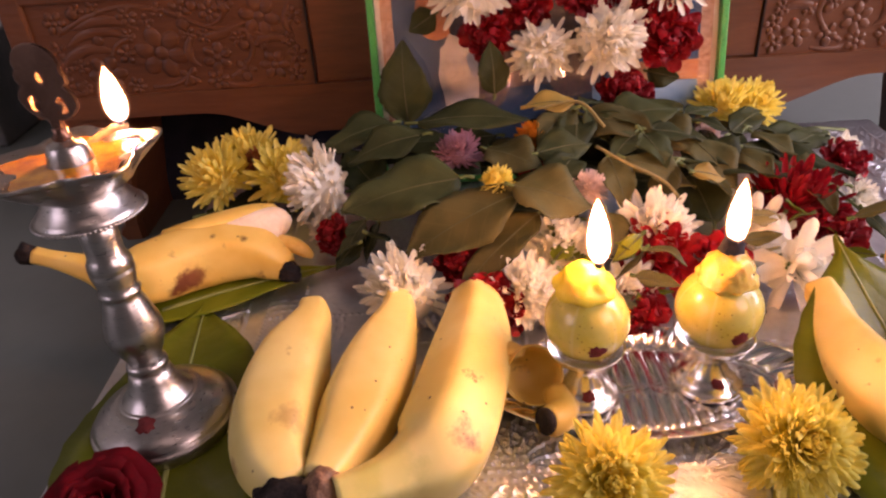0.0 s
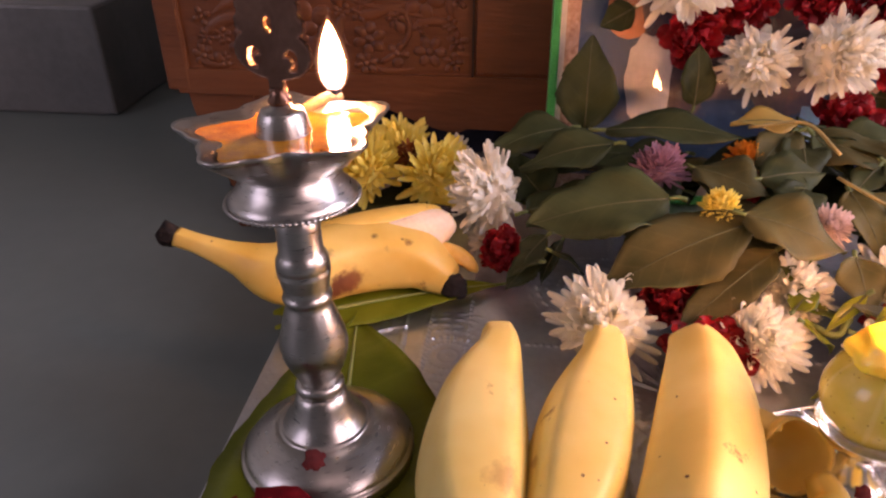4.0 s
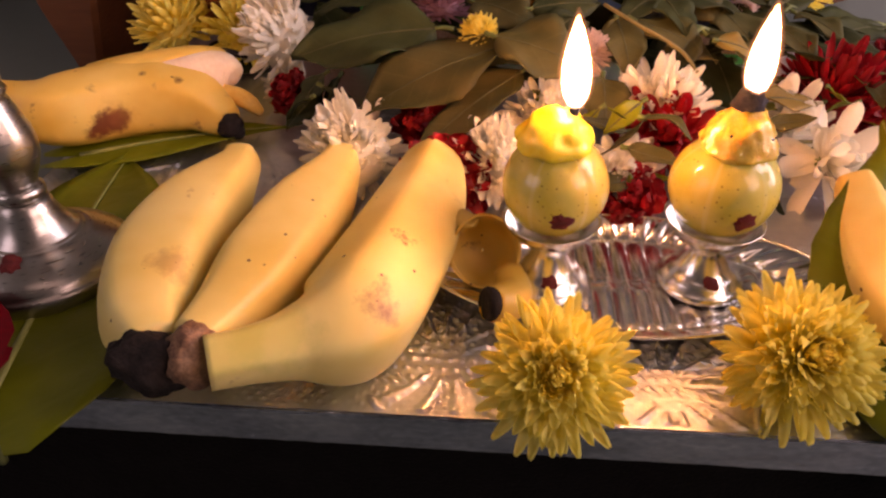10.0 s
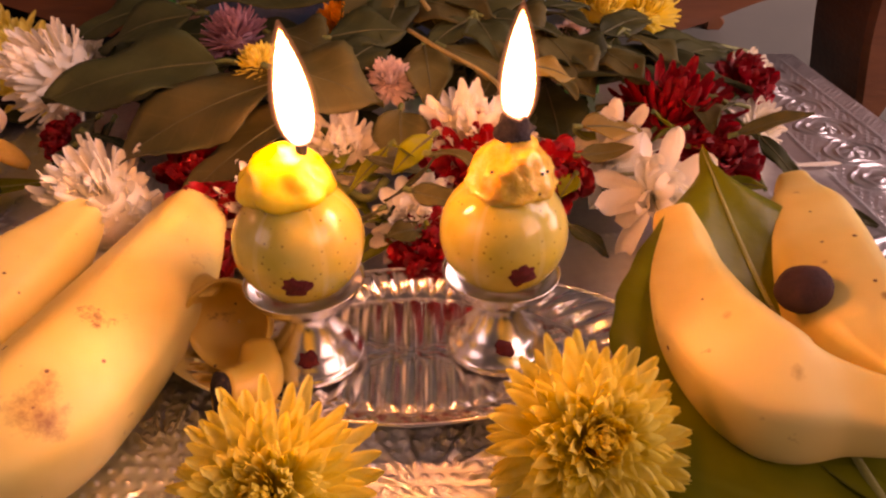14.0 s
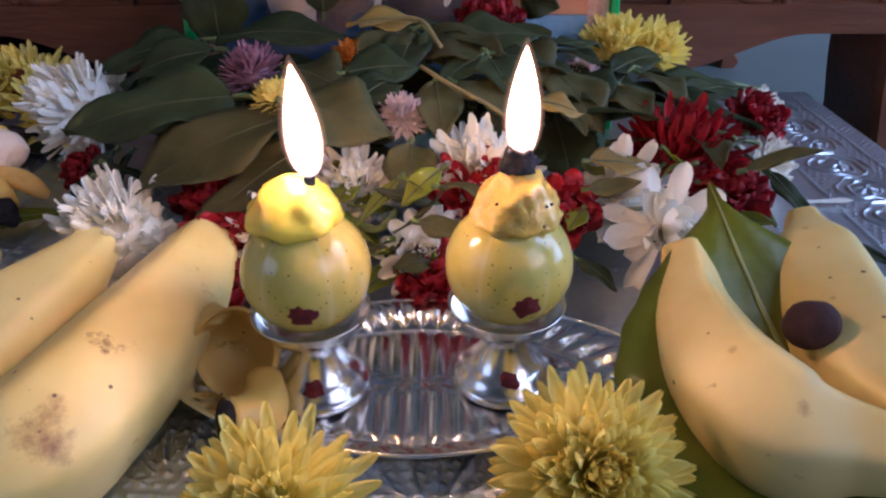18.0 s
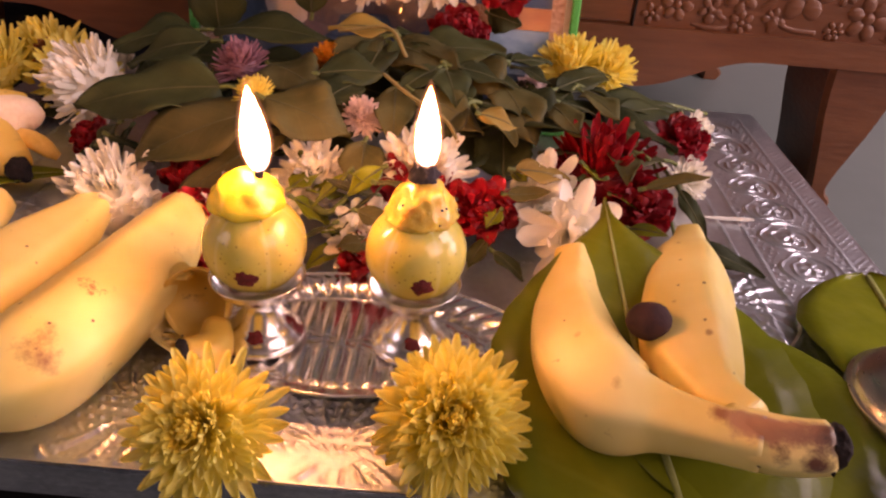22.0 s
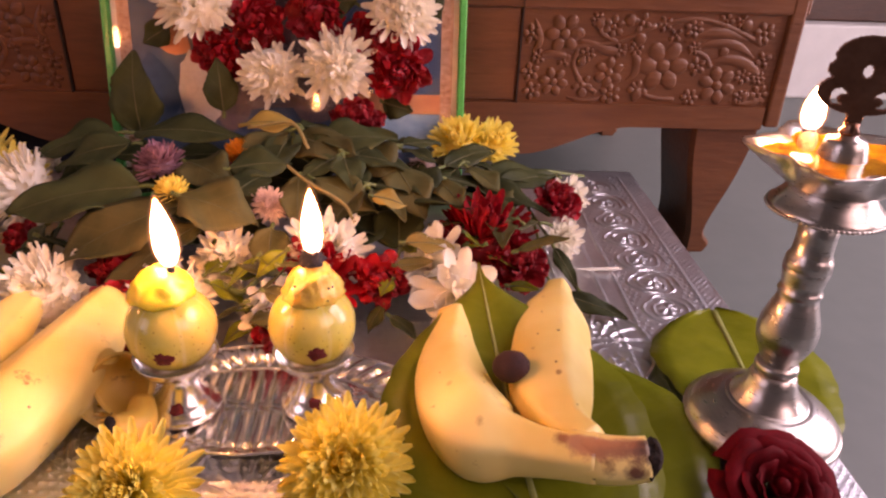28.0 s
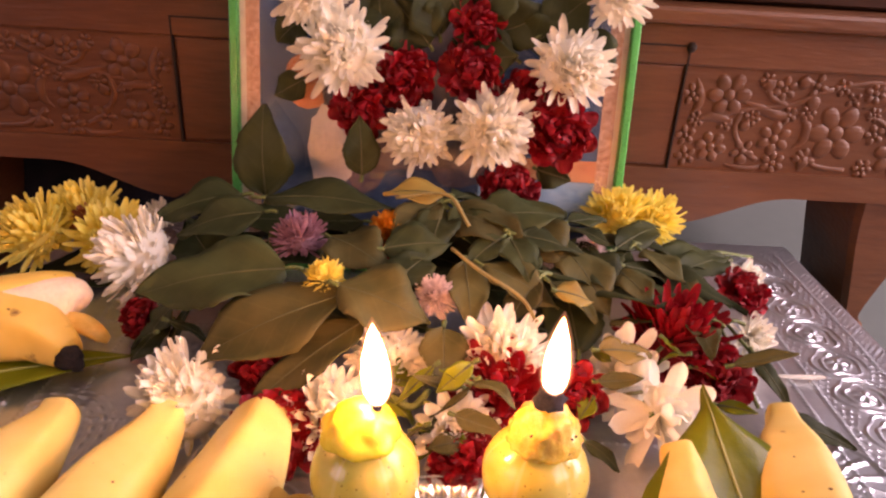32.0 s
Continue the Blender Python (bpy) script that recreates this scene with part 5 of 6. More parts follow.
part("rim", tube("rim", [(PCX + plate_r(2 * math.pi * i / 60) * math.cos(2 * math.pi * i / 60), PCY + plate_r(2 * math.pi * i / 60) * math.sin(2 * math.pi * i / 60), 0.0090) for i in range(61)], [0.0007] * 61, M["plate"], 300, 8), plate, None, "rolled silver rim")


def gooseberry_light(x, y, dull, seed):
    cup = thing("silver_cup", "small polished silver footed cup on the plate", "cup", "pair of silver cups", at=(x, y, 0.0045))
    part("foot", lathe("foot", [(0.0140, 0), (0.0155, 0.0006), (0.0157, 0.0018), (0.0145, 0.0030), (0.0138, 0.0034), (0.0128, 0.0050), (0.0112, 0.0066), (0.0106, 0.0070), (0.0090, 0.0095), (0.0068, 0.0135), (0.0060, 0.0165), (0.0064, 0.0185)], M["silver"], 48), cup)
    part("bowl", lathe("bowl", [(0.0062, 0.0180), (0.0100, 0.0196), (0.0140, 0.0232), (0.0160, 0.0262), (0.0167, 0.0280), (0.0170, 0.0284), (0.0167, 0.0286), (0.0156, 0.0266), (0.0136, 0.0240), (0.0096, 0.0210), (0.0001, 0.0202)], M["silver"], 48), cup)
    blob_dot("kumkum_dot", (0.001 if dull else 0.0005, -0.0112, 0.0075), (0.05, -0.82, 0.57), 0.0030, cup, seed)
    fruit = thing("gooseberry", "yellow-green gooseberry with faint segments, set in the silver cup", "fruit", "pair of gooseberries", at=(x, y, 0.0455))
    v, f = [], []
    nu, nv = 48, 28
    for j in range(nv + 1):
        ph = math.pi * j / nv
        for i in range(nu):
            th = 2 * math.pi * i / nu
            r = 0.0178 * (1 - 0.010 * (abs(math.cos(3 * th)) ** 18) * math.sin(ph))
            v.append((r * math.sin(ph) * math.cos(th), r * math.sin(ph) * math.sin(th), 0.97 * r * math.cos(ph)))
    for j in range(nv):
        for i in range(nu):
            a, b = j * nu + i, j * nu + (i + 1) % nu
            f.append((a, a + nu, b + nu, b))
    part("skin", mesh_of("skin", v, f, M["amla"]), fruit)
    blob_dot("kumkum_dot", (0.0035 if dull else 0.0015, -0.0172, -0.0038), (0.20 if dull else 0.09, -0.95, -0.22), 0.0042, fruit, seed + 3)
    # ghee heaped on the cut top
    q = random.Random(seed)
    bm = bmesh.new()
    bmesh.ops.create_icosphere(bm, subdivisions=4, radius=1)
    for w in bm.verts:
        p = w.co.copy()
        k = 1 + 0.14 * noise.noise(p * 1.7 + Vector((seed * 3, 0, 0))) + (0.15 if dull else 0.07) * noise.noise(p * 3.6 + Vector((0, seed * 5, 0)))
        taper = 1 - (0.24 if dull else 0.22) * max(0, p.z)
        wide = 0.0122 if dull else 0.0118
        k += (0.08 if dull else 0.02) * noise.noise(p * 7 + Vector((seed, 0, 0)))
        if not dull:
            k += 0.07 * math.cos(7 * math.atan2(p.y, p.x) + 2 * p.z) * (1 - p.z * p.z) + 0.10 * math.exp(-((p.z + 0.25) / 0.25) ** 2)
        if dull:
            k += 0.07 * noise.noise(p * 9)
        tall = (0.0128 if p.z > 0 else 0.0060) if dull else 0.0092
        w.co = Vector((p.x * wide * k * taper, p.y * 0.95 * wide * k * taper, p.z * tall * (1 + 0.15 * noise.noise(p * 2.3))))
    off = (0.0012, 0, 0.0160) if dull else (-0.0015, 0, 0.0185)
    heap = thing("ghee_heap", "dull melted ghee with burnt specks heaped on the gooseberry" if dull else "bright yellow soft ghee heaped on the gooseberry", "ghee", at=(x + off[0], y, 0.0455 + off[2]))
    part("lump", bm_mesh("lump", bm, M["ghee_dull" if dull else "ghee"], True), heap)
    top = 0.0122 if dull else 0.0075
    if dull:
        bm = bmesh.new()
        bmesh.ops.create_icosphere(bm, subdivisions=3, radius=1)
        for w in bm.verts:
            p = w.co.copy()
            k = 1 + 0.35 * noise.noise(p * 3 + Vector((4, 2, 9)))
            k += 0.25 * noise.noise(p * 7)
            w.co = Vector((p.x * 0.0050 * k, p.y * 0.0046 * k, p.z * 0.0026 * k + max(0, p.z) ** 3 * 0.006))
        part("burnt_crust", bm_mesh("burnt_crust", bm, M["soot"], True), heap, Matrix.Translation((0, 0, top + 0.001)), "charred black crust")
        for i in range(10):
            a, zz = q.uniform(-2.6, -0.5), q.uniform(-0.002, 0.007)
            part("burnt_speck", lathe("burnt_speck", [(0.0001, 0.0004), (0.0004, 0.0002), (0.0004, -0.0004)], M["soot"], 6), heap, facing((0.0108 * math.cos(a), 0.0104 * math.sin(a), zz), (math.cos(a), math.sin(a), 0.2)))
    wx = 0.0 if dull else 0.0045
    part("wick", tube("wick", [(wx, 0, top - 0.003), (wx + 0.0005, 0, top + 0.002), (wx + 0.001, 0, top + (0.0065 if dull else 0.0045))], [0.0014, 0.0015, 0.0009], M["soot"], 6, 8), heap, None, "blackened wick")
    flame(heap, (wx + 0.0006, 0, top + (0.0036 if dull else 0.0020)), 0.0278 if dull else 0.0285, 0.0042 if dull else 0.0046, 0 if dull else -4)


gooseberry_light(0.0788, 0.2985, False, 3)
gooseberry_light(0.1345, 0.3020, True, 4)

# ---- bananas ----


def banana(parent, pts, radii, mat="banana", ridge=0.05, sides=50, phase=0.3, facet=0.58):
    return part("banana", tube("banana", pts, radii, M[mat], 56, sides, ridge, phase=phase, facet=facet), parent)


bunch = thing("banana_bunch", "bunch of three small ripe yellow bananas, stem forward", "bananas")
banana(bunch, [(-0.0471, 0.3480, 0.0235), (-0.0464, 0.3383, 0.0225), (-0.0515, 0.3100, 0.0195), (-0.0522, 0.2753, 0.0190), (-0.0483, 0.2523, 0.0200), (-0.0387, 0.2371, 0.0215)],
       [0.0072, 0.0092, 0.0168, 0.0192, 0.0145, 0.0084])
banana(bunch, [(-0.0045, 0.3468, 0.0260), (-0.0044, 0.3364, 0.0250), (-0.0110, 0.3098, 0.0205), (-0.0183, 0.2775, 0.0190), (-0.0237, 0.2552, 0.0200), (-0.0284, 0.2384, 0.0225)],
       [0.0072, 0.0094, 0.0160, 0.0168, 0.0118, 0.0078], phase=1.4)
banana(bunch, [(0.0329, 0.3481, 0.0240), (0.0331, 0.3360, 0.0235), (0.0304, 0.3108, 0.0210), (0.0222, 0.2747, 0.0195), (0.0142, 0.2535, 0.0190), (0.0008, 0.2427, 0.0210), (-0.0094, 0.2363, 0.0225), (-0.0211, 0.2307, 0.0235)],
       [0.0108, 0.0136, 0.0175, 0.0190, 0.0180, 0.0110, 0.0086, 0.0080], phase=2.2)


def lump(name, at, rx, ry, rz, mat, parent, seed, label):
    """A hard-edged, whittled lump."""
    bm = bmesh.new()
    bmesh.ops.create_icosphere(bm, subdivisions=4, radius=1)
    q = random.Random(seed)
    cuts = [Vector((q.uniform(-1, 1), q.uniform(-1, 1), q.uniform(-1, 1))).normalized() for _ in range(12)]
    for v in bm.verts:
        p = v.co.copy()
        for c in cuts:
            over = p.dot(c) - 0.80
            if over > 0:
                p -= c * over
        p *= 1 + 0.16 * noise.noise(p * 2.2 + Vector((seed, 0, 0))) + 0.10 * noise.noise(p * 6 + Vector((0, seed, 0)))
        v.co = Vector((p.x * rx, p.y * ry, p.z * rz))
    return part(name, bm_mesh(name, bm, M[mat], True), parent, Matrix.Translation(at), label)


lump("stem", (-0.0376, 0.2328, 0.0200), 0.0142, 0.0100, 0.0110, "bstem", bunch, 4, "blackened cut crown")
lump("cut_face", (-0.0258, 0.2332, 0.0220), 0.0092, 0.0092, 0.0108, "bbrown", bunch, 9, "brown cut face")

pair = thing("banana_pair", "two pale bananas joined at a dry stem, on betel leaves", "bananas")
banana(pair, [(0.1960, 0.3349, 0.0270), (0.1946, 0.3250, 0.0260), (0.1922, 0.3103, 0.0220), (0.1935, 0.2836, 0.0195), (0.2025, 0.2641, 0.0195), (0.2157, 0.2557, 0.0220), (0.2296, 0.2481, 0.0250), (0.2418, 0.2432, 0.0270)],
       [0.0080, 0.0088, 0.0122, 0.0166, 0.0166, 0.0108, 0.0084, 0.0082], "banana_pale", phase=0.8, facet=0.7)
banana(pair, [(0.2514, 0.3697, 0.0220), (0.2486, 0.3587, 0.0220), (0.2435, 0.3388, 0.0200), (0.2361, 0.3078, 0.0195), (0.2329, 0.2842, 0.0200), (0.2346, 0.2638, 0.0230), (0.2416, 0.2511, 0.0260)],
       [0.0065, 0.0085, 0.0160, 0.0180, 0.0165, 0.0105, 0.0075], "banana_pale", phase=1.9, facet=0.7)
part("stem", tube("stem", [(0.2338, 0.2510, 0.0250), (0.2419, 0.2437, 0.0270), (0.2506, 0.2408, 0.0290), (0.2588, 0.2396, 0.0310)], [0.0082, 0.0086, 0.0082, 0.0076], M["banana_pale"], 16, 18, 0.08), pair)
lump("stem_end", (0.2588, 0.2394, 0.0312), 0.0042, 0.0074, 0.0078, "bstem", pair, 11, "black cut end")
bm = bmesh.new()
bmesh.ops.create_icosphere(bm, subdivisions=3, radius=1)
for v in bm.verts:
    v.co = Vector((v.co.x * 0.0078, v.co.y * 0.0062, v.co.z * 0.0070)) * (1 + 0.06 * noise.noise(v.co * 2))
solo("dark_bead", bm_mesh("dark_bead", bm, M["black"], True), "dark brown seed lodged between two bananas", "seed", m=Matrix.Translation((0.2160, 0.2890, 0.0335)))

peeled = thing("peeled_banana", "half-peeled ripe banana with pinkish flesh, lying on a leaf", "banana")
banana(peeled, [(-0.2010, 0.3860, 0.0390), (-0.1900, 0.3850, 0.0360), (-0.1720, 0.3840, 0.0300), (-0.1500, 0.3850, 0.0225), (-0.1256, 0.4039, 0.0200), (-0.1063, 0.4103, 0.0195), (-0.0910, 0.4107, 0.0175), (-0.0799, 0.4075, 0.0130), (-0.0731, 0.4043, 0.0105)],
       [0.0048, 0.0050, 0.0080, 0.0160, 0.0182, 0.0172, 0.0150, 0.0112, 0.0082], "banana_tan", 0.03)
lump("stalk_end", (-0.2050, 0.3866, 0.0400), 0.0062, 0.0060, 0.0068, "bstem", peeled, 5, "dark stalk end")
lump("peel_tip", (-0.0705, 0.4005, 0.0098), 0.0068, 0.0062, 0.0066, "bstem", peeled, 6, "black blossom tip")
part("flesh", tube("flesh", [(-0.1087, 0.4167, 0.0240), (-0.0929, 0.4245, 0.0250), (-0.0834, 0.4307, 0.0245), (-0.0777, 0.4318, 0.0230), (-0.0749, 0.4312, 0.0215)], [0.0120, 0.0125, 0.0118, 0.0088, 0.0030], M["flesh"], 24, 20, 0.03), peeled, None, "pinkish bare flesh")
part("peel_strip", tube("peel_strip", [(-0.1405, 0.4096, 0.0330), (-0.1244, 0.4141, 0.0350), (-0.1081, 0.4225, 0.0355), (-0.0917, 0.4312, 0.0350), (-0.0825, 0.4403, 0.0320)], [0.0060, 0.0078, 0.0078, 0.0070, 0.0040], M["banana_tan"], 22, 12, 0, 0.5), peeled, None, "upper peel flap")
part("peel_end", tube("peel_end", [(-0.0835, 0.4391, 0.0325), (-0.0790, 0.4443, 0.0300), (-0.0737, 0.4472, 0.0270)], [0.0042, 0.0032, 0.0012], M["bstem"], 8, 10, 0, 0.6), peeled, None, "dark withered end of the flap")
part("peel_strip", tube("peel_strip", [(-0.0811, 0.4208, 0.0200), (-0.0722, 0.4193, 0.0180), (-0.0648, 0.4181, 0.0140), (-0.0610, 0.4198, 0.0090)], [0.0050, 0.0060, 0.0052, 0.0028], M["peel_in"], 14, 10, 0, 0.6), peeled, None, "inner side of a peel flap")

# curled peel with a black tip, by the first cup
curl = thing("banana_peel", "curled yellow banana peel with a black tip by the plate", "banana peel")
prof = [(0.0004, -0.0115), (0.0050, -0.0108), (0.0092, -0.0080), (0.0116, -0.0020), (0.0122, 0.0040), (0.0120, 0.0075), (0.0113, 0.0076), (0.0110, 0.0040), (0.0104, -0.0018), (0.0082, -0.0068), (0.0044, -0.0094), (0.0004, -0.0100)]
verts = []
for r, z in prof:
    for i in range(40):
        a = 2 * math.pi * i / 40
        lip = max(0.0, z) / 0.0075
        verts.append((r * math.cos(a) * (1 + 0.05 * math.sin(2 * a + 1)), 1.12 * r * math.sin(a), z + lip * (0.0014 * math.sin(3 * a + 0.6) - 0.0075 * max(0.0, -math.sin(a + 0.7)) ** 1.5)))
faces = [(k * 40 + i, k * 40 + (i + 1) % 40, k * 40 + 40 + (i + 1) % 40, k * 40 + 40 + i) for k in range(len(prof) - 1) for i in range(40)]
part("peel", mesh_of("peel", verts, faces, M["banana_tan"]), curl, facing((0.0560, 0.2979, 0.0170), (0.05, -0.80, 0.55)), "peel curled into a hollow")
part("peel_strip", tube("peel_strip", [(0.0400, 0.3090, 0.0240), (0.0440, 0.3060, 0.0262), (0.0480, 0.3030, 0.0270), (0.0530, 0.3010, 0.0272)], [0.0030, 0.0050, 0.0050, 0.0030], M["banana_tan"], 14, 12, 0, 0.4), curl, None, "strip torn from the banana")
part("peel_end", tube("peel_end", [(0.0648, 0.2908, 0.0140), (0.0667, 0.2811, 0.0115), (0.0630, 0.2749, 0.0125), (0.0589, 0.2717, 0.0150)], [0.0050, 0.0068, 0.0070, 0.0060], M["banana_tan"], 14, 14, 0.03), curl, None, "solid end of the peel")
part("tip", tube("tip", [(0.0594, 0.2719, 0.0148), (0.0581, 0.2710, 0.0154), (0.0572, 0.2706, 0.0156)], [0.0056, 0.0058, 0.0042], M["bstem"], 5, 14), curl, None, "black blossom end")

# ---- framed print leaning on the bench ----
FX0, FX1, LEANF = -0.0265, 0.2115, 0.19
FW, FH = FX1 - FX0, 0.30
pic = thing("framed_picture", "green-edged framed print behind glass, decked with flowers, leaning on the bench", "picture")
pic.matrix_basis = Matrix.Translation((FX0, 0.5200, 0.0012)) @ Matrix.Rotation(-math.atan(LEANF), 4, "X")
# local: x across, z up, y backwards; front at y = 0
for nm, lo, hi in (("frame_side", (0, 0, 0), (0.005, 0.014, FH)), ("frame_side", (FW - 0.005, 0, 0), (FW, 0.014, FH)), ("frame_rail", (0.005, 0, 0), (FW - 0.005, 0.014, 0.005)), ("frame_rail", (0.005, 0, FH - 0.005), (FW - 0.005, 0.014, FH))):
    part(nm, box_mesh(nm, lo, hi, M["green_edge"], 0.001), pic, None, "glossy green edge")
part("backing", box_mesh("backing", (0.004, 0.008, 0.004), (FW - 0.004, 0.013, FH - 0.004), M["print_dark"]), pic)
for nm, mat, lo, hi in (("border", "border_white", (0.005, 0.0060, 0.005), (0.0085, 0.0080, FH - 0.005)), ("border", "border_white", (FW - 0.0085, 0.0060, 0.005), (FW - 0.005, 0.0080, FH - 0.005)),
                        ("border", "border", (0.0085, 0.0058, 0.005), (0.0165, 0.0080, FH - 0.005)), ("border", "border", (FW - 0.0165, 0.0058, 0.005), (FW - 0.0085, 0.0080, FH - 0.005)),
                        ("border", "border", (0.0165, 0.0058, 0.005), (FW - 0.0165, 0.0080, 0.016))):
    part(nm, box_mesh(nm, lo, hi, M[mat]), pic, None, "printed border")
part("print", box_mesh("print", (0.0165, 0.0062, 0.016), (FW - 0.0165, 0.0080, FH - 0.005), M["print_blue"]), pic, None, "blue printed ground")
part("printed_band", box_mesh("printed_band", (0.165, 0.0056, 0.063), (FW - 0.0165, 0.0062, 0.076), M["print_orange"]), pic)
part("printed_band", box_mesh("printed_band", (0.150, 0.0057, 0.036), (FW - 0.0165, 0.0062, 0.0625), M["print_sky"]), pic)
for x, z, r1, r2, mt in ((0.059, 0.076, 0.014, 0.026, "print_light"), (0.080, 0.068, 0.012, 0.018, "print_dark"), (0.100, 0.120, 0.050, 0.060, "print_dark"), (0.140, 0.080, 0.022, 0.024, "print_dark"), (0.045, 0.115, 0.014, 0.016, "print_orange"), (0.10, 0.19, 0.05, 0.04, "print_dark")):
    q = random.Random(int(x * 1e4))
    pts = [(x + r1 * (1 + 0.08 * q.uniform(-1, 1)) * math.copysign(abs(math.cos(6.283 * i / 20)) ** 0.7, math.cos(6.283 * i / 20)), 0.0057 - 0.0001 * (mt == "print_light"), z + r2 * (1 + 0.12 * q.uniform(-1, 1)) * math.sin(6.283 * i / 20)) for i in range(20)]
    part("printed_shape", mesh_of("printed_shape", pts + [(a, 0.0062, c) for a, b, c in pts], [tuple(range(20))] + [(i, 20 + i, 20 + (i + 1) % 20, (i + 1) % 20) for i in range(20)], M[mt], False), pic)
gl = part("glass", box_mesh("glass", (0.005, 0.0030, 0.005), (FW - 0.005, 0.0048, FH - 0.005), M["pane"]), pic, None, "clear glass")
gl.visible_shadow = False

# ---- flowers fixed on the print ----
UPF = (0.0, -0.97, 0.25)
WHITE = "white chrysanthemum tucked on the framed print"
for at, nrm, R, sd in (((0.0425, 0.5293, 0.1345), (-0.1, -0.95, 0.3), 0.0265, 11), ((0.1682, 0.5288, 0.1323), (0.2, -0.95, 0.2), 0.0245, 12), ((0.0873, 0.5192, 0.0924), (-0.25, -0.93, 0.2), 0.0215, 13),
                       ((0.1267, 0.5183, 0.0983), (0.1, -0.95, 0.25), 0.0250, 14), ((0.0225, 0.5351, 0.1650), (-0.1, -0.95, 0.3), 0.0205, 15), ((0.1921, 0.5364, 0.1721), (0.1, -0.95, 0.3), 0.0190, 16)):
    mum("white_chrysanthemum", at, nrm, R * 1.03, "ywhite", "ywhite", WHITE, "white flowers on the print", seed=sd, spin=sd * 17, kind="fluff")
for at, nrm, R, sd in (((0.0521, 0.5296, 0.1042), (-0.2, -0.9, -0.2), 0.0175, 1), ((0.0759, 0.5320, 0.1222), (0, -0.95, 0.3), 0.0180, 2), ((0.1155, 0.5316, 0.1255), (0, -0.9, 0.4), 0.0195, 3), ((0.1659, 0.5260, 0.0959), (0.2, -0.95, 0), 0.0215, 4),
                       ((0.1467, 0.5320, 0.1116), (0.1, -0.95, 0.2), 0.0180, 5), ((0.1399, 0.5094, 0.0621), (0.1, -0.5, 0.9), 0.0180, 6), ((0.1162, 0.5403, 0.1498), (0.1, -0.95, 0.2), 0.0160, 7), ((0.1600, 0.5290, 0.1150), (0.1, -0.95, 0.2), 0.0175, 10)):
    carnation("red_carnation", at, nrm, R * 1.02, "red", "deep red carnation wedged on the framed print", "red flowers on the print", sd)
LP = "dark green leaf tucked among flowers on the framed print"
for b, t, w, tw, sd in (((-0.0038, 0.5193, 0.0499), (-0.0040, 0.5253, 0.1031), 0.030, 55, 1), ((0.0546, 0.5088, 0.0696), (0.0527, 0.5131, 0.1031), 0.018, 70, 2), ((0.0896, 0.5363, 0.1396), (0.0697, 0.5367, 0.1628), 0.030, 60, 3), ((0.1379, 0.5334, 0.1350), (0.1021, 0.5311, 0.1443), 0.022, 70, 4),
                        ((0.1276, 0.5399, 0.1474), (0.1597, 0.5405, 0.1614), 0.024, 65, 5), ((0.1777, 0.5370, 0.1537), (0.1924, 0.5314, 0.1241), 0.020, 60, 6), ((0.0699, 0.5384, 0.1506), (0.0506, 0.5401, 0.1703), 0.024, 70, 7), ((0.0173, 0.5404, 0.1504), (0.0030, 0.5377, 0.1361), 0.018, 60, 8), ((0.0187, 0.5360, 0.1165), (0.0007, 0.5340, 0.1061), 0.015, 60, 9),
                        ((0.1044, 0.5399, 0.1584), (0.0906, 0.5422, 0.1811), 0.028, 60, 10), ((0.1529, 0.5381, 0.1491), (0.1793, 0.5424, 0.1713), 0.024, 60, 11), ((0.1567, 0.5238, 0.0736), (0.1763, 0.5170, 0.0701), 0.016, 60, 12), ((0.0950, 0.5390, 0.1450), (0.0820, 0.5360, 0.1760), 0.026, 75, 13), ((0.1180, 0.5400, 0.1560), (0.1330, 0.5390, 0.1820), 0.026, 50, 14),
                        ((0.1450, 0.5390, 0.1420), (0.1660, 0.5380, 0.1560), 0.024, 70, 15), ((0.0640, 0.5380, 0.1420), (0.0600, 0.5360, 0.1700), 0.022, 50, 16), ((0.1100, 0.5320, 0.1330), (0.1400, 0.5290, 0.1380), 0.022, 65, 17)):
    leaf("leaf", b, t, w * 1.25, "leaf", LP, "leaves on the print", twist=(tw - 60) * 1.5, seed=sd, face=UPF)

# ---- garland heap in front of the print ----
DK, OL = "dark green leaf lying in the flower heap", "olive green leaf lying in the flower heap"
for b, t, w, mt, bd, tw, sd in (
        ((0.0289, 0.4180, 0.0550), (-0.0373, 0.4047, 0.0450), 0.047, "leaf", 0.10, 8, 1),
        ((0.0596, 0.3954, 0.0560), (-0.0067, 0.3714, 0.0300), 0.043, "olive", 0.10, 10, 2),
        ((0.0684, 0.3824, 0.0500), (0.0261, 0.3518, 0.0260), 0.026, "olive", 0.08, 14, 3),
        ((0.0571, 0.3955, 0.0600), (0.0979, 0.3843, 0.0500), 0.038, "olive", 0.12, -6, 4),
        ((0.0456, 0.4481, 0.0580), (0.0762, 0.4214, 0.0560), 0.032, "olive", 0.12, -6, 5),
        ((-0.0133, 0.5050, 0.0550), (-0.0588, 0.4893, 0.0450), 0.035, "leaf", 0.14, 10, 6),
        ((0.0078, 0.4711, 0.0600), (-0.0416, 0.4709, 0.0440), 0.030, "leaf", 0.14, 4, 7),
        ((0.0045, 0.4858, 0.0620), (0.0782, 0.4704, 0.0660), 0.030, "leaf", 0.10, -12, 8)):
    leaf("leaf", b, t, w, mt, DK if mt == "leaf" else OL, bend=bd, twist=tw, seed=sd, face=(0, -0.42, 0.9))
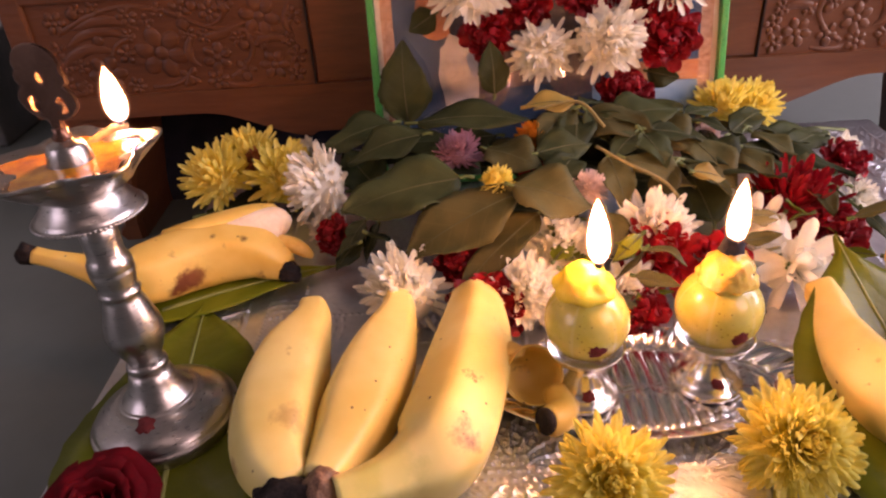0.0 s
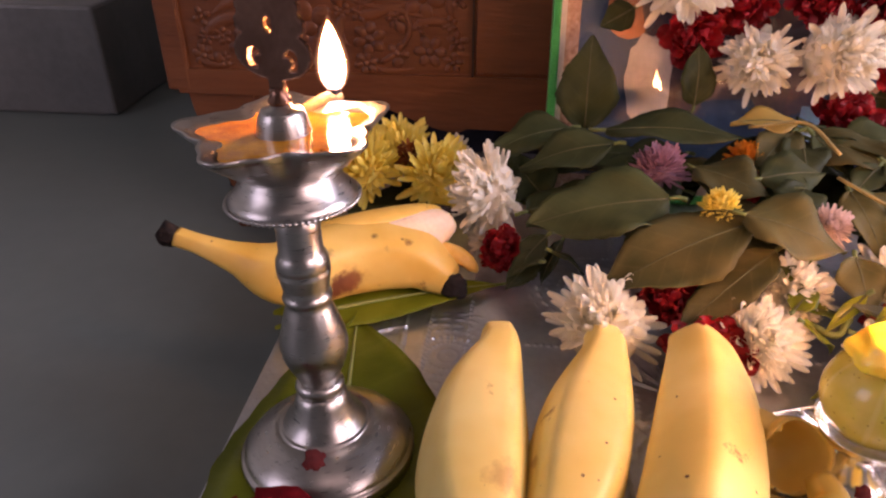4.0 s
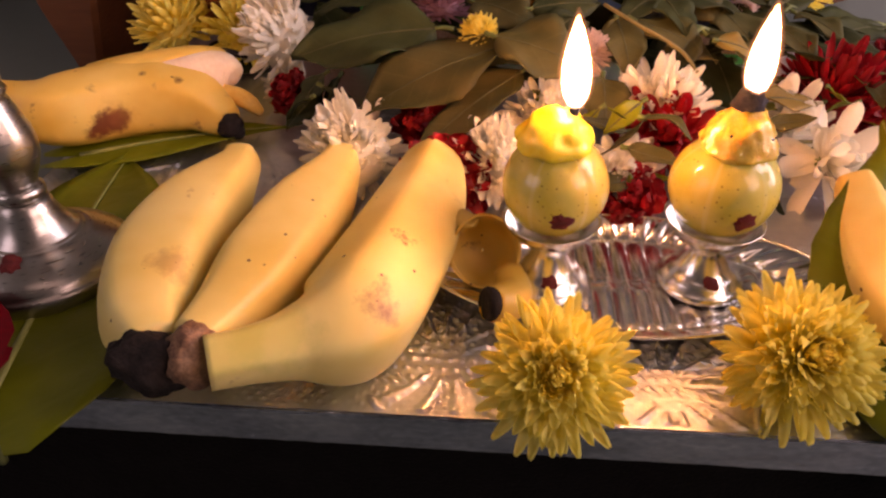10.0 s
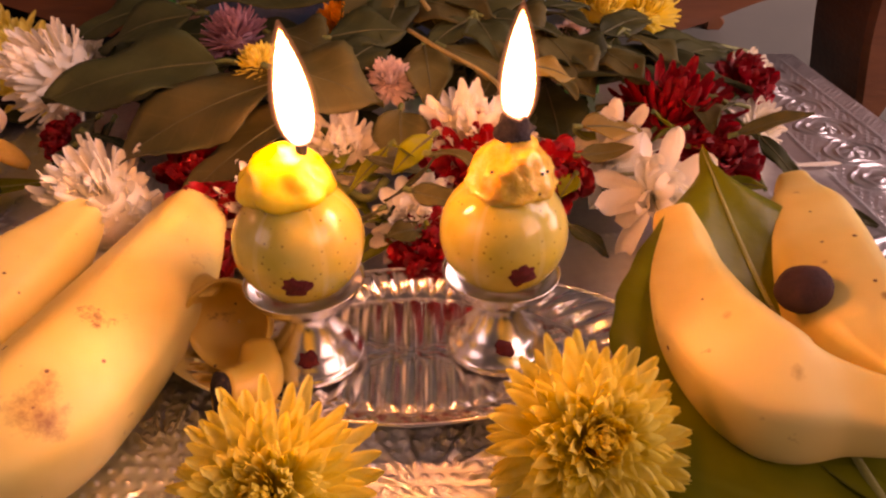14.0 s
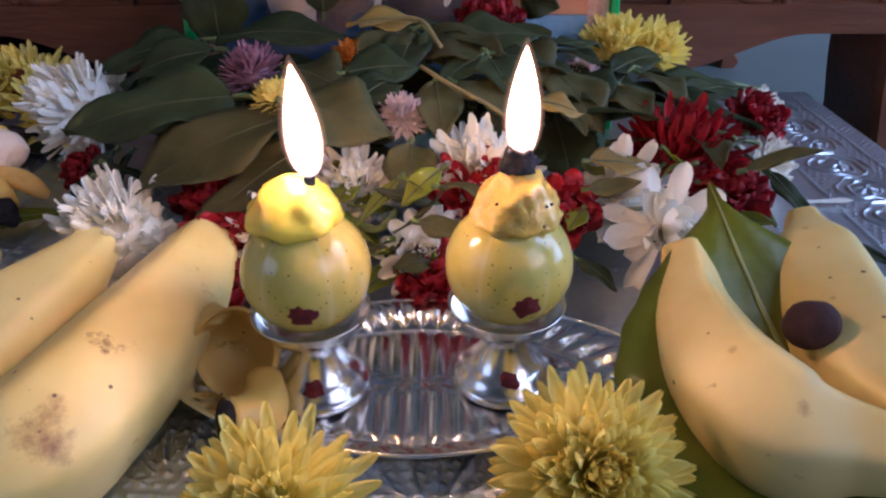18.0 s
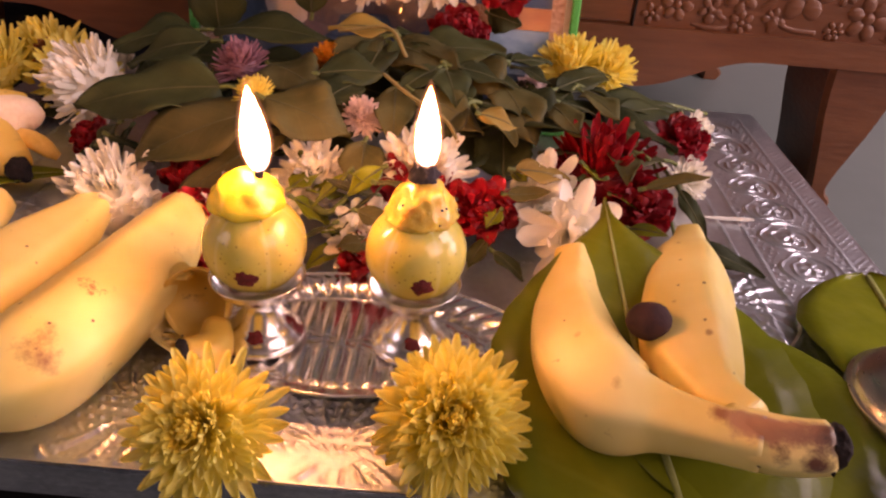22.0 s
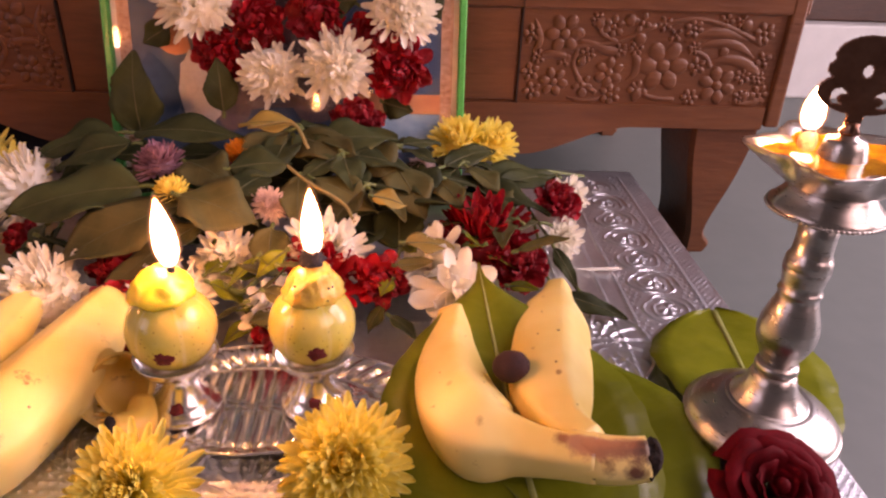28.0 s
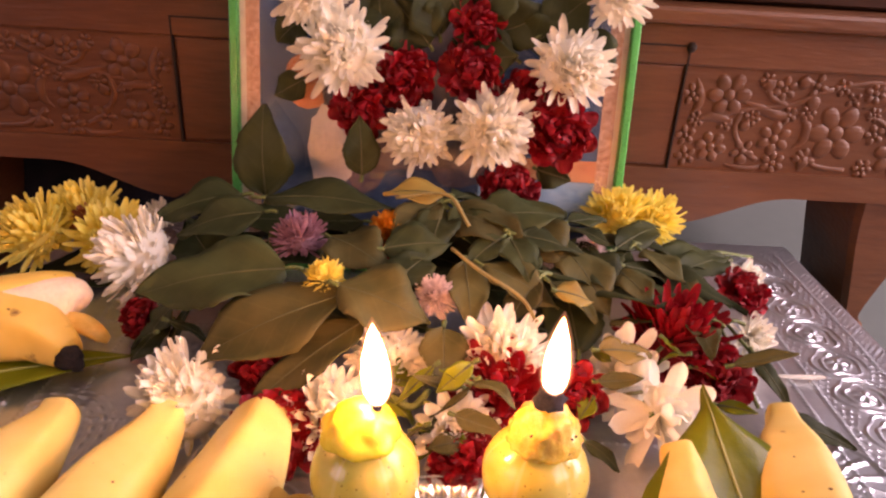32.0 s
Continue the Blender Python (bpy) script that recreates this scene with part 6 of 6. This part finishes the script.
for b, t, w, mt, bd, tw, sd in (
        ((0.1033, 0.4841, 0.0700), (0.0690, 0.4833, 0.0700), 0.022, "dryleaf", 0.10, 10, 9),
        ((0.0989, 0.4763, 0.0680), (0.0755, 0.4476, 0.0600), 0.024, "olive", 0.12, 5, 10),
        ((0.1020, 0.4737, 0.0660), (0.0958, 0.4348, 0.0580), 0.024, "leaf", 0.12, 0, 11),
        ((0.1066, 0.4727, 0.0660), (0.1449, 0.4429, 0.0600), 0.034, "olive", 0.12, -5, 12),
        ((0.1213, 0.4649, 0.0660), (0.1672, 0.4748, 0.0660), 0.036, "leaf", 0.10, -10, 13),
        ((0.1426, 0.4686, 0.0640), (0.1666, 0.4393, 0.0520), 0.032, "olive", 0.12, -5, 14),
        ((0.1128, 0.4276, 0.0580), (0.1161, 0.3897, 0.0460), 0.022, "olive", 0.10, 0, 15),
        ((0.1217, 0.4256, 0.0580), (0.1576, 0.4098, 0.0460), 0.024, "olive", 0.12, -8, 16)):
    leaf("leaf", b, t, w, mt, DK if mt == "leaf" else OL, bend=bd, twist=tw, seed=sd, face=(0, -0.42, 0.9))
for b, t, w, mt, bd, tw, sd in (
        ((0.1654, 0.4535, 0.0560), (0.1833, 0.4146, 0.0400), 0.030, "olive", 0.12, -6, 17),
        ((0.1729, 0.4431, 0.0520), (0.2001, 0.4369, 0.0440), 0.028, "leaf", 0.12, -6, 18),
        ((0.2168, 0.4713, 0.0400), (0.2780, 0.5089, 0.0300), 0.026, "leaf", 0.10, -10, 19),
        ((0.1723, 0.3850, 0.0400), (0.1989, 0.3917, 0.0340), 0.017, "dryleaf", 0.10, -15, 20),
        ((0.1547, 0.4079, 0.0560), (0.1729, 0.4097, 0.0500), 0.016, "dryleaf", 0.10, -10, 21),
        ((0.1037, 0.3876, 0.0460), (0.1046, 0.3639, 0.0320), 0.022, "olive", 0.10, 0, 22),
        ((0.0737, 0.4343, 0.0600), (0.1068, 0.4448, 0.0600), 0.026, "leaf", 0.10, 0, 23),
        ((0.1961, 0.4696, 0.0500), (0.2332, 0.5133, 0.0460), 0.020, "leaf", 0.10, 0, 24),
        ((0.0811, 0.4080, 0.0560), (0.0958, 0.4348, 0.0580), 0.024, "leaf", 0.10, 0, 25)):
    leaf("leaf", b, t, w, mt, "yellowing leaf lying in the flower heap" if mt == "dryleaf" else DK if mt == "leaf" else OL, bend=bd, twist=tw, seed=sd, face=(0, -0.42, 0.9))
for b, t, w, mt, bd, tw, sd in (
        ((0.2727, 0.5057, 0.0300), (0.2215, 0.4565, 0.0400), 0.022, "leaf", 0.10, 0, 26),
        ((0.0357, 0.4640, 0.0500), (0.0144, 0.4387, 0.0450), 0.034, "leaf", 0.05, 0, 27),
        ((-0.0288, 0.4183, 0.0220), (-0.0454, 0.4066, 0.0060), 0.016, "leaf", 0.10, 0, 28),
        ((-0.0262, 0.4212, 0.0300), (-0.0393, 0.4146, 0.0140), 0.018, "leaf", 0.10, 20, 29),
        ((0.2596, 0.3866, 0.0080), (0.2925, 0.3727, 0.0020), 0.013, "leaf", 0.05, 0, 30),
        ((0.2588, 0.4189, 0.0200), (0.2677, 0.3890, 0.0100), 0.010, "leaf", 0.05, 0, 31),
        ((-0.0259, 0.4826, 0.0200), (-0.0491, 0.5094, 0.0350), 0.036, "leaf", 0.05, 0, 32),
        ((0.0570, 0.4881, 0.0400), (0.1315, 0.4489, 0.0400), 0.060, "leaf", 0.03, 0, 33),
        ((0.1747, 0.4532, 0.0300), (0.1253, 0.4254, 0.0300), 0.050, "leaf", 0.03, 0, 34)):
    leaf("leaf", b, t, w, mt, DK, bend=bd, twist=tw, seed=sd, face=(0, -0.42, 0.9))

# more leaves that fill the heap beneath
fill = random.Random(5)
for i in range(34):
    x, y = fill.uniform(-0.02, 0.235), fill.uniform(0.395, 0.505)
    a = fill.uniform(0, 6.283)
    L = fill.uniform(0.045, 0.075)
    z = (0.022 + 0.020 * fill.random()) * min(1, (y - 0.37) / 0.05)
    leaf("leaf", (x - 0.5 * L * math.cos(a), y - 0.4 * L * math.sin(a), z), (x + 0.5 * L * math.cos(a), y + 0.4 * L * math.sin(a), z + fill.uniform(-0.004, 0.008)), fill.uniform(0.024, 0.036), fill.choice(("leaf", "leaf", "olive")), "green leaf buried in the flower heap", bend=0.06, twist=fill.uniform(-15, 15), seed=100 + i)

# sprays of small leaves on thin stalks, over the right half of the heap
spray = random.Random(21)
for hub_x, hub_y, hub_z in ((0.1060, 0.4780, 0.0680), (0.1350, 0.4520, 0.0630), (0.1650, 0.4750, 0.0600), (0.1900, 0.4480, 0.0500), (0.1500, 0.4250, 0.0540), (0.2080, 0.4780, 0.0480)):
    start = spray.uniform(0, 6.283)
    for k in range(5):
        a, L = start + 1.2566 * k + spray.uniform(-0.3, 0.3), spray.uniform(0.026, 0.038)
        bx, by = hub_x + 0.006 * math.cos(a), hub_y + 0.006 * math.sin(a)
        leaf("leaf", (bx, by, hub_z), (bx + L * math.cos(a), by + 0.8 * L * math.sin(a), hub_z - spray.uniform(0.002, 0.014)), L * spray.uniform(0.50, 0.62), spray.choice(("leaf", "leaf", "olive")), "small green leaf of a spray on the flower heap", "leaves of the garland", bend=0.10, fold=0.12, twist=spray.uniform(-12, 12), seed=300 + k, nx=12, stalk=0.22)

UP = (0, -0.55, 0.85)
GW = "white chrysanthemum with loose petals in the flower heap"
for at, nrm, R, sd, sq in (((-0.0549, 0.4653, 0.0300), (-0.5, -0.6, 0.6), 0.0270, 21, 0.75), ((-0.0022, 0.3640, 0.0180), (-0.2, -0.6, 0.75), 0.0245, 22, 0.9), ((0.0593, 0.3596, 0.0180), (0, -0.7, 0.7), 0.0210, 23, 1), ((0.0804, 0.3880, 0.0240), (0, -0.6, 0.8), 0.0190, 24, 1),
                           ((0.1090, 0.3567, 0.0160), (0.1, -0.7, 0.7), 0.0200, 25, 0.85), ((0.1302, 0.3901, 0.0280), (0, -0.6, 0.8), 0.0240, 26, 1), ((0.1851, 0.3949, 0.0200), (0.1, -0.6, 0.8), 0.0240, 27, 0.9), ((0.1986, 0.3700, 0.0180), (0.3, -0.8, 0.4), 0.0260, 28, 0.9),
                           ((0.2686, 0.4457, 0.0120), (0.4, -0.5, 0.6), 0.0140, 29, 1), ((-0.0839, 0.5575, 0.0140), (-0.4, -0.6, 0.7), 0.0120, 30, 1), ((-0.0544, 0.4495, 0.0100), (-0.4, -0.6, 0.7), 0.0130, 31, 1), ((0.0468, 0.3900, 0.0220), (-0.2, -0.6, 0.7), 0.0110, 32, 1), ((0.2825, 0.4993, 0.0180), (0.5, -0.5, 0.6), 0.0150, 33, 1)):
    mum("white_chrysanthemum", at, nrm, R, "ywhite", "ywhite", GW, "white flowers of the garland", seed=sd, spin=sd * 23, squash=sq, kind="daisy" if sd in (27, 28) else "fluff" if sd in (21, 22, 23, 24, 26) else "pom")
for at, nrm, R, sd in (((0.0271, 0.3784, 0.0240), UP, 0.0150, 1), ((0.0389, 0.3499, 0.0160), UP, 0.0190, 2), ((0.1594, 0.3703, 0.0260), (0.1, -0.8, 0.5), 0.0150, 4), 
                       ((0.2341, 0.4044, 0.0160), (0.2, -0.5, 0.8), 0.0180, 6), ((0.2680, 0.4684, 0.0240), (0.4, -0.4, 0.8), 0.0160, 7), ((0.1140, 0.3468, 0.0100), UP, 0.0150, 8), ((-0.0474, 0.4354, 0.0120), (-0.4, -0.6, 0.6), 0.0130, 9), ((0.0745, 0.4653, 0.0450), UP, 0.0140, 11)):
    carnation("red_carnation", at, nrm, R, "red", "deep red carnation in the flower heap", "red flowers of the garland", sd)
mum("red_carnation", (0.2165, 0.4200, 0.0200), (0, -0.35, 0.95), 0.0300, "red", "red", "large domed deep red carnation with fringed petals", "red flowers of the garland", seed=55, kind="ball")
mum("red_strap_flower", (0.1310, 0.3720, 0.0240), (-0.1, -0.6, 0.75), 0.0240, "red", "red", "crimson flower with narrow strap petals behind the cups", seed=54, kind="pom")
mum("pink_chrysanthemum", (0.0296, 0.4521, 0.0520), (0, -0.10, 0.99), 0.0150, "pink", "pink", "mauve pink chrysanthemum on dark leaves", seed=41)
mum("pale_pink_flower", (0.0995, 0.4094, 0.0480), (0, -0.6, 0.8), 0.0105, "palepink", "palepink", "pale pink flower in the flower heap", seed=42)
mum("pale_pink_flower", (0.1813, 0.4690, 0.0460), (0, -0.6, 0.8), 0.0100, "palepink", "palepink", "pale pink flower half hidden under a leaf", seed=43)
mum("small_yellow_flower", (0.0504, 0.4066, 0.0550), (-0.35, -0.2, 0.9), 0.0105, "yellow", "ycentre", "small yellow flower lying on a leaf", seed=44)
mum("orange_flower", (0.0744, 0.4630, 0.0560), (0, -0.5, 0.85), 0.0110, "orange", "orange", "small orange flower under the leaves", seed=45)
mum("yellow_chrysanthemum", (0.2080, 0.5212, 0.0440), (-0.15, -0.6, 0.8), 0.0215, "yellow", "ycentre", "yellow chrysanthemum at the edge of the flower heap", seed=46, kind="ball")
mum("yellow_chrysanthemum", (0.2304, 0.5261, 0.0420), (0.3, -0.55, 0.8), 0.0195, "yellow", "ycentre", "yellow chrysanthemum at the edge of the flower heap", seed=47, kind="ball")
for at, nrm, R, sd in (((-0.1351, 0.5069, 0.0200), (-0.3, -0.6, 0.75), 0.0260, 48), ((-0.1186, 0.5317, 0.0220), (0, -0.5, 0.85), 0.0250, 49), ((-0.0924, 0.5066, 0.0180), (0.3, -0.6, 0.75), 0.0260, 50)):
    mum("yellow_chrysanthemum", at, nrm, R, "yellow", "ycentre", "yellow chrysanthemum on the foil beside a peeled banana", "three yellow flowers by the peeled banana", seed=sd, kind="ball")
leaf("leaf", (-0.1454, 0.4905, 0.0030), (-0.0658, 0.5055, 0.0040), 0.05, "leaf", "dark leaf under yellow flowers on the foil", bend=0.02, seed=50)
mum("dried_floret", (-0.1080, 0.5120, 0.0300), (0, -0.6, 0.8), 0.0110, "rust", "rust", "dried rusty floret between yellow flowers", seed=53, kind="pom")
# front pair
mum("yellow_chrysanthemum", (0.0785, 0.2425, 0.0135), (-0.05, -0.72, 0.69), 0.0232, "yellow", "ycentre", "bright yellow chrysanthemum at the table's front edge", "front yellow flowers", True, 51)
mum("yellow_chrysanthemum", (0.1510, 0.2560, 0.0120), (0.05, -0.66, 0.75), 0.0250, "yellow", "ycentre", "bright yellow chrysanthemum at the table's front edge", "front yellow flowers", True, 52, 40)
# roses
rose("red_rose", (-0.1150, 0.2430, 0.0085), (0.05, -0.45, 0.9), 0.0185, "velvety dark red rose before the lamp", 3)
rose("red_rose", (0.3105, 0.2440, 0.0095), (-0.05, -0.5, 0.86), 0.0192, "velvety dark red rose before the lamp", 5)

# ---- twigs and stems ----
for nm, pts, rad, mt in (("twig", [(0.1065, 0.4300, 0.0640), (0.1198, 0.4158, 0.0600), (0.1383, 0.4080, 0.0520), (0.1455, 0.3962, 0.0460)], 0.0009, "twig"), ("twig", [(0.0762, 0.4761, 0.0700), (0.1031, 0.4740, 0.0740), (0.1151, 0.4532, 0.0660)], 0.0010, "twig"),
                         ("green_stem", [(0.2518, 0.4748, 0.0200), (0.2612, 0.4257, 0.0160), (0.2689, 0.3920, 0.0080), (0.2801, 0.3772, 0.0040)], 0.0009, "stem"), ("green_stem", [(0.2531, 0.4633, 0.0180), (0.2526, 0.4165, 0.0140), (0.2534, 0.3918, 0.0080)], 0.0009, "stem"),
                         ("green_stem", [(0.2370, 0.4820, 0.0360), (0.2606, 0.5054, 0.0340), (0.2992, 0.5268, 0.0220)], 0.0011, "stem"), ("green_stem", [(0.0824, 0.3643, 0.0260), (0.0921, 0.3601, 0.0240), (0.0988, 0.3668, 0.0280)], 0.0016, "stem"), ("green_stem", [(0.1677, 0.3709, 0.0200), (0.1827, 0.3747, 0.0240), (0.2011, 0.3855, 0.0200)], 0.0009, "twig")):
    solo(nm, tube(nm, pts, [rad] * len(pts), M[mt], 14, 8), "thin tan stalk among leaves" if mt == "twig" else "thin green stem beside the flowers", "stem", "stems of the garland")
for b, t, w, sd in (((0.0774, 0.3592, 0.0300), (0.0939, 0.3618, 0.0140), 0.015, 61), ((0.0746, 0.3646, 0.0320), (0.0864, 0.3770, 0.0360), 0.013, 62), ((0.0826, 0.3689, 0.0300), (0.0977, 0.3726, 0.0260), 0.015, 63), ((0.0841, 0.3769, 0.0360), (0.0736, 0.3893, 0.0400), 0.012, 64), ((0.1650, 0.3554, 0.0140), (0.1792, 0.3474, 0.0060), 0.010, 65), ((0.1621, 0.3595, 0.0180), (0.1538, 0.3520, 0.0060), 0.010, 66),
                    ((-0.0244, 0.4067, 0.0300), (-0.0063, 0.4129, 0.0140), 0.010, 67), ((-0.0296, 0.4023, 0.0260), (-0.0456, 0.4102, 0.0100), 0.010, 68), ((-0.0185, 0.4180, 0.0300), (-0.0285, 0.4096, 0.0080), 0.010, 69)):
    leaf("small_leaf", b, t, w, "betel" if sd < 65 else "leaf", "small narrow green leaf in the flower heap", "small leaves of the garland", seed=sd, nx=8)
g, f = petal_grid(0.028, 0.0045, 0.6, 0.1, 0.05, 6)
for at, sp in (((0.276, 0.428, 0.0012), -3), ((0.2092, 0.4385, 0.0340), 20)):
    solo("loose_petal", mesh_of("loose_petal", g, f, M["ywhite"]), "single white petal fallen on the foil", "petal", m=Matrix.Translation(at) @ Matrix.Rotation(radians(sp), 4, "Z"))

# curled leaflets crowded behind the cups
cur = random.Random(9)
for i in range(26):
    if i < 15:
        x, y, z = cur.uniform(0.096, 0.118), cur.uniform(0.335, 0.365), cur.uniform(0.016, 0.052)
    else:
        x, y, z = cur.uniform(0.160, 0.235), cur.uniform(0.360, 0.400), cur.uniform(0.008, 0.040)
    a, L = cur.uniform(0, 6.283), cur.uniform(0.014, 0.026)
    leaf("small_leaf", (x, y, z), (x + L * math.cos(a), y - abs(0.5 * L * math.sin(a)), z + L * cur.uniform(-0.7, 0.5)), cur.uniform(0.006, 0.011), cur.choice(("betel", "leaf", "olive")), "small curled green leaf in the flower heap", "small leaves of the garland", bend=cur.uniform(-0.3, 0.35), fold=0.3, twist=cur.uniform(-50, 50), seed=200 + i, nx=8)
solo("green_stem", tube("green_stem", [(-0.0950, 0.2278, 0.0030), (-0.0936, 0.2262, 0.0000), (-0.1023, 0.2332, -0.0200), (-0.1069, 0.2355, -0.0360)], [0.0022, 0.0020, 0.0018, 0.0016], M["stem"], 14, 8), "pale stalk of a betel leaf hanging over the table's edge", "stem")

# ---- broad betel leaves ----
BT = "broad glossy green betel leaf "
for b, t, w, lb, sd, bd, lobed in (
        ((-0.0941, 0.2333, 0.0025), (-0.1161, 0.3863, 0.0040), 0.092, BT + "under the lamp and rose", 71, 0.02, 0.11),
        # leaf 72 takes the darker green: shade beside the table in its colour
        ((-0.1958, 0.2279, -0.0260), (-0.1519, 0.2634, -0.0180), 0.055, "leaf drooping beside the table's corner, shade in its dark green", 72, 0.02, 0.11),
        ((-0.1390, 0.3798, 0.0030), (-0.0455, 0.4165, 0.0040), 0.034, BT + "under the peeled banana", 73, 0.02, 0.11),
        ((0.2240, 0.2230, 0.0020), (0.2074, 0.3567, 0.0420), 0.112, BT + "under two bananas, tip raised", 74, -0.05, 0.11),
        ((0.2480, 0.2420, 0.0030), (0.2640, 0.3480, 0.0050), 0.094, BT + "under two bananas", 75, 0.02, 0.05),
        ((0.3420, 0.3790, 0.0030), (0.3240, 0.2330, 0.0030), 0.088, BT + "under the lamp and rose", 76, 0.01, 0.015)):
    leaf("betel_leaf", b, t, w, "leaf" if sd == 72 else "betel", lb, "betel leaves", bend=bd, fold=0.05, heart=True, wave=0.022, seed=sd, nx=36, lobe=lobed, full=0.80 if sd == 74 else 0.62)
